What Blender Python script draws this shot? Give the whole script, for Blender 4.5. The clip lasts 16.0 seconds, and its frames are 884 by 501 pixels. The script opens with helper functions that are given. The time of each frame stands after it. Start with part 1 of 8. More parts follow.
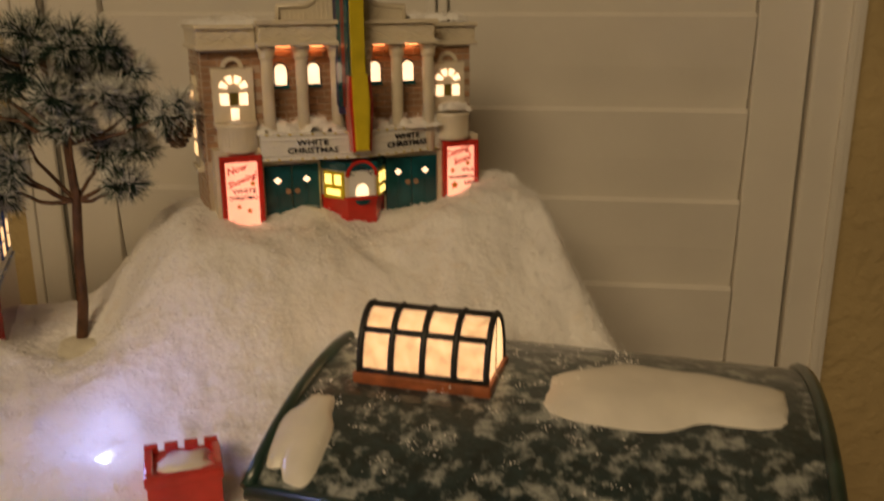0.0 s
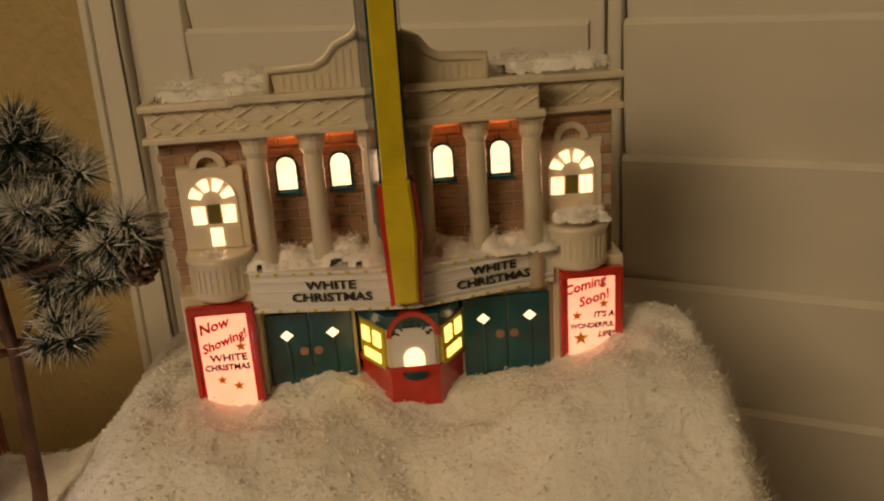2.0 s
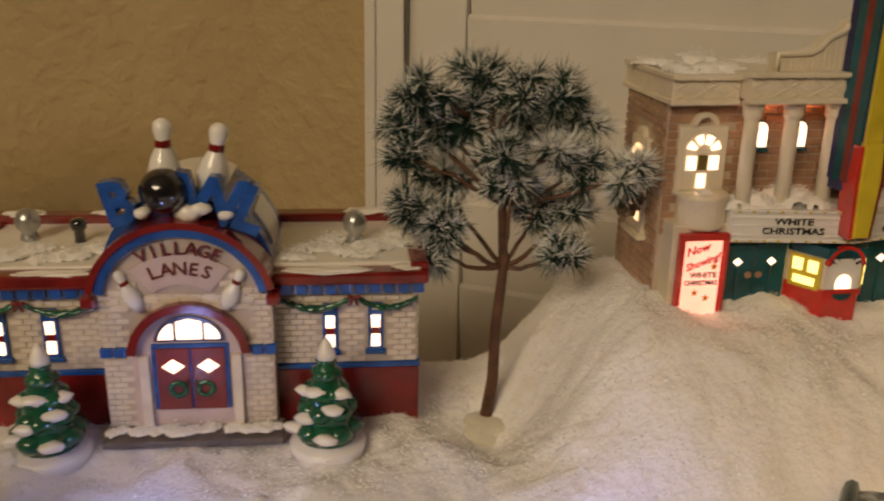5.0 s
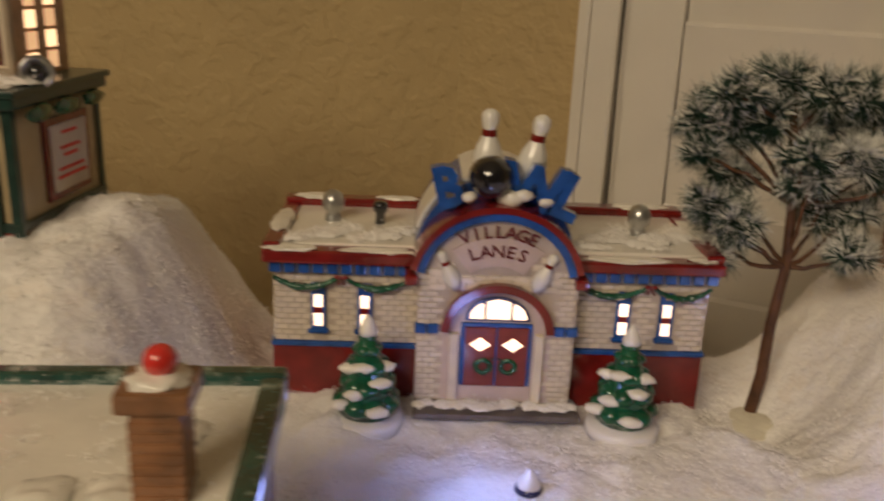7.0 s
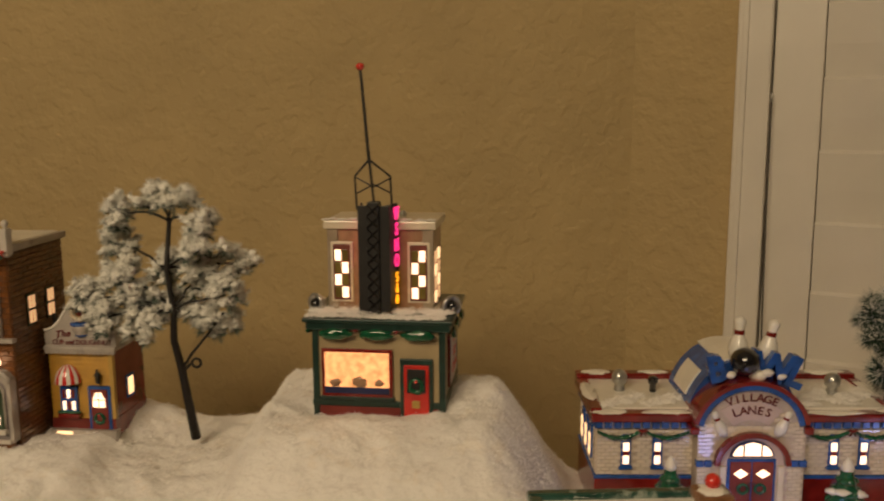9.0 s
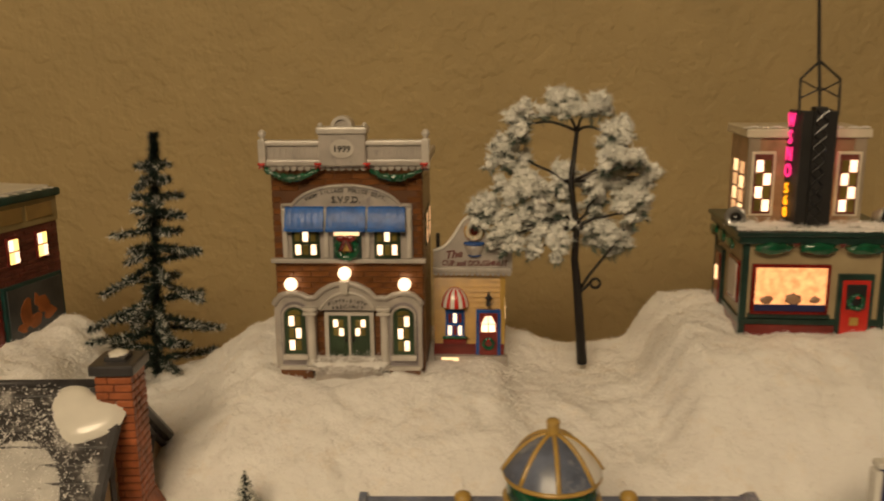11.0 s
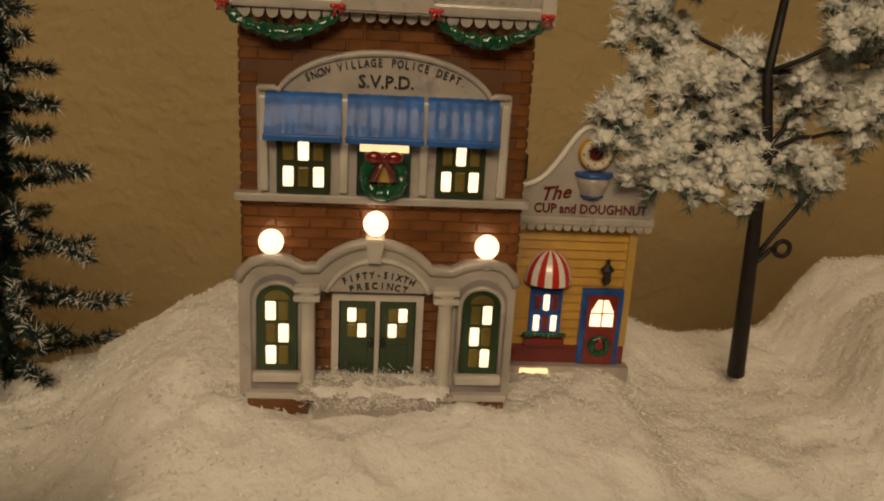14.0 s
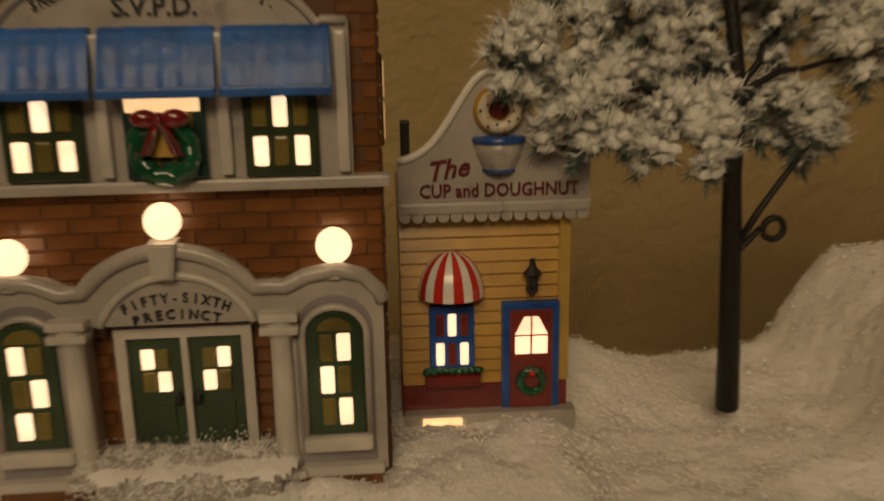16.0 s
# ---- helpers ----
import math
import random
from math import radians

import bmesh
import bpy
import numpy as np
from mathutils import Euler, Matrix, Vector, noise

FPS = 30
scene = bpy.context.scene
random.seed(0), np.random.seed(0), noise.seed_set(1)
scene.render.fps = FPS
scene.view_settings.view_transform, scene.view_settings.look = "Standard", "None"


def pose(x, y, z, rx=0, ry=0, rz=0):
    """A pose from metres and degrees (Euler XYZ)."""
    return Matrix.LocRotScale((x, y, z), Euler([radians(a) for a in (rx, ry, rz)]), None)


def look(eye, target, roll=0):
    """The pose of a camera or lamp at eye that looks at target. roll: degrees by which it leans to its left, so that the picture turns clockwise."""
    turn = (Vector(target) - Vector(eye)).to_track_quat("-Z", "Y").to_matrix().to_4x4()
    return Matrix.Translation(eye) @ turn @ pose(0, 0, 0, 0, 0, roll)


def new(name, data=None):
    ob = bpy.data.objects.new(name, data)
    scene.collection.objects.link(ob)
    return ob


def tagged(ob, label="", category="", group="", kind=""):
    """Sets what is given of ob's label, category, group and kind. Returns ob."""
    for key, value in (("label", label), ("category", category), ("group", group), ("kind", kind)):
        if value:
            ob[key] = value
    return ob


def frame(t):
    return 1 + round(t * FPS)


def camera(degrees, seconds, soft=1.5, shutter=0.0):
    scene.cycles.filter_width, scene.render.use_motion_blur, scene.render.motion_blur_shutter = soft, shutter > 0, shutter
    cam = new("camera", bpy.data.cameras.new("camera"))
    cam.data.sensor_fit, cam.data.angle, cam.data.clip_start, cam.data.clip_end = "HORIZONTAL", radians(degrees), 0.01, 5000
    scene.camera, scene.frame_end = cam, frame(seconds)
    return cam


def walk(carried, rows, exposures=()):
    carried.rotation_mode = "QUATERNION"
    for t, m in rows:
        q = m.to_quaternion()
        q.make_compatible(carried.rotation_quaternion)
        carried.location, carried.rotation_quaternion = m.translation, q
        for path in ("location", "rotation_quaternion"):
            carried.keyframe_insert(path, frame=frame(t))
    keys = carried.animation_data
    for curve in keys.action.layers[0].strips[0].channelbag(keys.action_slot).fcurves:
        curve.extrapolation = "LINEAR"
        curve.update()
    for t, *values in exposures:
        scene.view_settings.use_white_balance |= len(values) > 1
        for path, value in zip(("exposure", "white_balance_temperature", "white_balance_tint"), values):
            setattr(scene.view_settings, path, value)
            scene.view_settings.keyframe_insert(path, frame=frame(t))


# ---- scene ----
cam = camera(54.6, 16.0, 2.0, 0.4)
PATH = [
    (0, (0.1953, -0.0783, 0.2038), (0.4956, 0.8380, -0.0611), 0.08),
    (0.5, (0.1945, -0.0415, 0.2465), (0.4463, 0.8834, -0.0382), 0.73),
    (1, (0.2613, 0.0445, 0.2473), (0.4158, 0.9832, -0.0606), -2.64),
    (1.5, (0.3206, 0.1214, 0.2458), (0.3859, 1.0697, -0.0646), -2.76),
    (2, (0.3332, 0.1508, 0.2446), (0.3313, 1.0982, -0.0753), -3.22),
    (2.5, (0.3222, 0.1669, 0.2349), (0.3068, 1.1141, -0.0854), -2.99),
    (3, (0.3113, 0.1664, 0.2356), (0.2661, 1.1134, -0.0826), -3.09),
    (3.2, (0.2995, 0.1580, 0.2413), (0.2456, 1.1066, -0.0708), -2.68),
    (5.3, (0.0448, 0.0554, 0.2486), (0.1263, 0.9988, -0.0730), 1.61),
    (5.5, (0.0319, 0.0563, 0.2426), (0.0893, 1.0007, -0.0811), 1.46),
    (6, (0.0051, 0.0635, 0.2335), (0.0379, 1.0083, -0.0925), 2.02),
    (6.5, (-0.0069, 0.0568, 0.2318), (0.0133, 1.0002, -0.0993), 1.64),
    (7, (-0.0515, 0.0403, 0.2410), (-0.0548, 0.9902, -0.0715), 2.55),
    (7.5, (-0.1071, -0.0040, 0.2568), (-0.2040, 0.9510, -0.0235), 0.79),
    (8, (-0.1490, -0.0767, 0.2926), (-0.2508, 0.9034, 0.1221), 2.25),
    (8.2, (-0.1567, -0.1074, 0.3228), (-0.2581, 0.8752, 0.1674), 0.70),
    (10.3, (-0.4642, -0.2238, 0.3393), (-0.4704, 0.7520, 0.1206), 1.14),
    (10.5, (-0.5043, -0.2154, 0.3300), (-0.5438, 0.7572, 0.1007), 1.46),
    (11, (-0.5761, -0.1665, 0.3036), (-0.5943, 0.8088, 0.0836), -0.53),
    (11.5, (-0.6140, -0.1256, 0.2872), (-0.6184, 0.8469, 0.0543), 0.52),
    (12, (-0.6482, -0.0836, 0.2748), (-0.6552, 0.8816, 0.0133), 1.79),
    (12.5, (-0.6754, 0.0267, 0.2634), (-0.6223, 0.9796, -0.0350), 2.57),
    (13, (-0.6810, 0.0978, 0.2322), (-0.5877, 1.0448, -0.0751), 2.41),
    (13.5, (-0.6710, 0.1230, 0.2356), (-0.5676, 1.0716, -0.0635), 3.08),
    (14, (-0.6708, 0.1201, 0.2408), (-0.5577, 1.0675, -0.0586), 3.14),
    (14.5, (-0.6652, 0.1208, 0.2417), (-0.5525, 1.0649, -0.0682), 3.07),
    (15, (-0.6511, 0.1220, 0.2358), (-0.5119, 1.0636, -0.0709), 2.25),
    (15.5, (-0.6336, 0.1411, 0.2299), (-0.4896, 1.0894, -0.0531), 2.39),
    (16, (-0.6115, 0.2149, 0.1966), (-0.5019, 1.1776, -0.0506), -0.96),
]
# seconds, stops, kelvin, tint
EXPOSURE = [(0, 0.02, 7000, 10), (2, 0.02, 7400, 10), (3.2, 0.15, 7350, 10), (5.5, 0.38, 6000, 10), (7, 0.35, 5950, 10), (8, 0.22, 6400, 10),
            (10.5, 0.27, 6450, 10), (13, 0.24, 6600, 10), (14, 0.03, 6500, 10), (15, -0.08, 6450, 10), (15.5, 0.04, 6450, 10), (16, -0.44, 6850, 10)]
walk(cam, [(t, look(eye, target, roll)) for t, eye, target, roll in PATH], EXPOSURE)


# ---- light ----
world = bpy.data.worlds.new("night")
scene.world = world
world.use_nodes = True
world.node_tree.nodes["Background"].inputs[0].default_value = (0.02, 0.025, 0.04, 1)
world.node_tree.nodes["Background"].inputs[1].default_value = 0.2


def lamp(name, kind, place, energy, color, size=0.1, target=None, parent=None):
    data = bpy.data.lights.new(name, kind)
    data.energy, data.color = energy, color
    if kind == "AREA":
        data.shape, data.size = "DISK", size
    else:
        data.shadow_soft_size = size
    ob = new(name, data)
    ob.matrix_world = look(place, target) if target else Matrix.Translation(place)
    return ob


LAMP_AT = (-0.9, -1.25, 1.55)
lamp("ceiling_lamp_light", "AREA", LAMP_AT, 45.0, (1.0, 0.76, 0.47), 1.3, (-0.4, 0.4, 0.0))


# ---- materials ----
def shade(name, color, rough=0.5, metal=0.0, spread=0.12, scale=60.0, bump=0.0, bump_scale=400.0, coat=0.0, other=None, mix_scale=30.0,
          mix_at=0.5, island=0.0, sub=0.0, plateau=0.0):
    """A principled material with colour that wanders at two scales, and fine relief. other: a second colour in patches."""
    m = bpy.data.materials.new(name)
    m.use_nodes = True
    t = m.node_tree
    b = t.nodes["Principled BSDF"]
    b.inputs["Roughness"].default_value, b.inputs["Metallic"].default_value = rough, metal
    b.inputs["Coat Weight"].default_value, b.inputs["Coat Roughness"].default_value = coat, 0.12
    co = t.nodes.new("ShaderNodeTexCoord")
    n1 = t.nodes.new("ShaderNodeTexNoise")
    n1.inputs["Scale"].default_value, n1.inputs["Detail"].default_value = scale, 5
    t.links.new(co.outputs["Object"], n1.inputs["Vector"])
    ramp = t.nodes.new("ShaderNodeValToRGB")
    c = Vector(color)
    lo, hi = c * (1 - spread * 1.6), c * (1 + spread)
    ramp.color_ramp.elements[0].position, ramp.color_ramp.elements[1].position = 0.3, 0.72
    ramp.color_ramp.elements[0].color = (*lo, 1)
    ramp.color_ramp.elements[1].color = (*[min(v, 0.95) for v in hi], 1)
    t.links.new(n1.outputs["Fac"], ramp.inputs["Fac"])
    out = ramp.outputs["Color"]
    if other:
        n2 = t.nodes.new("ShaderNodeTexNoise")
        n2.inputs["Scale"].default_value, n2.inputs["Detail"].default_value, n2.inputs["Roughness"].default_value = mix_scale, 6, 0.65
        t.links.new(co.outputs["Object"], n2.inputs["Vector"])
        r2 = t.nodes.new("ShaderNodeValToRGB")
        r2.color_ramp.elements[0].position, r2.color_ramp.elements[1].position = mix_at - 0.06, mix_at + 0.06
        t.links.new(n2.outputs["Fac"], r2.inputs["Fac"])
        mx = t.nodes.new("ShaderNodeMix")
        mx.data_type = "RGBA"
        t.links.new(r2.outputs["Color"], mx.inputs[0])
        t.links.new(out, mx.inputs[6])
        mx.inputs[7].default_value = (*other, 1)
        out = mx.outputs[2]
    if island:
        g = t.nodes.new("ShaderNodeObjectInfo")
        hs = t.nodes.new("ShaderNodeHueSaturation")
        mr = t.nodes.new("ShaderNodeMapRange")
        mr.inputs[3].default_value, mr.inputs[4].default_value = 1 - island, 1 + island
        t.links.new(g.outputs["Random"], mr.inputs[0])
        t.links.new(mr.outputs[0], hs.inputs["Value"])
        t.links.new(out, hs.inputs["Color"])
        out = hs.outputs["Color"]
    t.links.new(out, b.inputs["Base Color"])
    if sub:
        b.inputs["Subsurface Weight"].default_value = sub
        b.inputs["Subsurface Radius"].default_value = (0.006, 0.005, 0.004)
    if bump:
        n3 = t.nodes.new("ShaderNodeTexNoise")
        n3.inputs["Scale"].default_value, n3.inputs["Detail"].default_value = bump_scale, 2.2 if plateau else 6
        t.links.new(co.outputs["Object"], n3.inputs["Vector"])
        bp = t.nodes.new("ShaderNodeBump")
        bp.inputs["Strength"].default_value, bp.inputs["Distance"].default_value = bump, plateau or 0.002
        height = n3.outputs["Fac"]
        if plateau:
            # trowelled plaster: raised pads with worn edges
            r3 = t.nodes.new("ShaderNodeValToRGB")
            r3.color_ramp.elements[0].position, r3.color_ramp.elements[1].position = 0.42, 0.64
            r3.color_ramp.elements[0].color, r3.color_ramp.elements[1].color = (0, 0, 0, 1), (0.25, 0.25, 0.25, 1)
            t.links.new(height, r3.inputs["Fac"])
            height = r3.outputs["Color"]
        t.links.new(height, bp.inputs["Height"])
        t.links.new(bp.outputs["Normal"], b.inputs["Normal"])
    return m


def glow(name, color, strength, spread=0.25, scale=90.0):
    """A pane lit from behind by the bulb inside: brighter in some places than in others."""
    m = bpy.data.materials.new(name)
    m.use_nodes = True
    t = m.node_tree
    b = t.nodes["Principled BSDF"]
    b.inputs["Base Color"].default_value = (*color, 1)
    b.inputs["Emission Color"].default_value = (*color, 1)
    b.inputs["Roughness"].default_value = 0.3
    co = t.nodes.new("ShaderNodeTexCoord")
    n = t.nodes.new("ShaderNodeTexNoise")
    n.inputs["Scale"].default_value = scale
    t.links.new(co.outputs["Object"], n.inputs["Vector"])
    mr = t.nodes.new("ShaderNodeMapRange")
    mr.inputs[3].default_value, mr.inputs[4].default_value = strength * (1 - spread), strength * (1 + spread)
    t.links.new(n.outputs["Fac"], mr.inputs[0])
    t.links.new(mr.outputs[0], b.inputs["Emission Strength"])
    return m


WALL = shade("tan_plaster", (0.475, 0.36, 0.178), 0.75, spread=0.05, scale=9, bump=0.8, bump_scale=58, plateau=0.006)
WHITEWOOD = shade("white_painted_wood", (0.74, 0.70, 0.63), 0.38, spread=0.03, scale=14, bump=0.04, bump_scale=160)
# unseen walls and ceiling: colours lowered so less light bounces back
LOW_BOUNCE_WALL = shade("low_bounce_brown", (0.24, 0.17, 0.09), 0.8, spread=0.08, scale=9, bump=0.3, bump_scale=40)
CEIL = shade("ceiling_paint", (0.5, 0.47, 0.42), 0.9, spread=0.03, scale=6, bump=0.2, bump_scale=70)
CARPET = shade("carpet", (0.14, 0.1, 0.07), 0.95, spread=0.15, scale=120, bump=0.4, bump_scale=300)
WOOD = shade("table_wood", (0.2, 0.11, 0.05), 0.4, spread=0.25, scale=20, bump=0.1)
SNOW = shade("fibre_snow", (0.92, 0.9, 0.88), 0.95, spread=0.04, scale=26, bump=0.85, bump_scale=170, other=(0.88, 0.84, 0.79), mix_scale=60, mix_at=0.6)
FLAKE = shade("snow_flake", (0.92, 0.9, 0.88), 0.85, spread=0.03)
GLINT = shade("glitter", (0.95, 0.95, 0.95), 0.22, spread=0.0, coat=1.0)
GLAZE_SNOW = shade("glazed_snow", (0.84, 0.81, 0.74), 0.28, spread=0.05, scale=50, coat=0.5, bump=0.1, bump_scale=120)
CREAM = shade("cream_glaze", (0.74, 0.66, 0.51), 0.3, spread=0.08, scale=45, coat=0.4, bump=0.12, bump_scale=260)
WHITE = shade("white_glaze", (0.8, 0.78, 0.73), 0.25, spread=0.05, scale=45, coat=0.5)
GREYWHITE = shade("grey_stone_glaze", (0.44, 0.4, 0.365), 0.35, spread=0.12, scale=70, coat=0.3, other=(0.3, 0.27, 0.265), mix_scale=90, mix_at=0.64)
TAN_BRICK = shade("tan_brick_glaze", (0.4, 0.235, 0.14), 0.36, spread=0.2, scale=80, coat=0.35, bump=0.2)
MORTAR = shade("mortar_glaze", (0.5, 0.4, 0.3), 0.5, spread=0.1)
PALE_BRICK = shade("pale_brick_glaze", (0.72, 0.64, 0.54), 0.18, spread=0.1, scale=90, coat=0.9, island=0.06)
PALE_JOINT = shade("pale_joint", (0.5, 0.42, 0.34), 0.5, spread=0.12)
PINK_PLASTER = shade("pinkish_plaster", (0.58, 0.47, 0.42), 0.4, spread=0.08, scale=60, coat=0.3)
ORANGE_BRICK = shade("orange_brick_glaze", (0.185, 0.07, 0.02), 0.3, spread=0.3, scale=70, coat=0.4, bump=0.2, island=0.2)
DARK_BRICK = shade("dark_red_brick", (0.17, 0.045, 0.032), 0.5, spread=0.25, scale=90, coat=0.15, bump=0.2)
CHIM_BRICK = shade("chimney_brick", (0.4, 0.115, 0.04), 0.45, spread=0.3, scale=110, coat=0.2, bump=0.3)
RED = shade("red_glaze", (0.2, 0.014, 0.012), 0.16, spread=0.25, scale=60, coat=0.6)
BRIGHT_RED = shade("bright_red_glaze", (0.6, 0.035, 0.025), 0.22, spread=0.15, scale=60, coat=0.6)
DEEP_RED = shade("oxblood_glaze", (0.2, 0.03, 0.025), 0.25, spread=0.2, scale=60, coat=0.5)
BLUE = shade("blue_glaze", (0.02, 0.09, 0.36), 0.25, spread=0.25, scale=110, coat=0.45)
SKYBLUE = shade("awning_blue_glaze", (0.016, 0.12, 0.46), 0.5, spread=0.25, scale=90, coat=0.12, bump=0.2, bump_scale=330)
NAVY = shade("navy_glaze", (0.02, 0.025, 0.1), 0.3, spread=0.2, coat=0.4)
TEAL = shade("teal_glaze", (0.008, 0.085, 0.105), 0.2, spread=0.25, scale=70, coat=0.5)
GREEN = shade("green_glaze", (0.01, 0.095, 0.042), 0.16, spread=0.3, scale=110, coat=0.6)
OLIVE = shade("window_frame_green", (0.03, 0.045, 0.02), 0.32, spread=0.25, coat=0.4)
DOOR_GREEN = shade("door_green", (0.03, 0.058, 0.026), 0.32, spread=0.25, coat=0.4)
DARK_GREEN = shade("dark_green_glaze", (0.016, 0.045, 0.036), 0.3, spread=0.3, scale=80, coat=0.4)
YELLOW = shade("yellow_glaze", (0.66, 0.52, 0.035), 0.22, spread=0.12, scale=60, coat=0.6)
OCHRE = shade("ochre_clapboard", (0.52, 0.28, 0.03), 0.35, spread=0.15, scale=80, coat=0.3)
GOLD = shade("gold_ochre_trim", (0.5, 0.32, 0.08), 0.3, spread=0.15, coat=0.5)
BLACK = shade("black_glaze", (0.012, 0.012, 0.014), 0.12, spread=0.1, coat=0.9)
SOOT = shade("matt_black", (0.018, 0.017, 0.017), 0.5, spread=0.2)
SILVER = shade("silver_paint", (0.5, 0.5, 0.48), 0.3, metal=0.8, spread=0.12)
SLATE = shade("blue_grey_slate", (0.17, 0.2, 0.3), 0.35, spread=0.25, scale=60, coat=0.3, other=(0.42, 0.42, 0.48), mix_scale=45, mix_at=0.58)
ROOF_GREEN = shade("mottled_green_roof", (0.02, 0.04, 0.045), 0.3, spread=0.3, scale=150, coat=0.4, other=(0.36, 0.39, 0.38), mix_scale=85, mix_at=0.56, bump=0.3)
ROOF_GREY = shade("charcoal_roof", (0.05, 0.045, 0.045), 0.4, spread=0.3, scale=120, coat=0.3, other=(0.4, 0.38, 0.36), mix_scale=60, mix_at=0.6, bump=0.35)
BROWN = shade("brown_trunk", (0.115, 0.05, 0.022), 0.6, spread=0.3, scale=140, bump=0.4)
BLACK_TRUNK = shade("dark_trunk", (0.009, 0.006, 0.005), 0.55, spread=0.3, scale=140, bump=0.3)
NEEDLE = shade("pine_needle", (0.016, 0.05, 0.032), 0.5, spread=0.4, scale=60)
FROST = shade("flocked_needle", (0.82, 0.82, 0.77), 0.8, spread=0.12, scale=60)
FROST_GREEN = shade("grey_green_needle", (0.1, 0.14, 0.115), 0.7, spread=0.3, scale=60)
TINSEL = shade("dark_tinsel", (0.012, 0.03, 0.024), 0.4, spread=0.4, scale=60)
BASEDISC = shade("painted_base", (0.72, 0.68, 0.56), 0.6, spread=0.08, scale=60, bump=0.3)
CORD = shade("grey_cord", (0.1, 0.09, 0.075), 0.6, spread=0.1)
INK = shade("black_ink", (0.02, 0.018, 0.02), 0.5, spread=0.0)
REDINK = shade("red_ink", (0.6, 0.02, 0.015), 0.5, spread=0.0)
BROWNINK = shade("maroon_ink", (0.13, 0.018, 0.018), 0.35, spread=0.0)
ORANGE = shade("orange_paint", (0.75, 0.3, 0.02), 0.4, spread=0.05)
AMBER = shade("amber_pane", (0.2, 0.155, 0.035), 0.3, spread=0.3, coat=0.4)
MURAL = shade("mural_dark_paint", (0.07, 0.075, 0.08), 0.4, spread=0.3, scale=40, coat=0.3)
MURAL_ORANGE = shade("mural_orange_paint", (0.4, 0.12, 0.03), 0.4, spread=0.3, scale=60)
PAPER = shade("poster_paper", (0.62, 0.55, 0.48), 0.6, spread=0.06)
NIGHT = shade("window_night_glass", (0.01, 0.012, 0.02), 0.1, spread=0.1)

LIT = glow("lit_pane", (1.0, 0.68, 0.44), 1.7, 0.4, 140)
LIT_SIDE = glow("lit_pane_dim", (1.0, 0.62, 0.3), 1.3)
LIT_DIM = glow("lit_pane_faint", (1.0, 0.55, 0.25), 0.55)
SOFFIT_GLOW = glow("soffit_glow_orange", (1.0, 0.3, 0.1), 5.0)
LIT_SIGN = glow("lit_poster", (1.0, 0.4, 0.26), 1.15, 0.3, 60)
LIT_SCENE = glow("lit_shop_window", (1.0, 0.45, 0.17), 0.72, 1.0, 210)
LIT_YELLOW = glow("lit_yellow_pane", (1.0, 0.72, 0.2), 1.7)
LIT_GLOBE = glow("lit_globe", (1.0, 0.72, 0.44), 1.9, 0.15, 200)
PINK_LED = glow("pink_led", (1.0, 0.03, 0.2), 1.2, 0.3, 300)
RED_LED = glow("red_led", (1.0, 0.02, 0.05), 1.3, 0.3, 300)
ORANGE_LED = glow("orange_led", (1.0, 0.36, 0.01), 1.5, 0.3, 300)
WHITE_LED = glow("cold_led", (0.5, 0.62, 1.0), 40.0, 0.05)


# ---- shapes ----
def faces_of(bm, verts, faces):
    vs = [bm.verts.new(v) for v in verts]
    for f in faces:
        bm.faces.new([vs[i] for i in f])
    return bm


def box(x0, x1, y0, y1, z0, z1, r=0.0004, bm=None):
    """A box with its edges taken off by r."""
    tmp = bmesh.new()
    bmesh.ops.create_cube(tmp, size=1)
    for v in tmp.verts:
        v.co = Vector(((x0 + x1) / 2 + v.co.x * (x1 - x0), (y0 + y1) / 2 + v.co.y * (y1 - y0), (z0 + z1) / 2 + v.co.z * (z1 - z0)))
    r = min(r, (x1 - x0) * 0.3, (y1 - y0) * 0.3, (z1 - z0) * 0.3)
    if r > 0:
        bmesh.ops.bevel(tmp, geom=tmp.edges[:], offset=r, segments=2, affect="EDGES", profile=0.6)
    return merge(bm, tmp)


def merge(bm, tmp, m=None):
    if m is not None:
        bmesh.ops.transform(tmp, matrix=m, verts=tmp.verts[:])
    if bm is None:
        return tmp
    me = bpy.data.meshes.new("scrap")
    tmp.to_mesh(me)
    tmp.free()
    bm.from_mesh(me)
    bpy.data.meshes.remove(me)
    return bm


def prism(pts, y0, y1, bm=None, r=0.0):
    """An outline in x and z, carried from y0 (front) to y1."""
    tmp = bmesh.new()
    a = [tmp.verts.new((x, y0, z)) for x, z in pts]
    b = [tmp.verts.new((x, y1, z)) for x, z in pts]
    tmp.faces.new(a)
    tmp.faces.new(b[::-1])
    n = len(pts)
    for i in range(n):
        tmp.faces.new((a[i], b[i], b[(i + 1) % n], a[(i + 1) % n]))
    bmesh.ops.recalc_face_normals(tmp, faces=tmp.faces[:])
    if r:
        bmesh.ops.bevel(tmp, geom=[e for e in tmp.edges if abs(e.verts[0].co.y - y0) < 1e-7 and abs(e.verts[1].co.y - y0) < 1e-7], offset=r, segments=2, affect="EDGES")
    return merge(bm, tmp)


def arc(cx, cz, rx, rz, a0, a1, n=16):
    return [(cx + rx * math.cos(radians(a0 + (a1 - a0) * i / n)), cz + rz * math.sin(radians(a0 + (a1 - a0) * i / n))) for i in range(n + 1)]


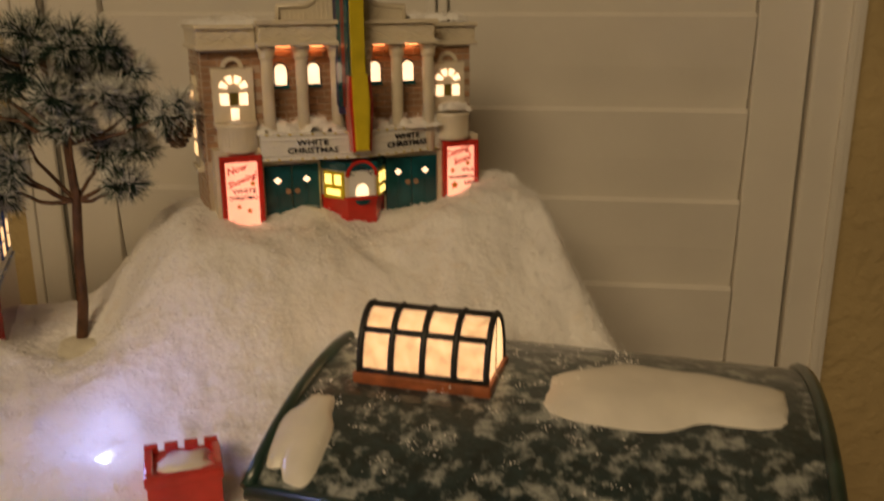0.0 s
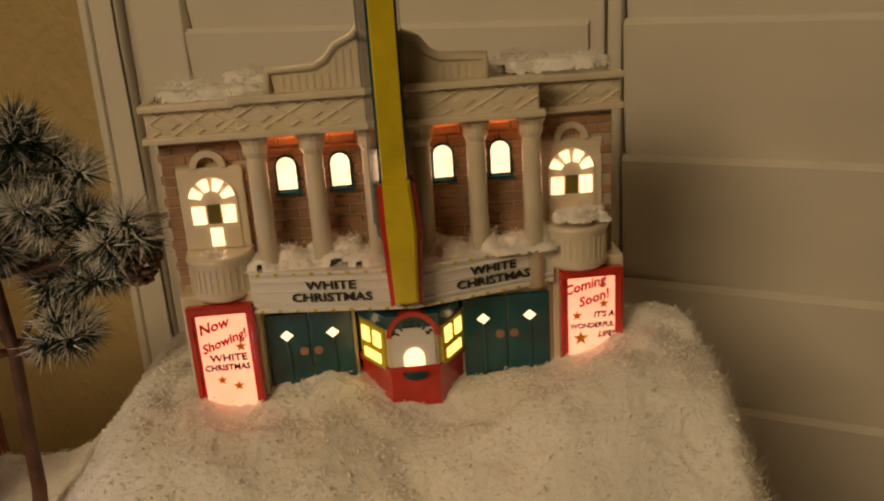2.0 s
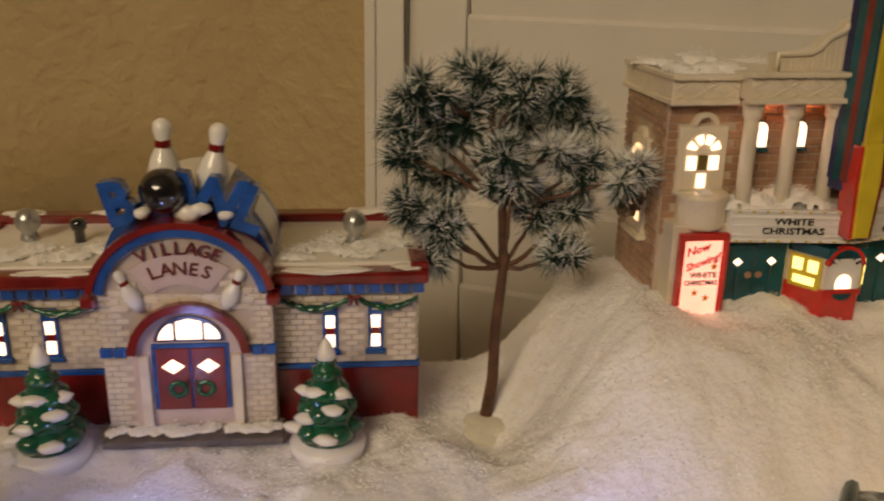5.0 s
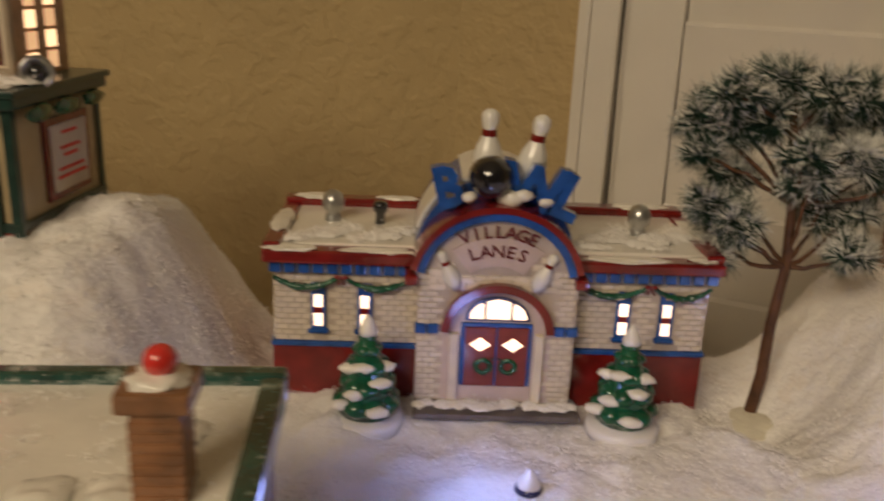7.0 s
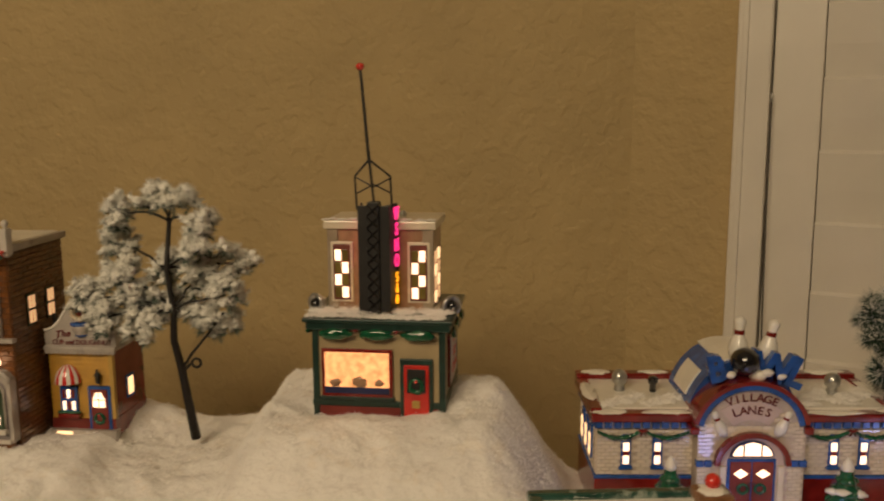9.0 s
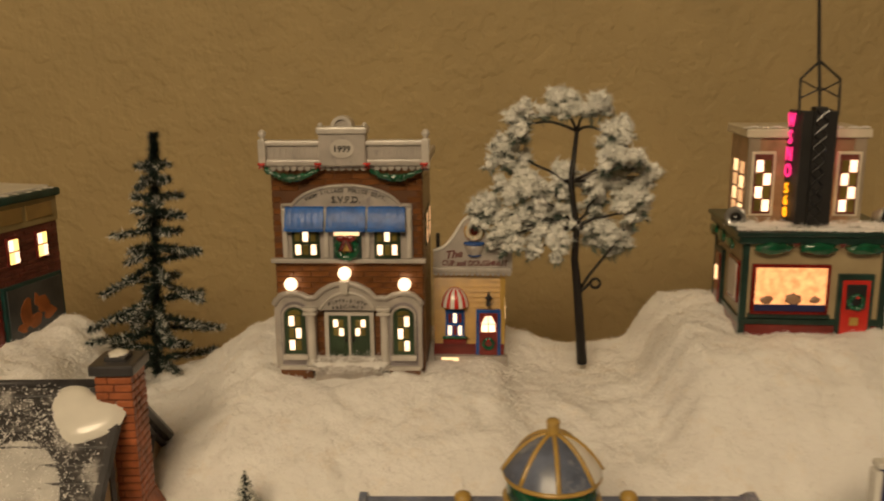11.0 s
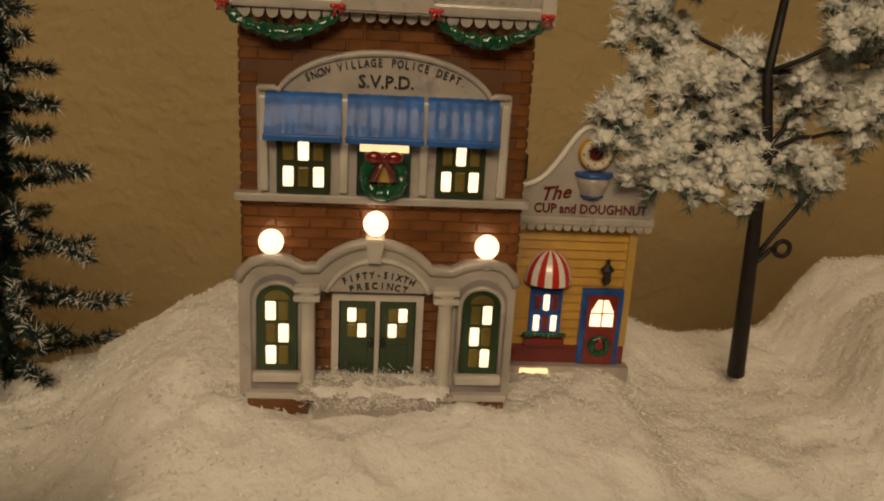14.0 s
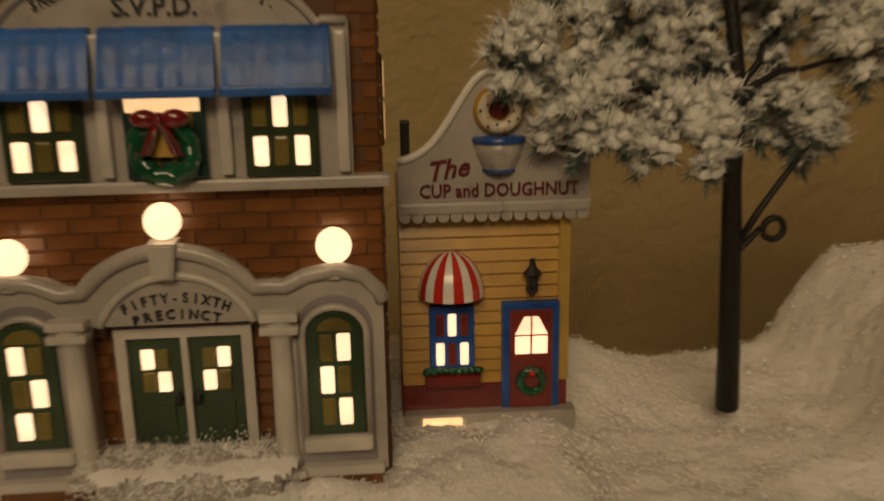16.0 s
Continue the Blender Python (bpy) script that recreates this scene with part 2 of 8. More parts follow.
def band(cx, cz, r0, r1, a0, a1, y0, y1, n=20, bm=None):
    """A curved band, such as an arch's rim."""
    return prism(arc(cx, cz, r1, r1, a0, a1, n) + arc(cx, cz, r0, r0, a1, a0, n), y0, y1, bm)


def tube(pts, r, n=8, bm=None, taper=None):
    """A round rod along points; taper: its radius at the end."""
    tmp = bm if bm is not None else bmesh.new()
    pts = [Vector(p) for p in pts]
    last, rings = None, []
    for i, p in enumerate(pts):
        d = (pts[min(i + 1, len(pts) - 1)] - pts[max(i - 1, 0)]).normalized()
        side = d.orthogonal().normalized() if last is None else (last - last.dot(d) * d).normalized()
        last = side
        up = d.cross(side)
        rr = r if taper is None else r + (taper - r) * i / (len(pts) - 1)
        rings.append([tmp.verts.new(p + rr * (math.cos(math.tau * k / n) * side + math.sin(math.tau * k / n) * up)) for k in range(n)])
    for a, b in zip(rings, rings[1:]):
        for k in range(n):
            tmp.faces.new((a[k], a[(k + 1) % n], b[(k + 1) % n], b[k]))
    tmp.faces.new(rings[0][::-1])
    tmp.faces.new(rings[-1])
    return tmp


def lathe(profile, c=(0, 0, 0), n=24, bm=None, m=None):
    """A turned shape from (radius, height) pairs."""
    tmp = bmesh.new()
    rings = []
    for r, z in profile:
        rings.append([tmp.verts.new((r * math.cos(math.tau * k / n), r * math.sin(math.tau * k / n), z)) for k in range(n)])
    for a, b in zip(rings, rings[1:]):
        for k in range(n):
            tmp.faces.new((a[k], a[(k + 1) % n], b[(k + 1) % n], b[k]))
    tmp.faces.new(rings[0][::-1])
    tmp.faces.new(rings[-1])
    if m is not None:
        bmesh.ops.transform(tmp, matrix=m, verts=tmp.verts[:])
    bmesh.ops.translate(tmp, verts=tmp.verts[:], vec=c)
    return merge(bm, tmp)


def ball(c, rx, ry=None, rz=None, sub=2, bm=None, lump=0.0, seed=0):
    tmp = bmesh.new()
    bmesh.ops.create_icosphere(tmp, subdivisions=sub, radius=1)
    ry, rz = ry or rx, rz or rx
    for v in tmp.verts:
        k = 1 + lump * noise.noise(v.co * 2.1 + Vector((seed * 7.3, seed * 3.1, 0)))
        v.co = Vector((c[0] + v.co.x * rx * k, c[1] + v.co.y * ry * k, c[2] + v.co.z * rz * k))
    return merge(bm, tmp)


def link(name, bm, material, smooth=False):
    me = bpy.data.meshes.new(name)
    bm.to_mesh(me)
    bm.free()
    me.materials.append(material)
    if smooth:
        me.polygons.foreach_set("use_smooth", [True] * len(me.polygons))
    return new(name, me)


def part(name, bm, material, parent, label="", smooth=False):
    """One mesh under a thing or a part."""
    ob = link(name, bm, material, smooth)
    ob.parent = parent
    if label:
        ob["label"] = label
    return ob


def thing(name, m, label, category, group="", kind=""):
    ob = new(name)
    ob.empty_display_size = 0.02
    ob.matrix_world = m
    return tagged(ob, label, category, group, kind)


def solo(name, bm, material, label, category, kind="", m=None, smooth=False):
    """A thing of one mesh."""
    ob = link(name, bm, material, smooth)
    if m is not None:
        ob.matrix_world = m
    return tagged(ob, label, category, "", kind)


def words(body, size, depth=0.0004, shear=0.0, align="CENTER", bold=0.014):
    """Letters as a mesh that faces -y, standing on z = 0."""
    curve = bpy.data.curves.new("letters", "FONT")
    curve.body, curve.size, curve.extrude, curve.shear, curve.align_x, curve.resolution_u = body, size, depth, shear, align, 2
    curve.offset = size * bold
    ob = new("letters", curve)
    me = bpy.data.meshes.new_from_object(ob.evaluated_get(bpy.context.evaluated_depsgraph_get()))
    bpy.data.objects.remove(ob)
    bpy.data.curves.remove(curve)
    bm = bmesh.new()
    bm.from_mesh(me)
    bpy.data.meshes.remove(me)
    bmesh.ops.rotate(bm, verts=bm.verts[:], cent=(0, 0, 0), matrix=Matrix.Rotation(radians(90), 3, "X"))
    return bm


def writing(parent, body, size, x, y, z, material, tilt=0.0, shear=0.0, bold=0.0, wide=1.0, yaw=0.0):
    bm = words(body, size, 0.0003, shear)
    bmesh.ops.transform(bm, matrix=Matrix.Diagonal((wide, 1, 1, 1)), verts=bm.verts[:])
    m = Matrix.Translation((x, y, z)) @ Matrix.Rotation(radians(yaw), 4, "Z") @ Matrix.Rotation(radians(-tilt), 4, "Y")
    bmesh.ops.transform(bm, matrix=m, verts=bm.verts[:])
    return part("lettering", bm, material, parent)


def arc_writing(parent, body, size, cx, y, cz, r, spread, material, wide=1.0):
    """Letters set round an arc."""
    bm = bmesh.new()
    n = len(body)
    for i, ch in enumerate(body):
        if ch == " ":
            continue
        a = spread * (0.5 - i / (n - 1))
        m = Matrix.Translation((cx, y, cz)) @ Matrix.Rotation(radians(-a), 4, "Y") @ Matrix.Translation((0, 0, r)) @ Matrix.Diagonal((wide, 1, 1, 1))
        merge(bm, words(ch, size, 0.0003), m)
    return part("lettering", bm, material, parent)


def star(cx, y, cz, r, bm=None):
    pts = []
    for i in range(10):
        a, k = radians(90 + 36 * i), r if i % 2 == 0 else r * 0.45
        pts.append((cx + k * math.cos(a), cz + k * math.sin(a)))
    return prism(pts, y - 0.0003, y + 0.0003, bm)


def brick_mesh(name, w, h, d, material):
    """A brick whose face stands proud and is a little smaller than its back."""
    bm = faces_of(bmesh.new(), [(-w / 2, 0, -h / 2), (w / 2, 0, -h / 2), (w / 2, 0, h / 2), (-w / 2, 0, h / 2),
                                (-w / 2 * 0.94, -d, -h / 2 * 0.8), (w / 2 * 0.94, -d, -h / 2 * 0.8), (w / 2 * 0.94, -d, h / 2 * 0.8), (-w / 2 * 0.94, -d, h / 2 * 0.8)],
                  [(4, 5, 6, 7), (0, 1, 5, 4), (1, 2, 6, 5), (2, 3, 7, 6), (3, 0, 4, 7)])
    me = bpy.data.meshes.new(name)
    bm.to_mesh(me)
    bm.free()
    me.materials.append(material)
    return me


def brick_places(x0, x1, z0, z1, w, h, gap, holes):
    """Centres and widths of the bricks of a wall in running bond, leaving out those that a hole covers."""
    out, row, z = [], 0, z0 + h / 2
    while z < z1 - h * 0.3:
        x = x0 - (w / 2 if row % 2 else 0)
        while x < x1 - gap:
            a, b = max(x, x0), min(x + w - gap, x1)
            if b - a > w * 0.25 and not any(hx0 < (a + b) / 2 < hx1 and hz0 < z < hz1 for hx0, hx1, hz0, hz1 in holes):
                out.append(((a + b) / 2, z, b - a))
            x += w
        z += h
        row += 1
    return out


def brick_stuff(parent, x0, x1, z0, z1, y, w, h, material, holes=(), d=0.0006, m=None, label="courses of small glazed bricks"):
    """A wall's bricks as one joined mesh."""
    gap = 0.12 * h
    verts, faces = [], []
    for cx, cz, bw in brick_places(x0, x1, z0, z1, w, h, gap, holes):
        k, hh = len(verts), (h - gap) / 2
        dd = d * (0.75 + 0.5 * random.random())
        verts += [(cx - bw / 2, y, cz - hh), (cx + bw / 2, y, cz - hh), (cx + bw / 2, y, cz + hh), (cx - bw / 2, y, cz + hh),
                  (cx - bw * 0.47, y - dd, cz - hh * 0.75), (cx + bw * 0.47, y - dd, cz - hh * 0.75), (cx + bw * 0.47, y - dd, cz + hh * 0.75), (cx - bw * 0.47, y - dd, cz + hh * 0.75)]
        faces += [(k + 4, k + 5, k + 6, k + 7), (k, k + 1, k + 5, k + 4), (k + 1, k + 2, k + 6, k + 5), (k + 2, k + 3, k + 7, k + 6), (k + 3, k, k + 4, k + 7)]
    me = bpy.data.meshes.new("bricks")
    me.from_pydata([tuple(m @ Vector(v)) for v in verts] if m else verts, [], faces)
    me.materials.append(material)
    ob = new("bricks", me)
    ob.parent = parent
    return tagged(ob, label, "", "", "stuff")


def brick_parts(parent, meshes, x0, x1, z0, z1, y, w, h, holes=(), m=None, most=300):
    """A wall's bricks as objects of their own, on shared meshes."""
    for cx, cz, bw in brick_places(x0, x1, z0, z1, w, h, 0.1 * h, holes)[:most]:
        me = meshes[0] if bw > w * 0.8 else meshes[1]
        ob = new("brick", me)
        ob.parent = parent
        k = Matrix.Translation((cx, y, cz)) @ Matrix.Diagonal((bw / me["wide"], 1, 1, 1))
        ob.matrix_local = m @ k if m else k


def roughened(bm, amount, scale, seed=0):
    for v in bm.verts:
        p = v.co * scale + Vector((seed * 3.7, seed * 1.9, 0))
        v.co += Vector((noise.noise(p), noise.noise(p + Vector((7, 0, 0))), noise.noise(p + Vector((0, 7, 0))))) * amount
    return bm


def garland(parent, x0, x1, z, sag, y, r=0.0016, m=None, material=None):
    """A swag of greenery: a thick rope with a leafy skin, fuller in the middle."""
    n, k = 40, 10
    bm = bmesh.new()
    rings = []
    for i in range(n + 1):
        u = i / n
        rr = r * (0.75 + 0.55 * math.sin(math.pi * u))
        rings.append([bm.verts.new((x0 + (x1 - x0) * u, y + rr * math.cos(math.tau * j / k), z - sag * 4 * u * (1 - u) + rr * math.sin(math.tau * j / k))) for j in range(k)])
    for a, c in zip(rings, rings[1:]):
        for j in range(k):
            bm.faces.new((a[j], a[(j + 1) % k], c[(j + 1) % k], c[j]))
    bm.faces.new(rings[0])
    bm.faces.new(rings[-1][::-1])
    bmesh.ops.recalc_face_normals(bm, faces=bm.faces[:])
    roughened(bm, r * 0.8, 0.9 / r, x0 * 90)
    if m:
        bmesh.ops.transform(bm, matrix=m, verts=bm.verts[:])
    return part("garland", bm, material or GREEN, parent, "green glazed garland swag", True)


def bow(parent, x, y, z, s, m=None, material=None):
    bm = ball((x - s * 0.6, y, z), s * 0.6, s * 0.35, s * 0.4, 2)
    ball((x + s * 0.6, y, z), s * 0.6, s * 0.35, s * 0.4, 2, bm)
    ball((x, y - s * 0.1, z), s * 0.25, s * 0.35, s * 0.3, 2, bm)
    prism([(x - s * 0.2, z), (x - s * 0.9, z - s * 1.5), (x - s * 0.4, z - s * 1.4), (x, z - s * 0.3), (x + s * 0.4, z - s * 1.4), (x + s * 0.9, z - s * 1.5), (x + s * 0.2, z)], y - s * 0.12, y + s * 0.15, bm)
    if m:
        bmesh.ops.transform(bm, matrix=m, verts=bm.verts[:])
    return part("bow", bm, material or RED, parent, "red glazed bow", True)


def wreath(parent, x, y, z, r, berries=True):
    n, k = 36, 10
    bm = bmesh.new()
    rings = [[bm.verts.new((x + (r + r * 0.36 * math.cos(math.tau * j / k)) * math.cos(math.tau * i / n), y + r * 0.32 * math.sin(math.tau * j / k), z + (r + r * 0.36 * math.cos(math.tau * j / k)) * math.sin(math.tau * i / n))) for j in range(k)] for i in range(n)]
    for i in range(n):
        for j in range(k):
            bm.faces.new((rings[i][j], rings[(i + 1) % n][j], rings[(i + 1) % n][(j + 1) % k], rings[i][(j + 1) % k]))
    bmesh.ops.recalc_face_normals(bm, faces=bm.faces[:])
    roughened(bm, r * 0.22, 3.0 / r, x * 70)
    ob = part("wreath", bm, GREEN, parent, "small green wreath", True)
    if berries:
        bm = ball((x, y - r * 0.3, z + r * 0.8), r * 0.3, sub=1)
        part("berry", bm, BRIGHT_RED, ob)
    return ob


def pane(parent, x0, x1, y, z0, z1, material=None, round_top=False, name="pane"):
    """A glazed light in a window."""
    if round_top:
        w = (x1 - x0) / 2
        bm = prism([(x0, z0), (x1, z0)] + arc((x0 + x1) / 2, z1 - w, w, w, 0, 180, 8), y - 0.0005, y + 0.0004)
    else:
        bm = box(x0, x1, y - 0.0005, y + 0.0004, z0, z1, 0.0003)
    return part(name, bm, material or LIT, parent)


def lumps(parent, spots, material, name="snow", label="loose fluffy snow", seed=0, n=5, fine=0.35):
    """A heap of loose snow: one rough skin over the spots (x, y, z, size)."""
    rnd = random.Random(seed)
    knobs, rough = [], 0.08 if fine >= 0.8 else 0.24
    for x, y, z, s in spots:
        for i in range(n):
            k = s * rnd.uniform(max(fine, 0.45), 0.95)
            knobs.append((x + rnd.uniform(-s, s) * 0.65, y + rnd.uniform(-s, s) * 0.45, z, k))
    reach = max(k for _, _, _, k in knobs)
    x0, x1 = min(p[0] for p in knobs) - reach, max(p[0] for p in knobs) + reach
    y0, y1 = min(p[1] for p in knobs) - reach, max(p[1] for p in knobs) + reach
    d = max(reach * 0.14, math.sqrt((x1 - x0) * (y1 - y0) / 9000))
    nx, ny = int((x1 - x0) / d) + 1, int((y1 - y0) / d) + 1
    verts, faces, at = [], [], {}
    for j in range(ny + 1):
        for i in range(nx + 1):
            x, y = x0 + i * d, y0 + j * d
            p = Vector((x, y, 0)) / reach
            best = None
            for cx, cy, cz, k in knobs:
                q = ((x - cx) ** 2 + (y - cy) ** 2) / (k * k)
                if q < 1:
                    h = cz + 0.5 * k * math.sqrt(1 - q) * (0.75 + rough * noise.noise(p * 3.1 + Vector((seed, 0, 0))))
                    best = h if best is None else max(best, h)
            if best is not None:
                at[i, j] = len(verts)
                w = Vector((noise.noise(p * 4 + Vector((0, 5, 0))), noise.noise(p * 4 + Vector((5, 0, 0))), noise.noise(p * 7))) * d * rough * 1.6
                verts.append(Vector((x, y, best - 0.0004)) + w)
    for (i, j), k in at.items():
        q = [at.get((i, j)), at.get((i + 1, j)), at.get((i + 1, j + 1)), at.get((i, j + 1))]
        if None not in q:
            faces.append(q)
    me = bpy.data.meshes.new(name)
    me.from_pydata(verts, [], faces)
    me.materials.append(material)
    me.polygons.foreach_set("use_smooth", [True] * len(me.polygons))
    ob = new(name, me)
    ob.parent = parent
    return tagged(ob, label, "", "", "stuff")


def fluff(parent, spots, seed=0, count=40, size=0.0012, spread=1.0, material=None, name="loose_snow"):
    """Tiny flakes strewn over heaps (x, y, z, reach), one joined mesh."""
    rnd = random.Random(seed)
    verts, faces = [], []
    for x, y, z, s in spots:
        for i in range(count):
            c = Vector((x + rnd.gauss(0, 0.45) * s * spread, y + rnd.gauss(0, 0.3) * s * spread, z + abs(rnd.gauss(0, 0.28)) * s))
            k = size * rnd.uniform(0.4, 1.3)
            a, b = Vector((rnd.uniform(-1, 1), rnd.uniform(-1, 1), rnd.uniform(-1, 1))) * k, Vector((rnd.uniform(-1, 1), rnd.uniform(-1, 1), rnd.uniform(-1, 1))) * k
            d = a.cross(b).normalized() * k * 0.5
            i0 = len(verts)
            verts += [c - a, c + b, c + a, c + d]
            faces += [(i0, i0 + 1, i0 + 3), (i0 + 1, i0 + 2, i0 + 3), (i0 + 2, i0, i0 + 3), (i0, i0 + 2, i0 + 1)]
    me = bpy.data.meshes.new(name)
    me.from_pydata(verts, [], faces)
    me.materials.append(material or FLAKE)
    ob = new(name, me)
    ob.parent = parent
    return tagged(ob, "tiny loose snow flakes", "", "", "stuff")


def fibres(parent, spots, seed, count, length):
    """Fine fibre ends that stand off heaps of snow (x, y, z, reach), one joined mesh."""
    rnd = random.Random(seed)
    verts, faces = [], []
    for x, y, z, s in spots:
        for i in range(count):
            u, v = rnd.uniform(-0.8, 0.8), rnd.uniform(-0.7, 0.7)
            o = Vector((x + u * s, y + v * s, z + 0.34 * s * max(1 - u * u - v * v, 0.0) ** 0.5))
            d = Vector((rnd.gauss(u, 0.7), rnd.gauss(v, 0.7), rnd.gauss(0.5, 0.6))).normalized() * length * rnd.uniform(0.35, 1.0)
            w = d.orthogonal().normalized() * 0.00012
            bend = Vector((rnd.uniform(-1, 1), rnd.uniform(-1, 1), rnd.uniform(-1, 0.5))) * length * 0.18
            i0 = len(verts)
            verts += [o - w, o + w, o + d * 0.5 + bend - w, o + d * 0.5 + bend + w, o + d]
            faces += [(i0, i0 + 1, i0 + 3, i0 + 2), (i0 + 2, i0 + 3, i0 + 4)]
    me = bpy.data.meshes.new("snow_fibre")
    me.from_pydata(verts, [], faces)
    me.materials.append(FLAKE)
    ob = new("snow_fibre", me)
    ob.parent = parent
    return tagged(ob, "fine white fibre ends of the snow", "", "", "stuff")


# ---- the room ----
FLOOR_Z, CEIL_Z = -0.80, 1.68
BACK_Y = 0.920
WIN = pose(0.1534, 0.826, 0, 0, 0, -25.25)        # on the window wall: x along it, -y into the room


def slab(name, label, m, x0, x1, y0, y1, z0, z1, material, category="wall"):
    return solo(name, box(x0, x1, y0, y1, z0, z1, 0), material, label, category, "structure", m)


slab("wall_back", "tan textured plaster wall behind the village", None, -3.0, -0.012, BACK_Y, BACK_Y + 0.12, FLOOR_Z, CEIL_Z, WALL)
WL, WR, WB, WT = -0.094, 0.684, -0.52, 1.16      # the window's opening along the wall, and its heights
slab("wall_window_left", "tan textured plaster wall beside the window", WIN, -0.2205, WL, 0.0, 0.12, FLOOR_Z, CEIL_Z, WALL)
slab("wall_window_right", "tan textured plaster wall beside the window", WIN, WR, 2.2, 0.0, 0.12, FLOOR_Z, CEIL_Z, WALL)
slab("wall_window_below", "tan plaster wall under the window", WIN, WL, WR, 0.0, 0.12, FLOOR_Z, WB, WALL)
slab("wall_window_above", "tan plaster wall over the window", WIN, WL, WR, 0.0, 0.12, WT, CEIL_Z, WALL)
# out of view: these walls only close the room and hold bounce down
slab("wall_left", "unseen wall closing the room, darkened to cut bounce", None, -3.12, -3.0, -3.3, BACK_Y, FLOOR_Z, CEIL_Z, LOW_BOUNCE_WALL)
slab("wall_right", "unseen wall closing the room, darkened to cut bounce", None, 2.1, 2.22, -3.3, 0.6, FLOOR_Z, CEIL_Z, LOW_BOUNCE_WALL)
slab("wall_front", "unseen wall closing the room, darkened to cut bounce", None, -3.12, 2.22, -3.42, -3.3, FLOOR_Z, CEIL_Z, LOW_BOUNCE_WALL)
slab("floor", "brown carpeted floor of the room", None, -3.12, 2.4, -3.42, 1.1, FLOOR_Z - 0.1, FLOOR_Z, CARPET, "floor")
slab("ceiling", "unseen ceiling of the room, greyed to cut bounce", None, -3.12, 2.4, -3.42, 1.1, CEIL_Z, CEIL_Z + 0.1, CEIL, "ceiling")

window = thing("window_1", WIN, "white plantation shutters closed over a window", "window", "", "structure")
fr = 0.039
frame_ob = part("window_frame", box(WL, WL + fr, -0.022, 0.1, WB, WT, 0.003), WHITEWOOD, window, "white moulded frame")
for nm, b in (("frame_rail", (WL + fr, WR - fr, -0.022, 0.1, WT - fr, WT)), ("frame_rail", (WL + fr, WR - fr, -0.022, 0.1, WB, WB + fr)), ("frame_side", (WR - fr, WR, -0.022, 0.1, WB, WT))):
    part(nm, box(*b, 0.003), WHITEWOOD, frame_ob)
part("frame_bead", box(WL + 0.006, WL + 0.013, -0.026, -0.0215, WB, WT, 0.002), WHITEWOOD, frame_ob)
part("frame_bead", box(WR - 0.013, WR - 0.006, -0.026, -0.0215, WB, WT, 0.002), WHITEWOOD, frame_ob)
part("night_glass", box(WL + fr, WR - fr, 0.07, 0.075, WB + fr, WT - fr, 0), NIGHT, window, "dark night pane behind the shutters")
PITCH, TOP_EDGE = 0.0822, 0.2035
for x0, x1, st0, st1 in ((0.0, 0.3105, -0.053, 0.0), (0.33, 0.598, 0.3213, 0.33)):
    panel = part("shutter_panel", box(st0, x0 if x0 else 0.0, -0.014, 0.012, WB + fr + 0.002, WT - fr - 0.002, 0.002), WHITEWOOD, window, "white shutter panel")
    right = (x1, 0.3197) if x0 == 0 else (x1, 0.643)
    part("stile", box(right[0], right[1], -0.014, 0.012, WB + fr + 0.002, WT - fr - 0.002, 0.002), WHITEWOOD, panel)
    part("top_rail", box(x0 + 0.0004, x1 - 0.0004, -0.013, 0.011, WT - fr - 0.06, WT - fr - 0.002, 0.002), WHITEWOOD, panel)
    part("bottom_rail", box(x0 + 0.0004, x1 - 0.0004, -0.013, 0.011, WB + fr + 0.002, WB + fr + 0.05, 0.002), WHITEWOOD, panel)
    for k in range(-9, 8):
        zt = TOP_EDGE - k * PITCH
        if WB + fr + 0.12 < zt < WT - fr - 0.055:
            # a slat: its top edge leans out over the one above it and catches the light
            bm = prism([(-0.0045, 0.0), (0.0, 0.003), (0.004, 0.0), (0.005, -0.043), (0.003, -0.0838), (0.0, -0.0862), (-0.003, -0.0838), (-0.005, -0.043)], x0 + 0.001, x1 - 0.001)
            bmesh.ops.transform(bm, matrix=Matrix(((0, 1, 0, 0), (1, 0, 0, 0), (0, 0, 1, 0), (0, 0, 0, 1))), verts=bm.verts[:])
            bmesh.ops.rotate(bm, verts=bm.verts[:], cent=(0, 0, 0), matrix=Matrix.Rotation(radians(6.0), 3, "X"))
            bmesh.ops.translate(bm, verts=bm.verts[:], vec=(0, -0.009, zt))
            bmesh.ops.recalc_face_normals(bm, faces=bm.faces[:])
            part("slat", bm, WHITEWOOD, panel)

cord = thing("hanging_cord", WIN, "thin grey cord hanging from a hook on the shutter frame", "cord")
part("cord_line", tube([(-0.052, -0.027, 0.347), (-0.0505, -0.029, 0.2), (-0.048, -0.028, 0.05), (-0.044, -0.027, -0.2), (-0.044, -0.026, -0.45)], 0.0011), CORD, cord)
part("hook", tube([(-0.052, -0.02, 0.352), (-0.052, -0.029, 0.353), (-0.0515, -0.031, 0.347), (-0.0505, -0.029, 0.3435)], 0.0012), SILVER, cord)

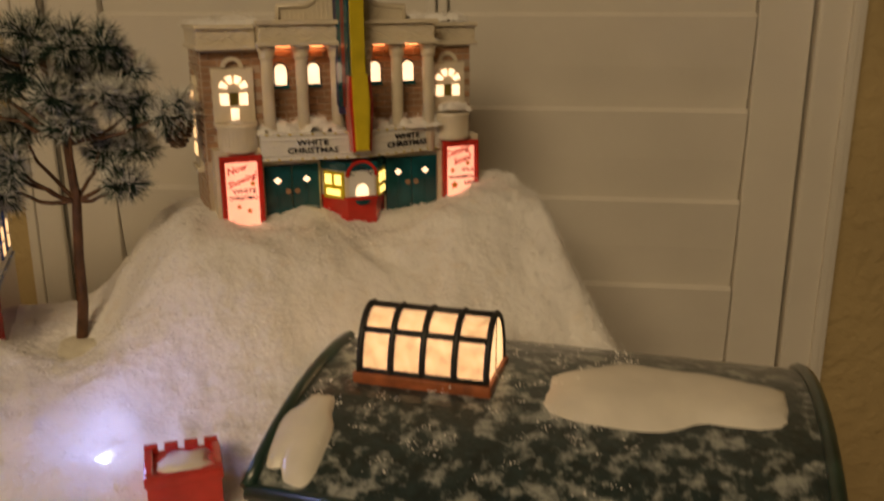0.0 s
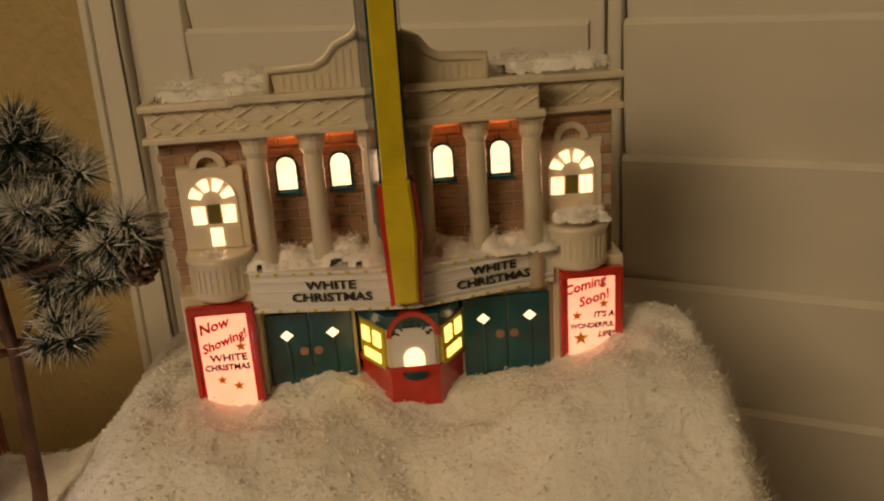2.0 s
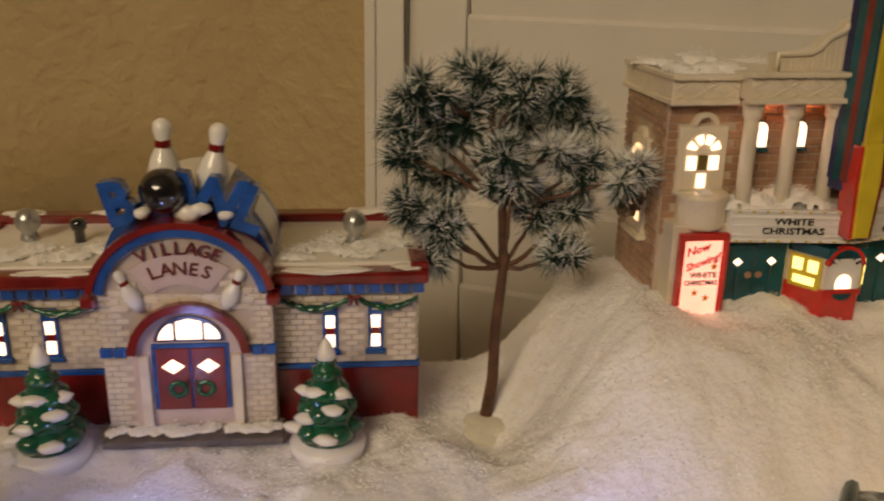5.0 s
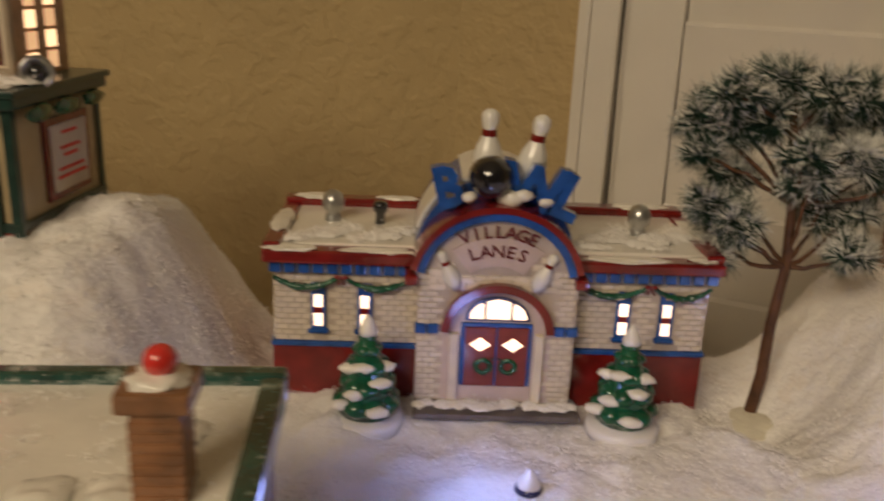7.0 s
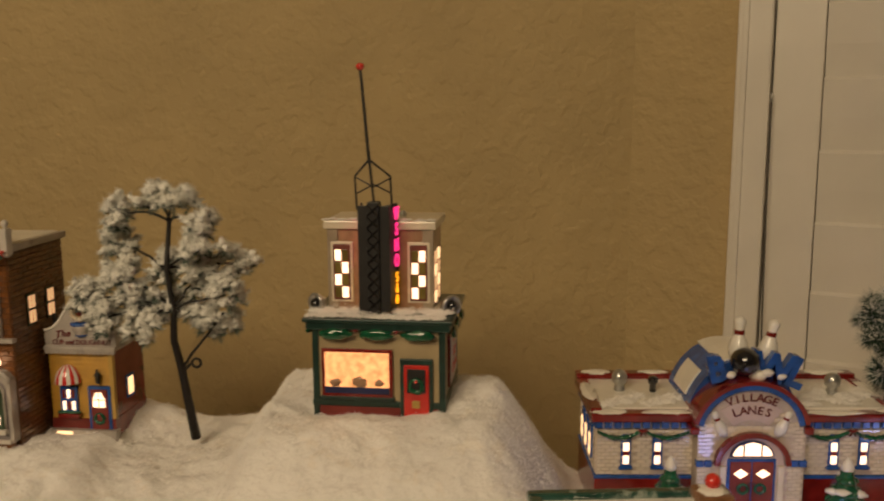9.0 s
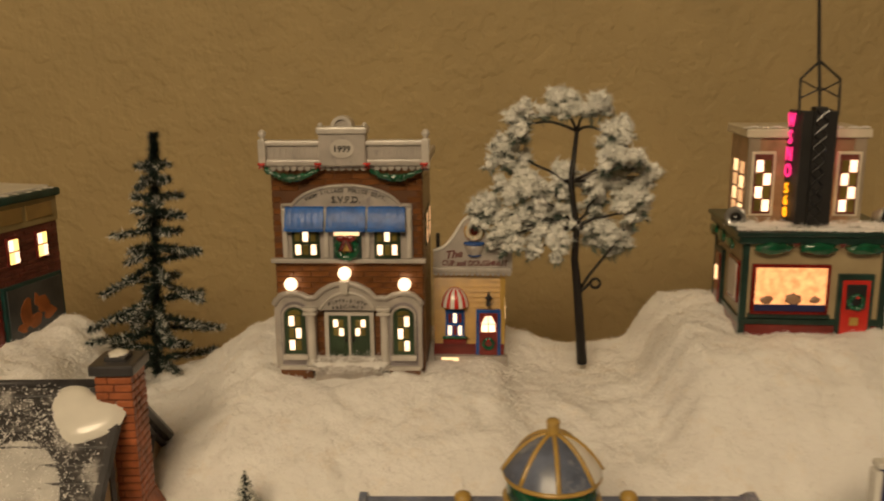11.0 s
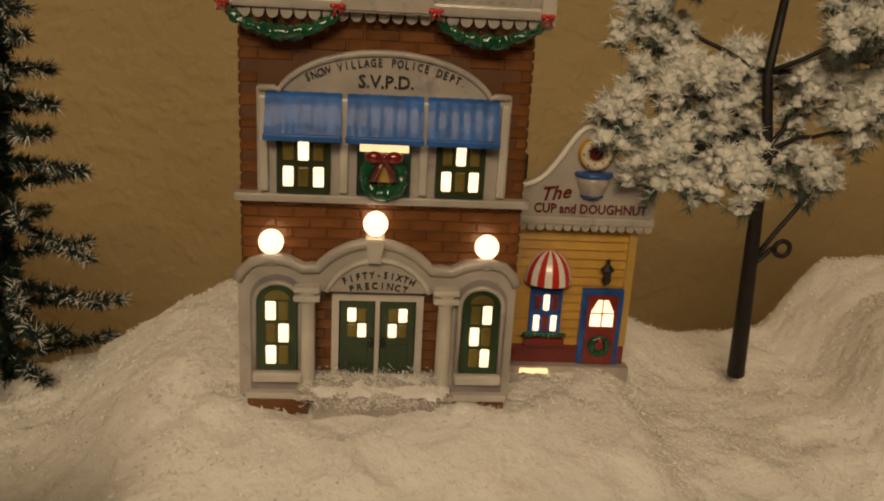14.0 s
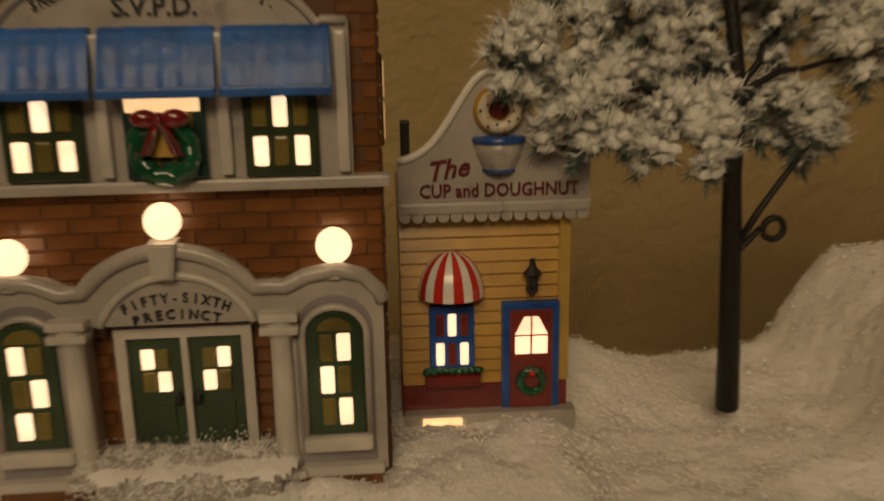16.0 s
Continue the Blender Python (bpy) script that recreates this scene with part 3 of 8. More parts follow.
lampshade = thing("ceiling_lamp", Matrix.Translation((LAMP_AT[0], LAMP_AT[1], CEIL_Z)), "round white glass ceiling lamp lighting the room", "ceiling lamp")
part("lamp_plate", lathe([(0.02, -0.012), (0.3, -0.012), (0.3, 0.0), (0.02, 0.0)], n=32), WHITEWOOD, lampshade)
part("lamp_stem", lathe([(0.012, -0.1), (0.012, -0.012)], n=16), SILVER, lampshade)
part("shade", lathe([(0.01, -0.1), (0.34, -0.099), (0.62, -0.094), (0.66, -0.088), (0.34, -0.086), (0.01, -0.085)], n=32), WHITEWOOD, lampshade, "shallow white glass shade")

# ---- the table ----
table = thing("table", Matrix.Translation((-0.5, 0.42, 0)), "long dark wooden table under the snow", "table")
part("tabletop", box(-1.0, 0.952, -0.42, 0.13, -0.075, -0.045, 0.004), WOOD, table)
for lx in (-0.94, 0.892):
    for ly in (-0.36, 0.08):
        part("leg", box(lx - 0.03, lx + 0.03, ly - 0.03, ly + 0.03, FLOOR_Z, -0.075, 0.003), WOOD, table)


# ---- the snow ----
def step(a, b, x):
    t = min(max((x - a) / (b - a), 0.0), 1.0)
    return t * t * (3 - 2 * t)


def bump_at(x, y, cx, cy, r, h):
    return h * math.exp(-((x - cx) ** 2 + (y - cy) ** 2) / (r * r))


# shelves hidden under the snow: x from, x to, y from, height, and the widths of the left, right and front slopes
SHELVES = (
    (0.212, 0.436, 0.452, 0.075, 0.085, 0.03, 0.105),
    (-0.4, -0.235, 0.433, 0.1, 0.06, 0.095, 0.16),
    (-0.718, -0.556, 0.438, 0.071, 0.14, 0.06, 0.17),
    (-0.578, -0.378, 0.468, 0.055, 0.05, 0.05, 0.17),
    (-1.6, -0.91, 0.46, 0.073, 0.1, 0.075, 0.16),
    (-0.96, -0.7, 0.46, 0.026, 0.05, 0.06, 0.17),
    (-0.82, -0.235, 0.4, 0.038, 0.1, 0.08, 0.16),
)
HEAPS = (
    (0.412, 0.455, 0.03, 0.012), (0.325, 0.445, 0.035, -0.009), (0.205, 0.49, 0.03, 0.01), (0.425, 0.5, 0.03, 0.012),
    (-0.375, 0.53, 0.035, 0.006), (-0.218, 0.49, 0.035, 0.017), (-0.405, 0.51, 0.033, -0.004),
    (-0.735, 0.508, 0.055, 0.022), (-0.52, 0.54, 0.028, 0.014), (-0.92, 0.56, 0.05, 0.01),
    (-0.113, 0.42, 0.03, 0.006), (0.107, 0.44, 0.02, 0.007), (-0.018, 0.415, 0.03, -0.003), (-0.03, 0.45, 0.11, 0.004),
    (0.135, 0.474, 0.04, -0.022), (-0.1, 0.478, 0.028, 0.006), (0.082, 0.478, 0.024, 0.006),
)


def snow_height(x, y):
    base = 0.009 - 0.036 * (1 - step(0.25, 0.41, y))
    rise = 0.0
    for x0, x1, y0, top, wl, wr, wf in SHELVES:
        k = step(x0 - wl, x0, x) * (1 - step(x1, x1 + wr, x)) * step(y0 - wf, y0, y)
        rise += max(k * (top - base), 0.0) ** 5
    z = base + rise ** 0.2
    for cx, cy, r, h in HEAPS:
        z += bump_at(x, y, cx, cy, r, h)
    z += 0.008 * noise.noise((x * 19, y * 19, 0.3)) + 0.0034 * noise.noise((x * 62, y * 62, 4.1))
    z -= 0.5 * step(0.55 + 0.015 * noise.noise((x * 9, 0, 2.2)), 0.7, y)
    z -= 0.2 * step(0.45, 0.485, x) * step(0.33, 0.36, y) + 0.06 * step(0.49, 0.52, x)
    return z


def ground_sheet():
    x0, x1, y0, y1, d = -1.45, 0.50, 0.02, 0.68, 0.0029
    nx, ny = int((x1 - x0) / d), int((y1 - y0) / d)
    verts, faces = [], []
    for j in range(ny + 1):
        y = y0 + (y1 - y0) * j / ny
        for i in range(nx + 1):
            x = x0 + (x1 - x0) * i / nx
            z = snow_height(x, y)
            p = Vector((x * 150, y * 150, z * 150))
            z += 0.002 * abs(noise.noise(p * 0.8)) + 0.0016 * abs(noise.noise(p * 1.9)) - 0.0007
            verts.append((x + 0.0012 * noise.noise(p * 1.3 + Vector((9, 0, 0))), y + 0.0012 * noise.noise(p * 1.3 + Vector((0, 9, 0))), z))
    for j in range(ny):
        for i in range(nx):
            k = j * (nx + 1) + i
            faces.append((k, k + 1, k + nx + 2, k + nx + 1))
    me = bpy.data.meshes.new("ground")
    me.from_pydata(verts, [], faces)
    me.materials.append(SNOW)
    me.polygons.foreach_set("use_smooth", [True] * len(me.polygons))
    return tagged(new("ground", me), "fluffy white fibre snow heaped over hidden stands", "ground", "", "structure")


ground_sheet()


def strewn(name, label, count, size, material, lift, seed, area=(-1.12, 0.47, 0.27, 0.575)):
    """Flakes or glitter lying on the snow, as one mesh."""
    rng = np.random.default_rng(seed)
    x, y = rng.uniform(area[0], area[1], count), rng.uniform(area[2], area[3], count)
    z = np.array([snow_height(a, b) for a, b in zip(x, y)]) + lift * (rng.uniform(0, 1, count) ** 1.5 - 0.1)
    c = np.stack((x, y, z), 1)
    k = (size * rng.uniform(0.3, 1.2, count))[:, None]
    a, b = rng.uniform(-1, 1, (count, 3)) * k, rng.uniform(-1, 1, (count, 3)) * k
    a[:, 2] *= 0.4
    b[:, 2] *= 0.4
    e = np.cross(a, b)
    e = e * np.sign(e[:, 2:3] + 1e-15)
    e = e / (np.linalg.norm(e, axis=1)[:, None] + 1e-12) * k * 0.35
    verts = np.stack((c - a, c + b, c + a, c + e), 1).reshape(-1, 3)
    quad = np.array(((0, 1, 3), (1, 2, 3), (2, 0, 3)))
    faces = (np.arange(count)[:, None, None] * 4 + quad[None]).reshape(-1, 3)
    me = bpy.data.meshes.new(name)
    me.from_pydata(verts.tolist(), [], faces.tolist())
    me.materials.append(material)
    return tagged(new(name, me), label, "snow", "", "stuff")


strewn("snow_flakes", "loose white snow flakes over the fibre snow", 210000, 0.0012, FLAKE, 0.002, 3)
strewn("glitter", "tiny glitter flecks in the snow", 14000, 0.0006, GLINT, 0.003, 5)


def wisps(count, seed, area=(-1.12, 0.47, 0.27, 0.6), shortest=0.0015, longest=0.0045):
    """Loose ends of the fibre sheet that stand off its surface."""
    rng = np.random.default_rng(seed)
    x, y = rng.uniform(area[0], area[1], count), rng.uniform(area[2], area[3], count)
    z = np.array([snow_height(a, b) for a, b in zip(x, y)]) - 0.0006
    c = np.stack((x, y, z), 1)
    d = rng.normal(0, 1, (count, 3)) * np.array((1, 1, 0.35)) + np.array((0, 0, 0.3))
    d = d / np.linalg.norm(d, axis=1)[:, None] * rng.uniform(shortest, longest, (count, 1))
    s = np.cross(d, np.array((0.2, 0.3, 0.9)))
    s = s / (np.linalg.norm(s, axis=1)[:, None] + 1e-12) * 0.0001
    up = np.array((0, 0, 0.00022))
    bend = d * 0.55 + np.array((0, 0, 0.0009))
    verts = np.stack((c - s, c + s, c + bend - s, c + bend + s, c + d + up), 1).reshape(-1, 3)
    tri = np.array(((0, 1, 3), (0, 3, 2), (2, 3, 4)))
    faces = (np.arange(count)[:, None, None] * 5 + tri[None]).reshape(-1, 3)
    me = bpy.data.meshes.new("snow_fibre")
    me.from_pydata(verts.tolist(), [], faces.tolist())
    me.materials.append(FLAKE)
    return tagged(new("snow_fibre", me), "fine white fibre ends of the fluffy snow", "snow", "", "stuff")


wisps(60000, 11)
wisps(9000, 12, (0.4, 0.482, 0.34, 0.5), 0.003, 0.009)
wisps(7000, 13, (-0.27, -0.12, 0.36, 0.5), 0.002, 0.007)



# ---- the cinema ----
def cinema():
    c = thing("cinema_building", pose(0.2279, 0.471, 0, 0, -0.5, 3.5), "glazed ceramic cinema with lit windows and a tall yellow sign", "cinema")
    W0, W1, WY = -0.0038, 0.1805, 0.0185
    body = part("wall", box(W0, W1, WY, 0.08, 0.03, 0.19, 0.001), MORTAR, c, "tan brick cinema wall")
    holes = [(0.002, 0.0285, 0.10, 0.172), (0.15, 0.176, 0.10, 0.172), (0.029, 0.152, 0.06, 0.128)]
    brick_stuff(body, W0 + 0.0005, W1 - 0.0005, 0.112, 0.184, WY, 0.0105, 0.0043, TAN_BRICK, holes, 0.0008)
    brick_stuff(body, 0.0, 0.06, 0.072, 0.182, 0.0, 0.0105, 0.0046, TAN_BRICK, [(0.018, 0.042, 0.10, 0.168)], 0.0008,
                Matrix.Translation((W0, 0.0795, 0)) @ Matrix.Rotation(radians(-90), 4, "Z"))
    part("plinth", box(W0 - 0.002, W1 + 0.002, WY - 0.001, 0.082, 0.03, 0.0725, 0.001), SLATE, c, "dark grey base")
    # the frieze: the middle stands forward of the two ends
    fri = part("frieze", box(0.031, 0.1475, 0.0015, 0.079, 0.1855, 0.1985, 0.001), CREAM, c, "cream frieze with diamonds")
    part("frieze_end", box(W0 - 0.0018, 0.0306, 0.0125, 0.083, 0.1835, 0.1965, 0.001), CREAM, fri)
    part("frieze_end", box(0.1478, W1 + 0.003, 0.0165, 0.083, 0.1835, 0.1965, 0.001), CREAM, fri)
    for x0, x1, y, z in ((0.029, 0.1495, 0.0005, 0.199), (0.029, 0.1495, 0.0005, 0.186), (W0 - 0.0032, 0.03, 0.0115, 0.1965), (W0 - 0.0032, 0.03, 0.0115, 0.184), (0.149, W1 + 0.0038, 0.0155, 0.1965), (0.149, W1 + 0.0038, 0.0155, 0.184)):
        part("moulding", box(x0, x1, y - 0.002, y + 0.004, z - 0.0014, z + 0.0014, 0.0012), CREAM, fri)
    part("moulding", box(W0 - 0.0032, W0 - 0.0005, 0.013, 0.084, 0.195, 0.198, 0.0012), CREAM, fri)
    part("moulding", box(W0 - 0.0032, W0 - 0.0005, 0.013, 0.084, 0.1826, 0.1854, 0.0012), CREAM, fri)
    for cx, y, zc, hw in [(0.041 + 0.0193 * i, 0.0015, 0.1925, 0.0096) for i in range(6)] + [(0.0045, 0.0125, 0.1903, 0.0085), (0.0215, 0.0125, 0.1903, 0.0085), (0.1575, 0.0165, 0.1903, 0.0085), (0.1745, 0.0165, 0.1903, 0.0085)]:
        bm = bmesh.new()
        for s in (-1, 1):
            for q in (-1, 1):
                tube([(cx + s * hw, y, zc), (cx, y, zc + q * 0.0052)], 0.0006, 6, bm)
                tube([(cx + s * hw, y, zc + q * 0.0052), (cx + s * hw * 0.5, y, zc + q * 0.0028)], 0.00065, 6, bm)
        part("lattice", bm, CREAM, fri)
        part("diamond", prism([(cx - 0.0044, zc), (cx, zc - 0.0027), (cx + 0.0044, zc), (cx, zc + 0.0027)], y - 0.0006, y + 0.0005, None, 0.0003), CREAM, fri)
    # the stepped gable with its rim
    half = [(0.0446, 0.1985), (0.0446, 0.2086), (0.062, 0.2092), (0.0665, 0.2115), (0.0705, 0.2165), (0.0775, 0.2195), (0.0815, 0.2245)]
    mid = 0.0861
    outline = half + [(mid, 0.2262)] + [(2 * mid - x, z) for x, z in half[::-1]]
    gable = part("gable", prism(outline, 0.006, 0.016), CREAM, c, "cream ribbed stepped gable")
    part("gable_rim", tube([(x, 0.006, z) for x, z in outline], 0.0019, 8), CREAM, gable, smooth=True)
    bm = bmesh.new()
    for i in range(26):
        x = 0.049 + 0.0029 * i
        top = 0.206 if not 0.068 < x < 0.1045 else 0.2145
        box(x, x + 0.0016, 0.00572, 0.0066, 0.2005, top, 0.0002, bm)
    part("ribbing", bm, CREAM, gable)
    # columns
    for x in (0.0361, 0.0582, 0.081, 0.1005, 0.1226, 0.1448):
        col = part("column", lathe([(0.0041, 0.112), (0.0039, 0.175), (0.0036, 0.176)], (x, 0.0078, 0), 16), CREAM, c, "", True)
        part("capital", lathe([(0.0038, 0.1755), (0.005, 0.178), (0.005, 0.181), (0.006, 0.183), (0.006, 0.1853)], (x, 0.0078, 0), 16), CREAM, col)
    # the four small arched windows
    for x in (0.0462, 0.0679, 0.1097, 0.1332):
        w = part("arched_window", prism([(x - 0.0047, 0.1583), (x + 0.0047, 0.1583)] + arc(x, 0.1686, 0.0047, 0.0052, 0, 180, 12), WY - 0.0022, WY + 0.001), TEAL, c, "lit arched window with dark surround")
        part("window_sill", box(x - 0.0054, x + 0.0054, WY - 0.0034, WY, 0.1572, 0.1588, 0.0005), TEAL, w)
        pane(w, x - 0.0038, x + 0.0038, WY - 0.0024, 0.1597, 0.1729, LIT, True)
    # glowing strips added under the frieze to give the orange light over the small windows
    for x in (0.0462, 0.0679, 0.1097, 0.1332):
        part("soffit_glow", box(x - 0.0066, x + 0.0066, WY - 0.0045, WY - 0.002, 0.1835, 0.1849, 0.0003), SOFFIT_GLOW, c, "added glowing strip that warms the wall under the frieze")
    # the two tall end windows
    for x0, y, low in ((0.0022, WY - 0.003, True), (0.1497, WY - 0.001, False)):
        cx = x0 + 0.0132
        win = part("end_window", box(x0, x0 + 0.0264, y, y + 0.004, 0.137, 0.1712, 0.0008), CREAM, c, "cream window frame with a fan light")
        part("window_crest", band(cx, 0.1712, 0.0045, 0.0072, 0, 180, y - 0.001, y + 0.003, 16), CREAM, win)
        part("pane_bed", box(cx - 0.0026, cx + 0.0026, y - 0.0012, y, 0.1482, 0.156, 0.0003), AMBER, win, "dim amber middle panes")
        part("surround", prism([(cx - 0.0098, 0.1375), (cx + 0.0098, 0.1375)] + arc(cx, 0.158, 0.0098, 0.0098, 0, 180, 14), y - 0.0006, y + 0.0005), CREAM, win, "cream fan light panel")
        for k in range(4):
            a0 = 9 + 42.5 * k
            part("fan_pane", band(cx, 0.1575, 0.0045, 0.0094, a0 + 3, a0 + 30, y - 0.0016, y, 6), LIT, win)
        for s in (-1, 1):
            pane(win, cx + s * 0.006 - 0.0027, cx + s * 0.006 + 0.0027, y - 0.001, 0.1482, 0.1556, LIT)
        if low:
            pane(win, cx - 0.0024, cx + 0.0026, y - 0.001, 0.1385, 0.1462)
        part("sill_arm", box(x0 - 0.0005, x0 + 0.027, y - 0.001, y + 0.003, 0.1352, 0.1372, 0.0006), CREAM, win)
    # the window in the side wall
    sm = Matrix.Translation((W0, 0.091, 0)) @ Matrix.Rotation(radians(-90), 4, "Z")
    bm = box(0.03, 0.054, -0.003, 0.002, 0.106, 0.16, 0.0008)
    band(0.042, 0.16, 0.0026, 0.0055, 0, 180, -0.003, 0.001, 12, bm)
    box(0.028, 0.056, -0.005, 0.002, 0.103, 0.1062, 0.0008, bm)
    side = part("side_window", merge(None, bm, sm), CREAM, c, "cream side window with lit panes")
    for k in range(4):
        bm = band(0.042, 0.1475, 0.004, 0.0082, 8 + 42 * k, 42 + 42 * k, -0.0038, -0.002, 6)
        part("fan_pane", merge(None, bm, sm), LIT_SIDE, side)
    for px, pz in ((0.0358, 0.136), (0.0456, 0.136), (0.0407, 0.1245), (0.0358, 0.113), (0.0456, 0.113)):
        bm = box(px, px + 0.0045, -0.0038, -0.002, pz, pz + 0.0085, 0.0003)
        part("pane", merge(None, bm, sm), LIT_SIDE, side)
    # balconies under the end windows
    for cx, y in ((0.0158, 0.012), (0.1638, 0.0145)):
        bal = part("balcony", lathe([(0.0118, 0.1185), (0.0136, 0.1205), (0.0128, 0.1222), (0.0128, 0.1335), (0.0138, 0.1352), (0.0136, 0.137), (0.0122, 0.1372)], (cx, y, 0), 28), CREAM, c, "rounded cream balcony", True)
        for i in range(15):
            a = radians(190 + 160 * i / 14)
            part("flute", tube([(cx + 0.0129 * math.cos(a), y + 0.0129 * math.sin(a), 0.1232), (cx + 0.0129 * math.cos(a), y + 0.0129 * math.sin(a), 0.1328)], 0.00022, 5), CREAM, bal)
    # poster boxes
    for x0, y, zt, tilt in ((0.0022, 0.0, 0.1168, 0), (0.1562, 0.0075, 0.1165, 0)):
        x1 = x0 + 0.025
        pb = part("poster_box", box(x0, x1, y, y + 0.02, 0.068, zt, 0.0012), BRIGHT_RED, c, "red framed lit poster case")
        part("poster", box(x0 + 0.0024, x1 - 0.0024, y - 0.0007, y + 0.001, 0.0715, zt - 0.003, 0.0004), LIT_SIGN, pb, "pink lit poster")
        bm = box(x0 - 0.001, x1 + 0.001, y - 0.0016, y + 0.003, zt - 0.0026, zt + 0.0012, 0.0009)
        for xx in (x0, x1):
            box(xx - 0.001, xx + 0.0024 - 0.0014, y - 0.0014, y + 0.003, 0.068, zt - 0.0024, 0.0006, bm)
        part("poster_rim", bm, BRIGHT_RED, pb)
        mx, ty = (x0 + x1) / 2, y - 0.001
        if x0 < 0.1:
            writing(pb, "Now", 0.0062, mx - 0.003, ty, 0.1075, REDINK, 16, 0.3)
            writing(pb, "Showing!", 0.0054, mx + 0.0005, ty, 0.1008, REDINK, 20, 0.3)
            writing(pb, "WHITE", 0.0042, mx + 0.001, ty, 0.0938, INK, 0, 0, 0, 1.15)
            writing(pb, "CHRISTMAS", 0.0036, mx, ty, 0.0897, INK, 0, 0, 0, 0.98)
            stars = ((0.0065, 0.0998, 0.0022), (-0.003, 0.0853, 0.0019), (0.0035, 0.0822, 0.0021))
        else:
            writing(pb, "Coming", 0.0058, mx - 0.003, ty, 0.1085, REDINK, 14, 0.3)
            writing(pb, "Soon!", 0.0058, mx + 0.001, ty, 0.1025, REDINK, 16, 0.3)
            writing(pb, "IT'S A", 0.0036, mx + 0.005, ty, 0.0955, INK, 0, 0.2)
            writing(pb, "WONDERFUL", 0.0031, mx, ty, 0.0908, INK, 0, 0.1)
            writing(pb, "LIFE!", 0.0036, mx + 0.006, ty, 0.0862, INK, 0, 0.2)
            stars = ((0.005, 0.1015, 0.002), (-0.0065, 0.0968, 0.0021), (-0.005, 0.0862, 0.0032))
        for sx, sz, sr in stars:
            part("star", star(mx + sx, ty, sz, sr), ORANGE, pb)
    # the pier stones above and beside the posters
    for x0, x1, y in ((-0.0012, 0.0295, 0.0035), (0.1525, 0.1835, 0.0105)):
        part("pier", box(x0, x1, y, y + 0.02, 0.06, 0.1215, 0.001), CREAM, c)
    # doors
    for x0, x1 in ((0.0305, 0.067), (0.1135, 0.1512)):
        dy = 0.0085
        dr = part("doorway", box(x0 - 0.001, x1 + 0.001, dy + 0.0016, dy + 0.008, 0.055, 0.1115, 0.0005), CREAM, c)
        for i in range(2):
            a = x0 + (x1 - x0) * i / 2
            b = a + (x1 - x0) / 2 - 0.0004
            leaf = part("door", box(a, b, dy, dy + 0.003, 0.055, 0.1085, 0.0006), TEAL, dr, "teal door leaf")
            cx = (a + b) / 2 + (0.0005 if i else -0.0005)
            part("diamond_pane", prism([(cx - 0.0027, 0.0985), (cx, 0.0962), (cx + 0.0027, 0.0985), (cx, 0.1008)], dy - 0.0008, dy + 0.0006, None, 0.0002), LIT, leaf)
            part("pull", box(cx - 0.0008, cx + 0.0008, dy - 0.0012, dy + 0.0004, 0.058, 0.096, 0.0004), TEAL, leaf)
            ex = b - 0.0028 if i == 0 else a + 0.0028
            part("handle_plate", lathe([(0.0019, -0.0006), (0.0019, 0.0006)], (0, 0, 0), 14, None, Matrix.Translation((ex, dy - 0.0002, 0.091)) @ Matrix.Rotation(radians(90), 4, "X")), TAN_BRICK, leaf)
    # the marquee: a shallow bent front
    mq = part("marquee", shaped(bmesh.new(), lambda b: prism_plan(b, [(0.028, 0.001), (0.0935, -0.0085), (0.153, 0.0085), (0.153, 0.022), (0.028, 0.022)], 0.1128, 0.1302)), WHITE, c, "white marquee with black letters")
    for (xa, ya), (xb, yb), tx in (((0.028, 0.001), (0.0935, -0.0085), 0.0605), ((0.0935, -0.0085), (0.153, 0.0085), 0.1265)):
        ang = math.degrees(math.atan2(yb - ya, xb - xa))
        ln = math.hypot(xb - xa, yb - ya)
        mm = Matrix.Translation((xa, ya, 0)) @ Matrix.Rotation(radians(ang), 4, "Z")
        for z, r in ((0.1138, 0.0011), (0.1165, 0.0009), (0.1218, 0.0005), (0.1262, 0.0009), (0.1296, 0.0012)):
            part("marquee_rib", merge(None, box(0.0004, ln - 0.0004, -r, r * 0.6, z - r * 0.7, z + r * 0.7, r * 0.4), mm), WHITE, mq)
        for i in range(9):
            for z in (0.1138, 0.1296):
                bx = 0.004 + i * (ln - 0.008) / 8
                part("marquee_bulb", merge(None, box(bx - 0.0008, bx + 0.0008, -0.0016, -0.0006, z - 0.0005, z + 0.0005, 0.0002), mm), YELLOW, mq)
        yt = ya + (tx - xa) * math.tan(radians(ang))
        writing(mq, "WHITE", 0.0052, tx, yt - 0.0007, 0.1226, INK, 0, 0, 0, 1.25, ang)
        writing(mq, "CHRISTMAS", 0.0048, tx, yt - 0.0007, 0.1176, INK, 0, 0, 0, 1.3, ang)
    # the ticket booth: three sides of a hexagon
    bx0, bx1, cx0, cx1, by, fy = 0.0695, 0.1135, 0.0815, 0.1015, 0.012, -0.0065
    plan = [(bx0, by), (cx0, fy), (cx1, fy), (bx1, by)]
    booth = part("ticket_booth", shaped(bmesh.new(), lambda b: prism_plan(b, plan + [(bx1, 0.02), (bx0, 0.02)], 0.055, 0.0835)), BRIGHT_RED, c, "red ticket booth with yellow window sides")
    part("booth_upper", shaped(bmesh.new(), lambda b: prism_plan(b, plan + [(bx1, 0.02), (bx0, 0.02)], 0.0835, 0.1042)), CREAM, booth)
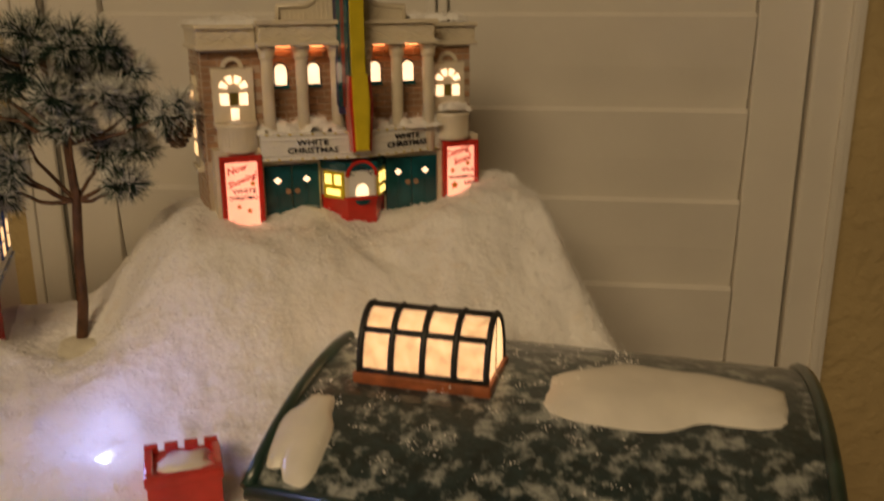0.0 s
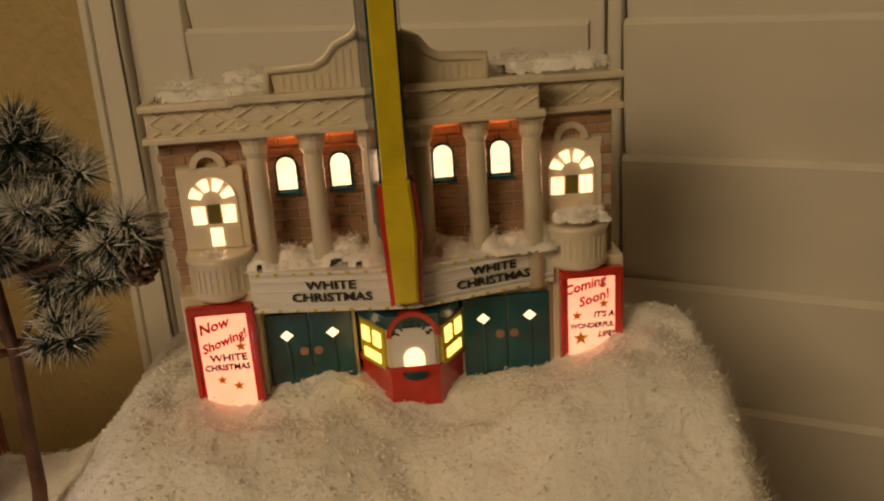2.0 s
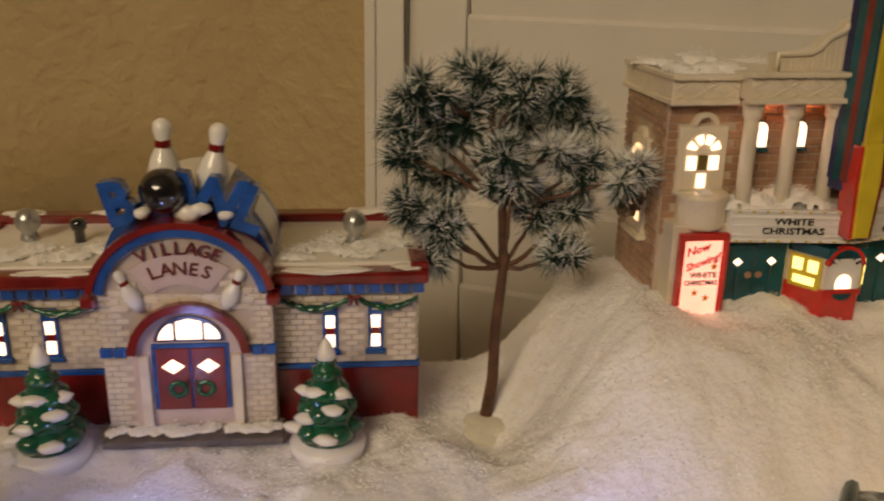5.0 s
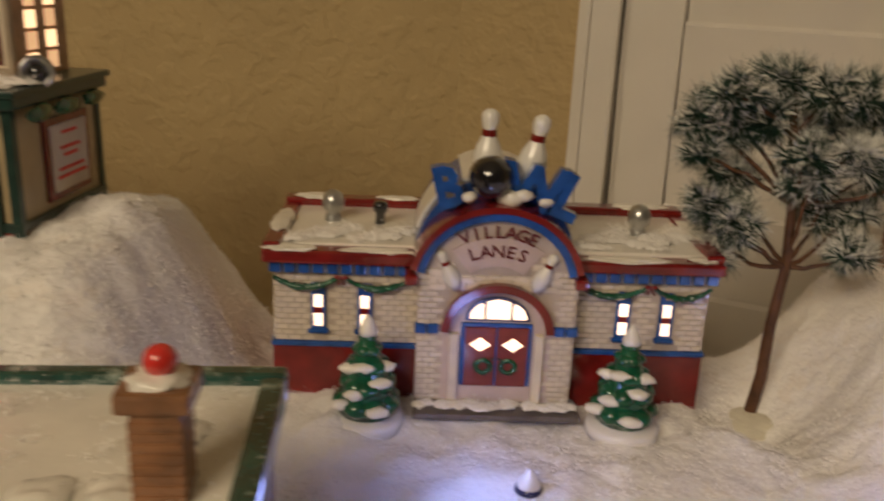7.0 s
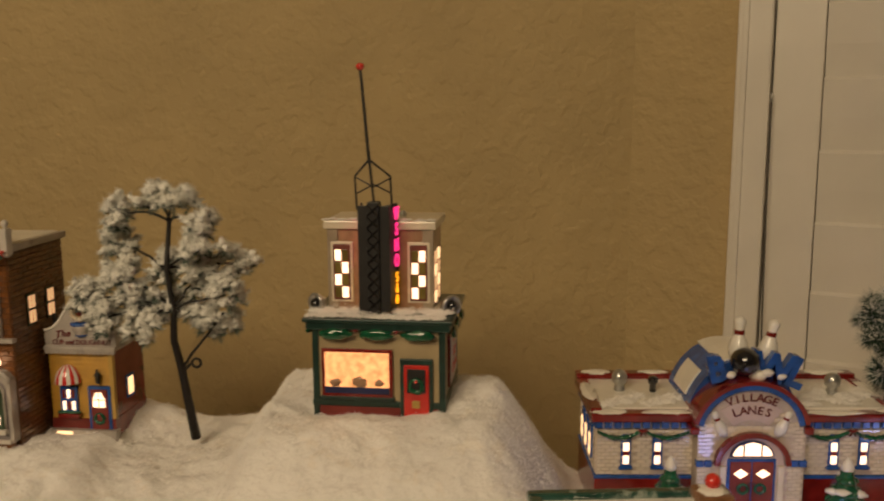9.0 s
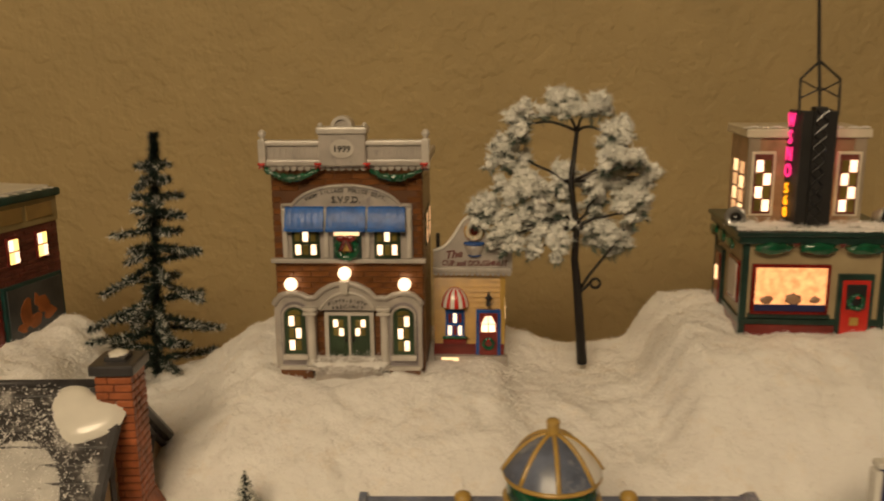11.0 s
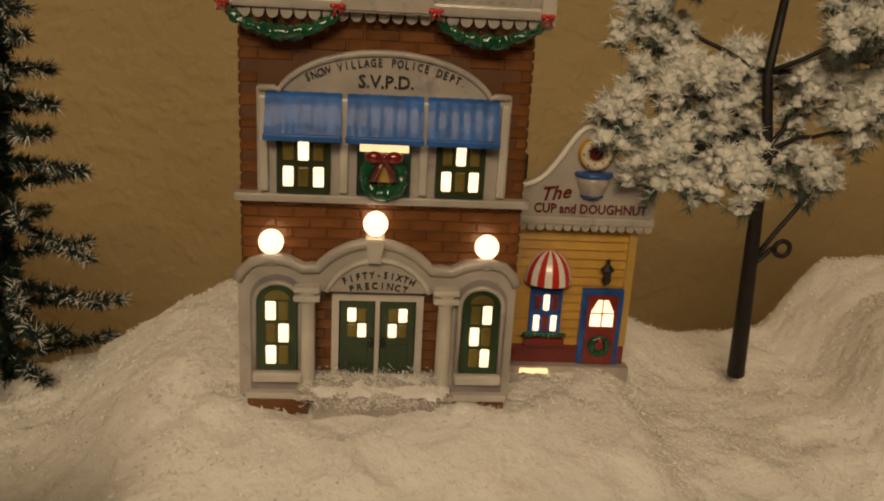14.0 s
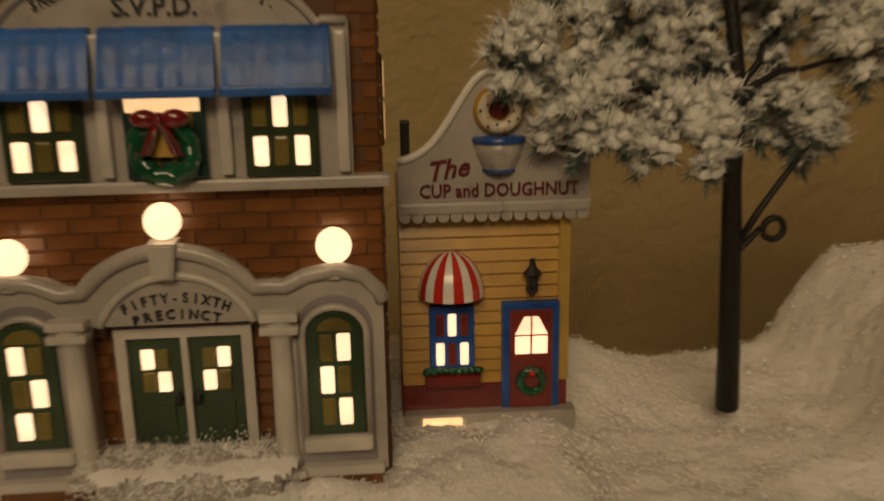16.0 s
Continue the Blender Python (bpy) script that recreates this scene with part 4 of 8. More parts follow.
    grow = [(bx0 - 0.0012, by), (cx0 - 0.0006, fy - 0.0012), (cx1 + 0.0006, fy - 0.0012), (bx1 + 0.0012, by), (bx1, 0.02), (bx0, 0.02)]
    part("booth_roof", shaped(bmesh.new(), lambda b: prism_plan(b, grow, 0.1042, 0.1098)), TEAL, booth, "teal booth roof")
    part("booth_belt", shaped(bmesh.new(), lambda b: prism_plan(b, grow, 0.0835, 0.0865)), BRIGHT_RED, booth)
    mx = (cx0 + cx1) / 2
    part("booth_arch", band(mx, 0.1005, 0.0088, 0.0108, 0, 180, fy - 0.0018, fy + 0.002, 18), BRIGHT_RED, booth)
    part("booth_front", prism([(mx - 0.0088, 0.087), (mx + 0.0088, 0.087)] + arc(mx, 0.1005, 0.0088, 0.0088, 0, 180, 14), fy - 0.0009, fy + 0.001), WHITE, booth)
    pane(booth, mx - 0.0042, mx + 0.0042, fy - 0.0012, 0.0873, 0.0952, LIT, True)
    arc_writing(booth, "TICKETS", 0.004, mx, fy - 0.0012, 0.0985, 0.0062, 125, INK)
    part("ticket_tray", prism(arc(mx, 0.0845, 0.0052, 0.0034, 180, 360, 10), fy - 0.0022, fy - 0.0002), TEAL, booth, "teal ticket tray")
    for (xa, ya), (xb, yb) in ((plan[0], plan[1]), (plan[2], plan[3])):
        ang = math.atan2(yb - ya, xb - xa)
        ln = math.hypot(xb - xa, yb - ya)
        mm = Matrix.Translation((xa, ya, 0)) @ Matrix.Rotation(ang, 4, "Z")
        sidep = part("booth_side", merge(None, box(0.002, ln - 0.002, -0.0012, 0.0008, 0.0848, 0.1032, 0.0006), mm), YELLOW, booth, "yellow window side")
        w = ln / 2
        for q in (0, 1):
            a = 0.004 + q * (w - 0.0025)
            part("pane", merge(None, box(a, a + w - 0.0055, -0.0018, -0.0006, 0.0945, 0.1012, 0.0003), mm), LIT_YELLOW, sidep)
        part("pane", merge(None, box(0.005, ln - 0.005, -0.0018, -0.0006, 0.0872, 0.0915, 0.0003), mm), LIT_YELLOW, sidep)
    # the blade sign: a wedge with striped sides and a yellow front
    sx, zt, zb, zj = 0.0892, 0.288, 0.166, 0.1185
    fy2, by2 = -0.0145, 0.0045
    sign = part("blade_sign", shaped(bmesh.new(), lambda b: prism_plan(b, [(sx - 0.0045, fy2), (sx + 0.0045, fy2), (sx + 0.0062, by2), (sx - 0.0088, by2)], zb - 0.025, zt)), NAVY, c, "tall sign with yellow front and striped sides")
    part("sign_front", box(sx - 0.0047, sx + 0.0047, fy2 - 0.0016, fy2 + 0.0006, zb, zt + 0.001, 0.001), YELLOW, sign, "yellow glazed front strip")
    part("sign_foot", prism([(sx - 0.0035, zj), (sx + 0.0055, zj), (sx + 0.0068, zb - 0.018), (sx + 0.0055, zb + 0.0015), (sx - 0.0048, zb + 0.0015), (sx - 0.0046, zb - 0.018)], fy2 - 0.0032, -0.004, None, 0.0009), YELLOW, sign, "yellow sign foot")
    part("foot_edge", prism([(sx - 0.0052, zj - 0.001), (sx - 0.0033, zj), (sx - 0.0044, zb - 0.018), (sx - 0.0047, zb), (sx - 0.0064, zb), (sx - 0.0066, zb - 0.018)], fy2 - 0.0022, -0.004), BRIGHT_RED, sign, "red foot edging")
    part("foot_edge", prism([(sx + 0.0053, zj), (sx + 0.0072, zj - 0.001), (sx + 0.009, zb - 0.018), (sx + 0.0078, zb), (sx + 0.0053, zb), (sx + 0.0066, zb - 0.018)], fy2 - 0.0015, -0.003), DEEP_RED, sign, "red foot edging")
    for k, (u0, u1, col) in enumerate(((0.06, 0.3, TEAL), (0.3, 0.52, DEEP_RED), (0.52, 0.8, TEAL), (0.8, 1.02, NAVY))):
        for xa, xb in ((sx - 0.0045, sx - 0.0088), (sx + 0.0045, sx + 0.0062)):
            s = -1 if xb < sx else 1
            p = [(xa + (xb - xa) * u0, fy2 + (by2 - fy2) * u0), (xa + (xb - xa) * u1, fy2 + (by2 - fy2) * u1)]
            q = [(p[1][0] + s * 0.0009, p[1][1]), (p[0][0] + s * 0.0009, p[0][1])]
            part("sign_stripe", shaped(bmesh.new(), lambda b: prism_plan(b, p + q, zb - 0.02, zt - 0.001)), col, sign)
    # snow on ledges, and a small bulb above the posters
    spots = [(0.034 + 0.0075 * i, 0.005, 0.1312, 0.006) for i in range(7)] + [(0.102 + 0.0075 * i, 0.005, 0.1312, 0.0055) for i in range(7)]
    spots += [(0.066, 0.006, 0.135, 0.006), (0.072, 0.006, 0.134, 0.006), (0.06, 0.008, 0.134, 0.005)]
    spots = [(x, y + 0.0025, z - 0.0022, r * 1.4) for x, y, z, r in spots]
    spots += [(x, y + 0.002, z + 0.0035, r * 0.85) for x, y, z, r in spots[::2]] + [(x, y + 0.003, z + 0.0065, r * 0.6) for x, y, z, r in spots[1::3]]
    lumps(c, spots, SNOW, "ledge_snow", "loose snow heaped on the marquee", 4)
    fluff(c, spots, 8, 90, 0.0006)
    fibres(c, spots, 31, 120, 0.0042)
    bal = [(0.1585, 0.008, 0.1385, 0.006), (0.165, 0.007, 0.1395, 0.0065), (0.171, 0.009, 0.138, 0.005), (0.014, 0.006, 0.1372, 0.004)]
    bal += [(x, y + 0.001, z + 0.003, r * 0.7) for x, y, z, r in bal[:3]]
    lumps(c, bal, SNOW, "balcony_snow", "loose snow on the balconies", 5)
    fluff(c, bal, 9, 90, 0.0006)
    fibres(c, bal, 32, 110, 0.0038)
    top = [(0.004 + 0.006 * i, 0.03, 0.197, 0.006) for i in range(6)] + [(0.132 + 0.007 * i, 0.03, 0.199, 0.006) for i in range(7)]
    top += [(x, 0.062, 0.198, 0.008) for x in (0.0, 0.03, 0.06, 0.09, 0.12, 0.15, 0.175)]
    top = [(x, y, z - 0.001, r * 1.45) for x, y, z, r in top]
    top += [(x, y + 0.002, z + 0.0035, r * 0.8) for x, y, z, r in top[::2]]
    lumps(c, top, SNOW, "roof_snow", "loose snow along the roof edge", 6)
    fluff(c, top, 10, 70, 0.0006)
    fibres(c, top, 33, 70, 0.0036)
    return c


def prism_plan(b, pts, z0, z1):
    """An outline in x and y, raised from z0 to z1."""
    lo = [b.verts.new((x, y, z0)) for x, y in pts]
    hi = [b.verts.new((x, y, z1)) for x, y in pts]
    b.faces.new(lo[::-1])
    b.faces.new(hi)
    n = len(pts)
    for i in range(n):
        b.faces.new((lo[i], lo[(i + 1) % n], hi[(i + 1) % n], hi[i]))
    bmesh.ops.recalc_face_normals(b, faces=b.faces[:])
    return b


def shaped(b, make):
    make(b)
    return b


cinema()



# ---- the bowling alley ----
def pin_shape(m, s):
    """A bowling pin s high, as (white body, red collar)."""
    body = lathe([(0.1 * s, 0), (0.17 * s, 0.18 * s), (0.2 * s, 0.34 * s), (0.16 * s, 0.5 * s), (0.095 * s, 0.64 * s), (0.085 * s, 0.74 * s), (0.115 * s, 0.86 * s), (0.105 * s, 0.95 * s), (0.05 * s, 1.0 * s), (0.004 * s, 1.01 * s)], (0, 0, 0), 18, None, None)
    collar = lathe([(0.1 * s, 0.645 * s), (0.099 * s, 0.66 * s), (0.094 * s, 0.72 * s), (0.093 * s, 0.735 * s)], (0, 0, 0), 18)
    return merge(None, body, m), merge(None, collar, m)


def bowling_alley():
    b = thing("bowling_alley", pose(-0.0645, 0.4575, 0.0177, 0, 0, 2.16) @ Matrix.Diagonal((0.992, 1.007, 0.939, 1)), "white brick ceramic bowling alley with red and blue trim", "bowling alley")
    X0, X1, Y = -0.0775, 0.159, 0.0135
    body = part("wall", box(X0, X1, Y, 0.098, -0.02, 0.08, 0.0008), PALE_JOINT, b, "pale brick wall")
    part("base_course", box(X0 - 0.0012, X1 + 0.0012, Y - 0.0014, 0.0992, -0.02, 0.0262, 0.0008), RED, b, "dark red base course")
    part("blue_course", box(X0 - 0.002, X1 + 0.002, Y - 0.0024, 0.1, 0.0262, 0.0292, 0.001), BLUE, b, "blue string course")
    # bricks of the front, the porch and the side
    w, h = 0.0072, 0.00335
    full, short = brick_mesh("brick", w, h * 0.94, 0.0008, PALE_BRICK), brick_mesh("short_brick", w / 2, h * 0.94, 0.0008, PALE_BRICK)
    full["wide"], short["wide"] = w, w / 2
    wins = (-0.0537, -0.0285, 0.113, 0.1369)
    holes = [(x - 0.0055, x + 0.0055, 0.03, 0.066) for x in wins] + [(-0.0002, 0.0846, -1, 1)]
    brick_parts(body, (full, short), X0 + 0.0004, X1 - 0.0004, 0.0294, 0.0718, Y, w, h, holes, None, 290)
    porch = part("porch", prism([(-0.0003, -0.004), (0.0847, -0.004), (0.0847, 0.075)] + arc(0.0408, 0.0718, 0.0438, 0.0438, 5, 175, 26) + [(-0.0003, 0.075)], 0.0, 0.022), PALE_JOINT, b, "pale brick arched porch")
    holes = [(0.0135, 0.0719, -1, 0.0455), (0.013, 0.0724, 0.0455, 0.072), (0.0175, 0.0641, 0.0785, 0.1)]
    holes += [(-1, 0.0408 - 0.035, 0.0805, 1), (0.0408 + 0.035, 1, 0.0805, 1), (-1, 1, 0.083, 1)]
    brick_stuff(porch, 0.0002, 0.0842, 0.001, 0.1, 0.0, w, h, PALE_BRICK, holes, 0.0008)
    sidem = Matrix.Translation((X1, Y, 0)) @ Matrix.Rotation(radians(90), 4, "Z")
    brick_stuff(body, 0.0008, 0.083, 0.0295, 0.072, 0.0, w, h, PALE_BRICK, [(0.03, 0.045, 0.035, 0.066), (0.055, 0.07, 0.035, 0.066)], 0.0008, sidem)
    sidel = Matrix.Translation((X0, 0.0975, 0)) @ Matrix.Rotation(radians(-90), 4, "Z")
    brick_stuff(body, 0.0008, 0.083, 0.0295, 0.072, 0.0, w, h, PALE_BRICK, [(0.01, 0.073, 0.036, 0.066)], 0.0008, sidel)
    # windows
    for x in wins:
        win = part("window", box(x - 0.0041, x + 0.0041, Y - 0.0018, Y + 0.001, 0.0355, 0.0655, 0.0012), BLUE, b, "blue framed window, lit panes")
        part("window_sill", box(x - 0.0055, x + 0.0055, Y - 0.003, Y + 0.001, 0.0348, 0.0372, 0.0007), BLUE, win)
        part("window_mullion", box(x - 0.0024, x + 0.0024, Y - 0.0023, Y, 0.0472, 0.0508, 0.0004), RED, win)
        pane(win, x - 0.0024, x + 0.0024, Y - 0.0019, 0.0395, 0.047)
        pane(win, x - 0.0024, x + 0.0024, Y - 0.0019, 0.051, 0.0585)
    for m, spans in ((sidem, (0.0375, 0.0625)), (sidel, (0.022, 0.042, 0.062))):
        for x in spans:
            win = part("side_window", merge(None, box(x - 0.005, x + 0.005, -0.0018, 0.001, 0.036, 0.0655, 0.0008), m), BLUE, b, "blue framed side window")
            for z in (0.039, 0.0495):
                part("pane", merge(None, box(x - 0.0034, x + 0.0034, -0.0024, -0.001, z, z + 0.0085, 0.0003), m), LIT_SIDE, win)
    # cornice and blue dentils
    cor = part("cornice", box(X0 - 0.0055, -0.003, Y - 0.0075, 0.1, 0.0785, 0.0862, 0.0018), RED, b, "red glazed cornice")
    part("cornice_right", box(0.0846, X1 + 0.0055, Y - 0.0075, 0.1, 0.0785, 0.0855, 0.0018), RED, cor)
    part("parapet_back", box(X0 - 0.0055, X1 + 0.0055, 0.091, 0.104, 0.0785, 0.0925, 0.002), RED, cor)
    part("parapet_side", box(X0 - 0.0057, X0 + 0.004, Y - 0.003, 0.093, 0.0845, 0.0895, 0.002), RED, cor)
    part("parapet_side", box(X1 - 0.004, X1 + 0.0057, Y - 0.003, 0.093, 0.0845, 0.0895, 0.002), RED, cor)
    part("frieze", box(X0 - 0.0012, X1 + 0.0012, Y - 0.0016, 0.099, 0.0718, 0.0787, 0.0005), PALE_JOINT, cor)
    x = X0 - 0.002
    while x < X1 - 0.002:
        if not -0.006 < x < 0.083:
            part("dentil", box(x, x + 0.0062, Y - 0.0042, Y - 0.001, 0.072, 0.0784, 0.0008), BLUE, cor)
        x += 0.0076
    for i in range(11):
        for sx in (X0 - 0.0032, X1 + 0.0005):
            part("dentil", box(sx, sx + 0.0027, Y + 0.001 + 0.0076 * i, Y + 0.0072 + 0.0076 * i, 0.072, 0.0784, 0.0007), BLUE, cor)
    part("roof", box(X0 + 0.003, X1 - 0.003, Y + 0.004, 0.092, 0.078, 0.0875, 0.0012), GLAZE_SNOW, b, "snowy flat roof")
    # the big arch over the porch
    arch = part("arch", band(0.0408, 0.0718, 0.0428, 0.0464, 12, 168, -0.0045, 0.03, 34), RED, b, "red arch rim")
    part("arch_blue", band(0.0408, 0.0718, 0.0384, 0.0426, 11, 169, -0.0034, 0.012, 34), BLUE, arch, "blue arch band")
    for s in (-1, 1):
        xx = 0.0408 + s * 0.0445
        part("arch_foot", box(xx - 0.0035, xx + 0.0035, -0.0055, 0.016, 0.0725, 0.0782, 0.0012), RED, arch)
    part("arch_vault", prism(arc(0.0408, 0.0718, 0.0452, 0.057, 8, 172, 26), 0.02, 0.085), BLUE, arch, "blue and white striped vault behind")
    for a0, a1, y0, y1 in ((22, 44, 0.034, 0.07), (132, 158, 0.034, 0.07), (66, 114, 0.026, 0.088)):
        shell = arc(0.0408, 0.0718, 0.0464, 0.0584, a0, a1, 10) + arc(0.0408, 0.0718, 0.0446, 0.0564, a1, a0, 10)
        part("vault_snow", prism(shell, y0, y1), GLAZE_SNOW, arch, "cream panel on the vault")
    part("sign_plaque", band(0.0408, 0.0613, 0.0225, 0.0392, 52, 128, -0.0014, 0.001, 16), PINK_PLASTER, b, "pinkish name plaque")
    sign = part("tympanum", prism(arc(0.0408, 0.0718, 0.0382, 0.0382, 20, 160, 24), -0.0004, 0.002), PALE_JOINT, b, "pale brick arch field")
    for z0, z1, hw in ((0.0685, 0.0812, 0.0352), (0.0812, 0.0896, 0.0308), (0.0896, 0.098, 0.0225)):
        brick_stuff(sign, 0.0408 - hw, 0.0408 + hw, z0, z1, -0.0004, 0.0098, 0.0042, PALE_BRICK, [(0.0185, 0.063, 0.0755, 0.2)], 0.0006)
    arc_writing(sign, "VILLAGE", 0.0098, 0.0408, -0.0017, 0.0618, 0.0385, 50, BROWNINK)
    arc_writing(sign, "LANES", 0.0098, 0.0408, -0.0017, 0.0548, 0.0345, 40, BROWNINK)
    for s in (-1, 1):
        m = Matrix.Translation((0.0408 + s * 0.0205, -0.0018, 0.0702)) @ Matrix.Rotation(radians(24 * s), 4, "Y")
        body_bm, collar = pin_shape(m, 0.0235)
        p = part("pin", body_bm, WHITE, b, "white relief bowling pin", True)
        part("collar", collar, RED, p, "", True)
    # the doorway
    rec = part("doorway", prism([(0.0135, -0.002), (0.0719, -0.002), (0.0719, 0.044)] + arc(0.0427, 0.044, 0.0292, 0.0284, 0, 180, 24), -0.0006, 0.002), PINK_PLASTER, b, "pale recessed doorway")
    part("door_arch", band(0.0427, 0.044, 0.0258, 0.0302, 3, 177, -0.0055, 0.002, 28), RED, rec, "red doorway arch")
    for x0 in (-0.0012, 0.0733):
        for k in range(2):
            part("blue_block", box(x0 + k * 0.0066, x0 + k * 0.0066 + 0.0061, -0.003, 0.003, 0.0432, 0.0486, 0.0009), BLUE, rec)
    part("inner_wall", box(0.0175, 0.0225, -0.004, 0.001, -0.002, 0.044, 0.0006), PALE_BRICK, rec)
    part("inner_wall", box(0.0632, 0.0682, -0.004, 0.001, -0.002, 0.044, 0.0006), CREAM, rec)
    dy = -0.0008
    dframe = part("door_frame", box(0.0236, 0.062, dy - 0.0012, dy + 0.001, 0.0115, 0.05, 0.0006), BLUE, rec, "blue door frame")
    for i in range(2):
        a = 0.0258 + i * 0.0175
        leaf = part("door", box(a, a + 0.0166, dy - 0.0022, dy, 0.0118, 0.0478, 0.0005), DEEP_RED, dframe, "dark red door leaf")
        cx = a + 0.0083
        part("diamond_pane", prism([(cx - 0.0056, 0.0375), (cx, 0.0335), (cx + 0.0056, 0.0375), (cx, 0.0418)], dy - 0.003, dy - 0.0015, None, 0.0003), LIT, leaf)
        wreath(leaf, cx + (0.002 if i == 0 else -0.002), dy - 0.003, 0.0245, 0.0038, False)
        part("handle", ball((a + (0.0152 if i == 0 else 0.0014), dy - 0.003, 0.029), 0.001, sub=1), SOOT, leaf)
    fan = part("fan_window", prism([(0.0255, 0.0518), (0.0602, 0.0518)] + arc(0.0428, 0.0518, 0.0174, 0.0142, 0, 180, 16), dy - 0.0014, dy + 0.0005), NAVY, rec, "fan light with three lit panes")
    part("pane", prism([(0.0278, 0.0532), (0.0352, 0.0532), (0.0352, 0.0618)] + arc(0.043, 0.0532, 0.0152, 0.0112, 128, 178, 5), dy - 0.0022, dy - 0.001), LIT, fan)
    part("pane", prism([(0.0368, 0.0532), (0.0492, 0.0532), (0.0492, 0.0632), (0.043, 0.0648), (0.0368, 0.0632)], dy - 0.0022, dy - 0.001), LIT, fan)
    part("pane", prism([(0.0508, 0.0532), (0.0582, 0.0532)] + arc(0.043, 0.0532, 0.0152, 0.0112, 2, 52, 5) + [(0.0508, 0.0618)], dy - 0.0022, dy - 0.001), LIT, fan)
    part("doorstep", box(-0.001, 0.0885, -0.0165, 0.004, -0.003, 0.0005, 0.0008), shade("doorstep_stone", (0.15, 0.13, 0.12), 0.4, spread=0.25, coat=0.2), b, "grey doorstep dusted with snow")
    spots = [(0.006 + 0.0095 * i, -0.007, 0.0015, 0.006) for i in range(9)]
    lumps(b, spots, SNOW, "step_snow", "loose snow on the doorstep", 11)
    fluff(b, spots, 12, 90, 0.0007)
    # garlands and bows
    for xa, xm, xb in ((X0, -0.041, -0.004), (0.087, 0.1255, X1)):
        garland(b, xa, xm - 0.002, 0.0698, 0.0062, Y - 0.004)
        garland(b, xm + 0.002, xb, 0.0698, 0.0062, Y - 0.004)
        bow(b, xm, Y - 0.005, 0.0705, 0.0032)
    # the roof sign: letters, ball and pins
    for ch, x, z, tilt, size, wide in (("B", 0.0155, 0.1165, 13, 0.0305, 0.82), ("W", 0.0555, 0.1165, -9, 0.033, 0.92), ("L", 0.0715, 0.1125, -24, 0.033, 0.85)):
        bm = words(ch, size, 0.0042, bold=0.045)
        bmesh.ops.transform(bm, matrix=Matrix.Translation((x, 0.006, z)) @ Matrix.Rotation(radians(-tilt), 4, "Y") @ Matrix.Diagonal((wide, 1, 1, 1)), verts=bm.verts[:])
        part("roof_letter", bm, BLUE, b, "thick blue glazed letter")
    bb = part("roof_ball", ball((0.0352, 0.003, 0.133), 0.0116, sub=3), BLACK, b, "shiny black bowling ball", True)
    for hx, hz in ((0.0329, 0.1408), (0.0379, 0.14)):
        part("finger_hole", ball((hx, -0.0035, hz), 0.0013, 0.0008, 0.0013, 1), SOOT, bb)
    for x, z, tilt in ((0.0335, 0.1262, 1), (0.0545, 0.1245, 10)):
        body_bm, collar = pin_shape(Matrix.Translation((x, 0.0165, z)) @ Matrix.Rotation(radians(tilt), 4, "Y"), 0.0408)
        p = part("roof_pin", body_bm, WHITE, b, "white bowling pin with a red collar", True)
        part("collar", collar, RED, p, "", True)
    for k, (x, z, s) in enumerate(((0.0245, 0.1215, 0.0042), (0.046, 0.1215, 0.0066), (0.052, 0.1235, 0.0055), (0.064, 0.12, 0.004))):
        part("sign_snow", ball((x, 0.003, z), s, s * 0.8, s * 0.75, 2, None, 0.4, k), GLAZE_SNOW, b, "glazed snow lump", True)
    # roof fittings
    for x, y in ((-0.0507, 0.0615), (0.1267, 0.0525)):
        part("roof_vent", lathe([(0.0052, 0.083), (0.0046, 0.0905), (0.0034, 0.0925), (0.0062, 0.0955), (0.0066, 0.1), (0.005, 0.1045), (0.002, 0.1065), (0.0002, 0.1068)], (x, y, 0), 20), SILVER, b, "silver turbine vent", True)
    part("roof_pipe", lathe([(0.003, 0.083), (0.0028, 0.0945), (0.0042, 0.0955), (0.0045, 0.099), (0.0035, 0.1012), (0.0002, 0.1016)], (-0.023, 0.0577, 0), 16), BLACK, b, "black vent pipe", True)
    # glazed snow along the parapet and loose flakes on the roof
    for k, (cx, cy, cz, rx, ry) in enumerate(((X0 + 0.008, 0.012, 0.0865, 0.0135, 0.0062), (-0.022, 0.0105, 0.0862, 0.019, 0.0042), (0.112, 0.0105, 0.0858, 0.021, 0.0048), (X1 - 0.004, 0.014, 0.086, 0.009, 0.005),
                                           (X0 - 0.001, 0.052, 0.0895, 0.006, 0.021), (X1 + 0.001, 0.06, 0.0895, 0.006, 0.019), (X0 + 0.012, 0.097, 0.0925, 0.012, 0.006), (0.138, 0.097, 0.0925, 0.017, 0.006), (-0.014, 0.097, 0.0925, 0.013, 0.005))):
        part("parapet_snow", ball((cx, cy, cz), rx, ry, 0.0016, 4, None, 0.4, k + 3), GLAZE_SNOW, b, "smooth glazed snow patch", True)
    spots = [(-0.064 + 0.011 * i, 0.026 + 0.008 * (i % 3), 0.0872, 0.009) for i in range(6)] + [(0.096 + 0.011 * i, 0.03 + 0.012 * (i % 3), 0.0872, 0.011) for i in range(6)]
    lumps(b, spots, SNOW, "roof_snow", "loose snow on the flat roof", 13)
    fluff(b, spots, 14, 160, 0.0008)
    return b


bowling_alley()


